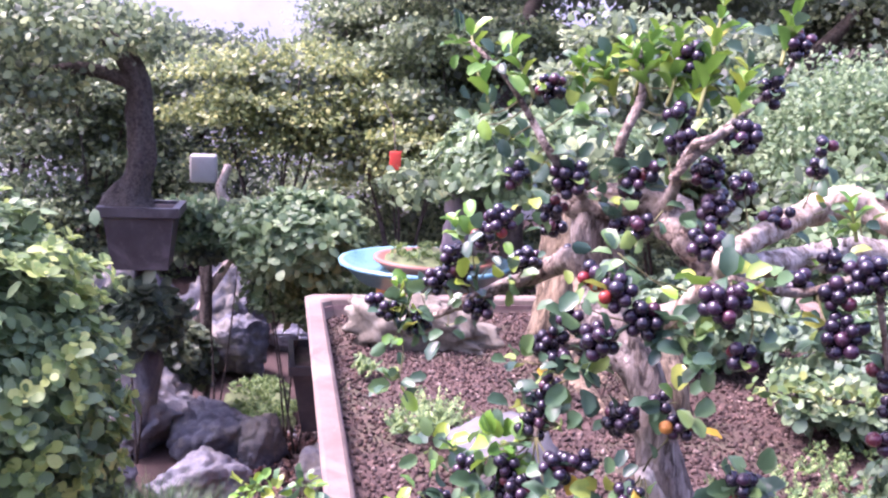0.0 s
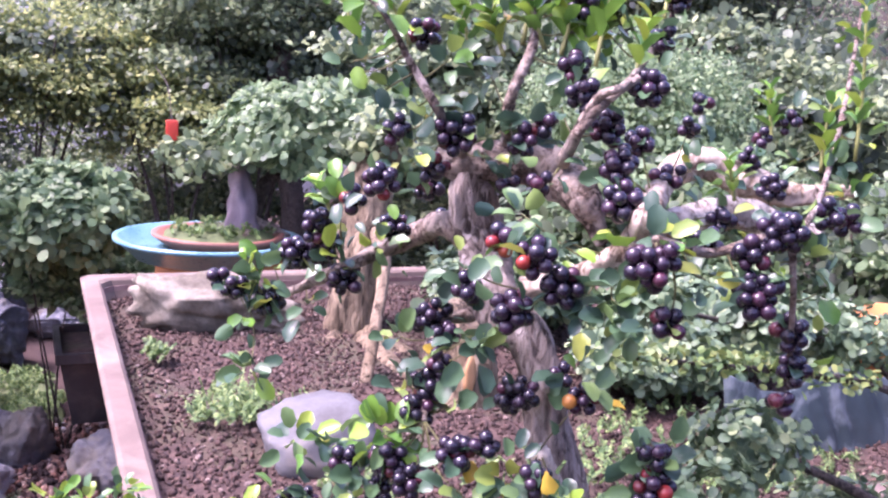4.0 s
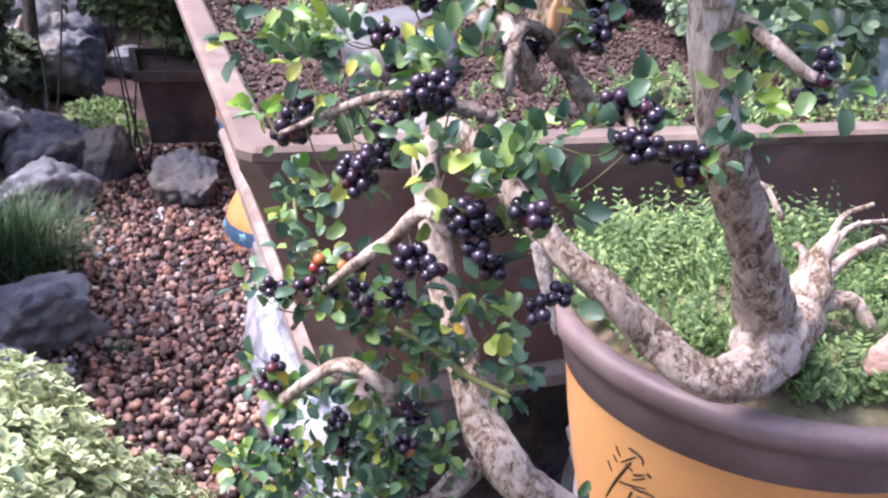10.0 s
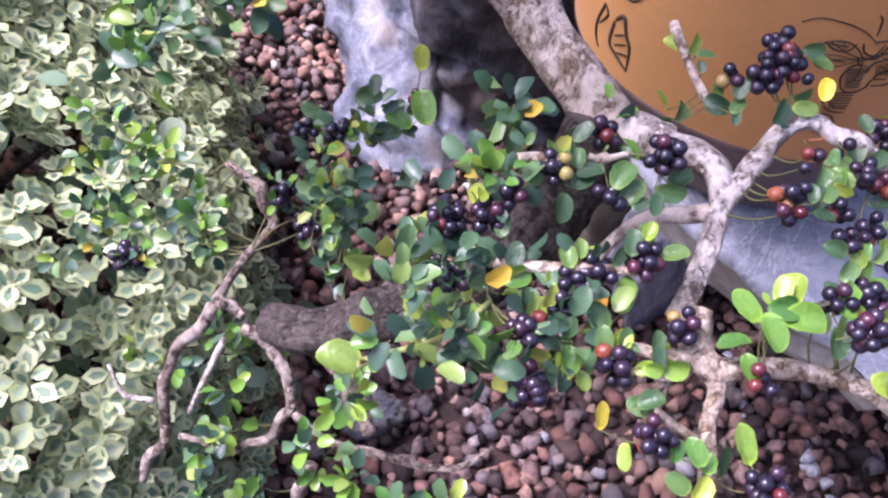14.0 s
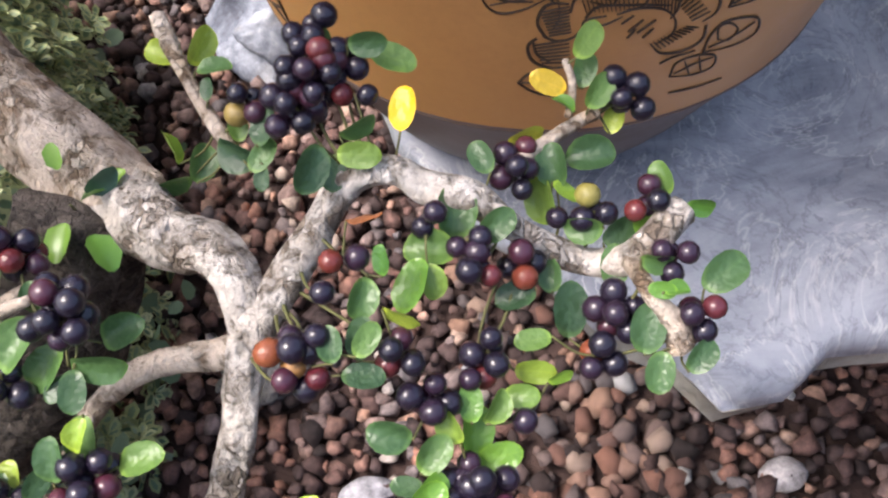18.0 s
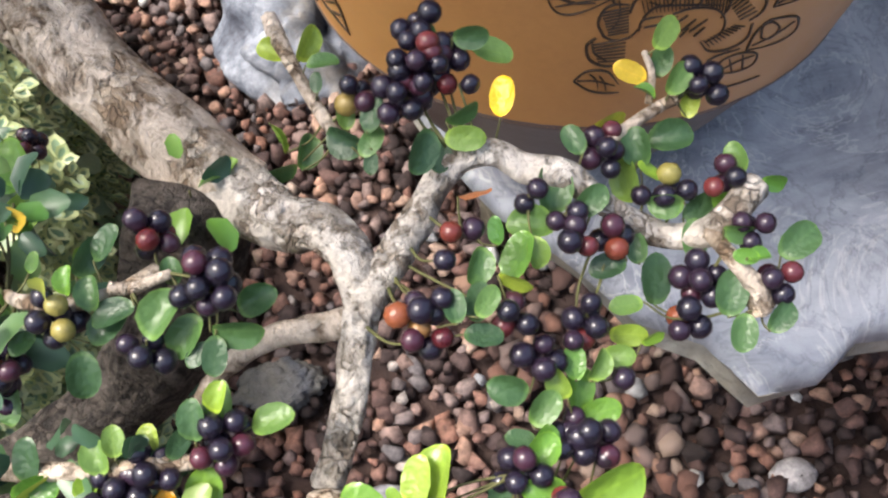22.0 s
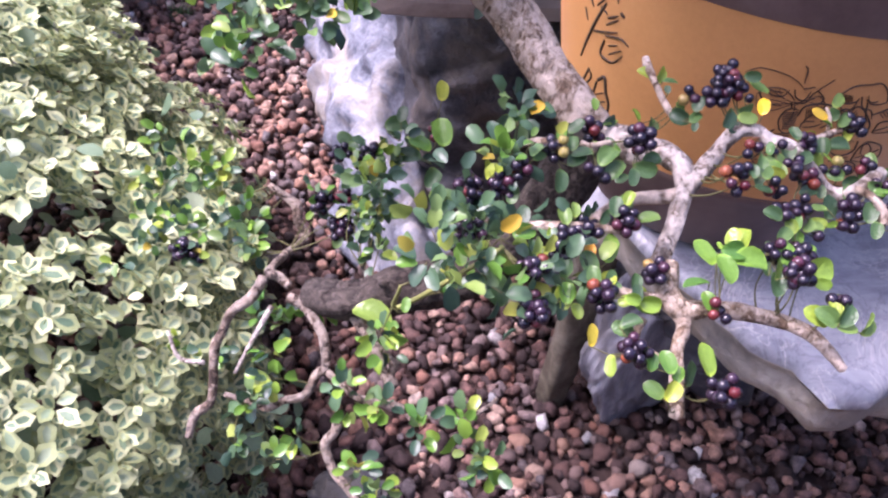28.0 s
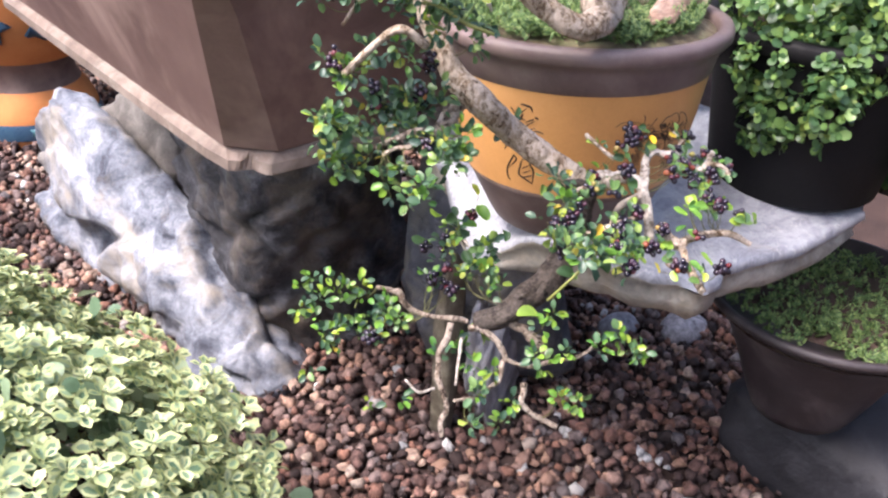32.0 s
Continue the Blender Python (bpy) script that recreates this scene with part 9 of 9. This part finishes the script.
# ---- smooth pebbles under the slab ----
for k, (x, y, s) in enumerate(((.66, .3, .06), (.78, .2, .07), (.55, .42, .05), (.9, .1, .05), (.3, -.14, .03), (-.157, -.024, .036))):
    tagged(part("pebble", rock((x, y, .02), (s, s * .7, s * .5), 300 + k, 3, .12, 2, .95), PEBBLE), "smooth grey river pebble on the gravel", "pebble", "pebbles")


# ---- gravel ----
def chips(seed, n, points=13):
    """Angular stone chips: hulls of a few scattered corners."""
    out = []
    for k in range(n):
        rng = np.random.RandomState(seed + k)
        bm = bmesh.new()
        for q in unit(rng.normal(size=(points, 3))) * rng.uniform(.8, 1.0, (points, 1)) * (1, .82, .7):
            bm.verts.new(q)
        hull = bmesh.ops.convex_hull(bm, input=bm.verts)
        bmesh.ops.delete(bm, geom=[e for e in hull["geom_interior"] if isinstance(e, bmesh.types.BMVert)], context="VERTS")
        bm.verts.index_update()
        bmesh.ops.triangulate(bm, faces=bm.faces)
        out.append((np.array([v.co[:] for v in bm.verts]), np.array([[v.index for v in q.verts] for q in bm.faces])))
        bm.free()
    return out


def gravel_field(rng, x0, x1, y0, y1, step, inside):
    gx, gy = np.meshgrid(np.arange(x0, x1, step), np.arange(y0, y1, step), indexing="ij")
    p = np.stack([gx.ravel(), gy.ravel()], 1) + rng.uniform(-.45, .45, (gx.size, 2)) * step
    return p[inside(p)]


def turn_matrices(rng, p, z, size):
    n = len(p)
    q = rng.normal(size=(n, 4))
    q /= np.linalg.norm(q, axis=1, keepdims=True)
    w, x, y, zz = q.T
    m = np.zeros((n, 4, 4))
    m[:, 0, 0], m[:, 0, 1], m[:, 0, 2] = 1 - 2 * (y * y + zz * zz), 2 * (x * y - w * zz), 2 * (x * zz + w * y)
    m[:, 1, 0], m[:, 1, 1], m[:, 1, 2] = 2 * (x * y + w * zz), 1 - 2 * (x * x + zz * zz), 2 * (y * zz - w * x)
    m[:, 2, 0], m[:, 2, 1], m[:, 2, 2] = 2 * (x * zz - w * y), 2 * (y * zz + w * x), 1 - 2 * (x * x + y * y)
    m[:, :3, :3] *= size[:, None, None]
    m[:, :2, 3], m[:, 2, 3], m[:, 3, 3] = p, z, 1
    return m


GRNG = np.random.RandomState(77)
gravel = thing("gravel_bed", (0, 0, 0), "bed of angular red-brown lava gravel", "gravel", kind="structure")
near = lambda p: (p[:, 0] > .0) & (p[:, 0] < .62) & (p[:, 1] > -.2) & (p[:, 1] < .24)
forms = chips(900, 6)
field = gravel_field(GRNG, -.85, 1.5, -.9, 3.3, .0182, lambda p: (p[:, 0] > -.78) | (p[:, 1] < 1.0))
sizes = .0095 + .0145 * GRNG.rand(len(field)) ** 1.4
z = GRNG.uniform(.006, .026, len(field))
sel = near(field)
pick = np.where(sel)[0][:300]
rest = np.ones(len(field), bool)
rest[pick] = False
for k, (v, f_) in enumerate(forms):
    idx = np.where(rest)[0][k::6]
    m = turn_matrices(GRNG, field[idx], z[idx], sizes[idx])
    ob = part("gravel", spread("gravel", v, f_, m), LAVA, gravel, smooth=False)
    ob["kind"] = "stuff"
STONE_MES = []
for v, f_ in forms:
    me_ = mesh_from("stone", v, f_)
    me_.materials.append(LAVA_OB)
    STONE_MES.append(me_)
for i, m in zip(pick, turn_matrices(GRNG, field[pick], z[pick], sizes[pick] * 1.1)):
    ob = new("stone", STONE_MES[i % 6])
    ob.parent = gravel
    ob.matrix_basis = Matrix(m.tolist())

# ---- grit on the planter's soil ----
g = gravel_field(GRNG, PX0 + .046, PX1 - .046, PY0 + .046, PY1 - .046, .0078, lambda p: GRNG.rand(len(p)) < .8)
zz = np.array([tilt(.97, y) + .014 * noise.fractal(Vector((x * 5, y * 5, 1.3)), 1, 2, 4) for x, y in g])
grit = part("grit", spread("grit", *chips(950, 1, 10)[0], turn_matrices(GRNG, g, zz, .0022 + .0052 * GRNG.rand(len(g)) ** 2.2)), PUMICE, planter, "coarse red-brown grit", smooth=False)
grit["kind"] = "stuff"
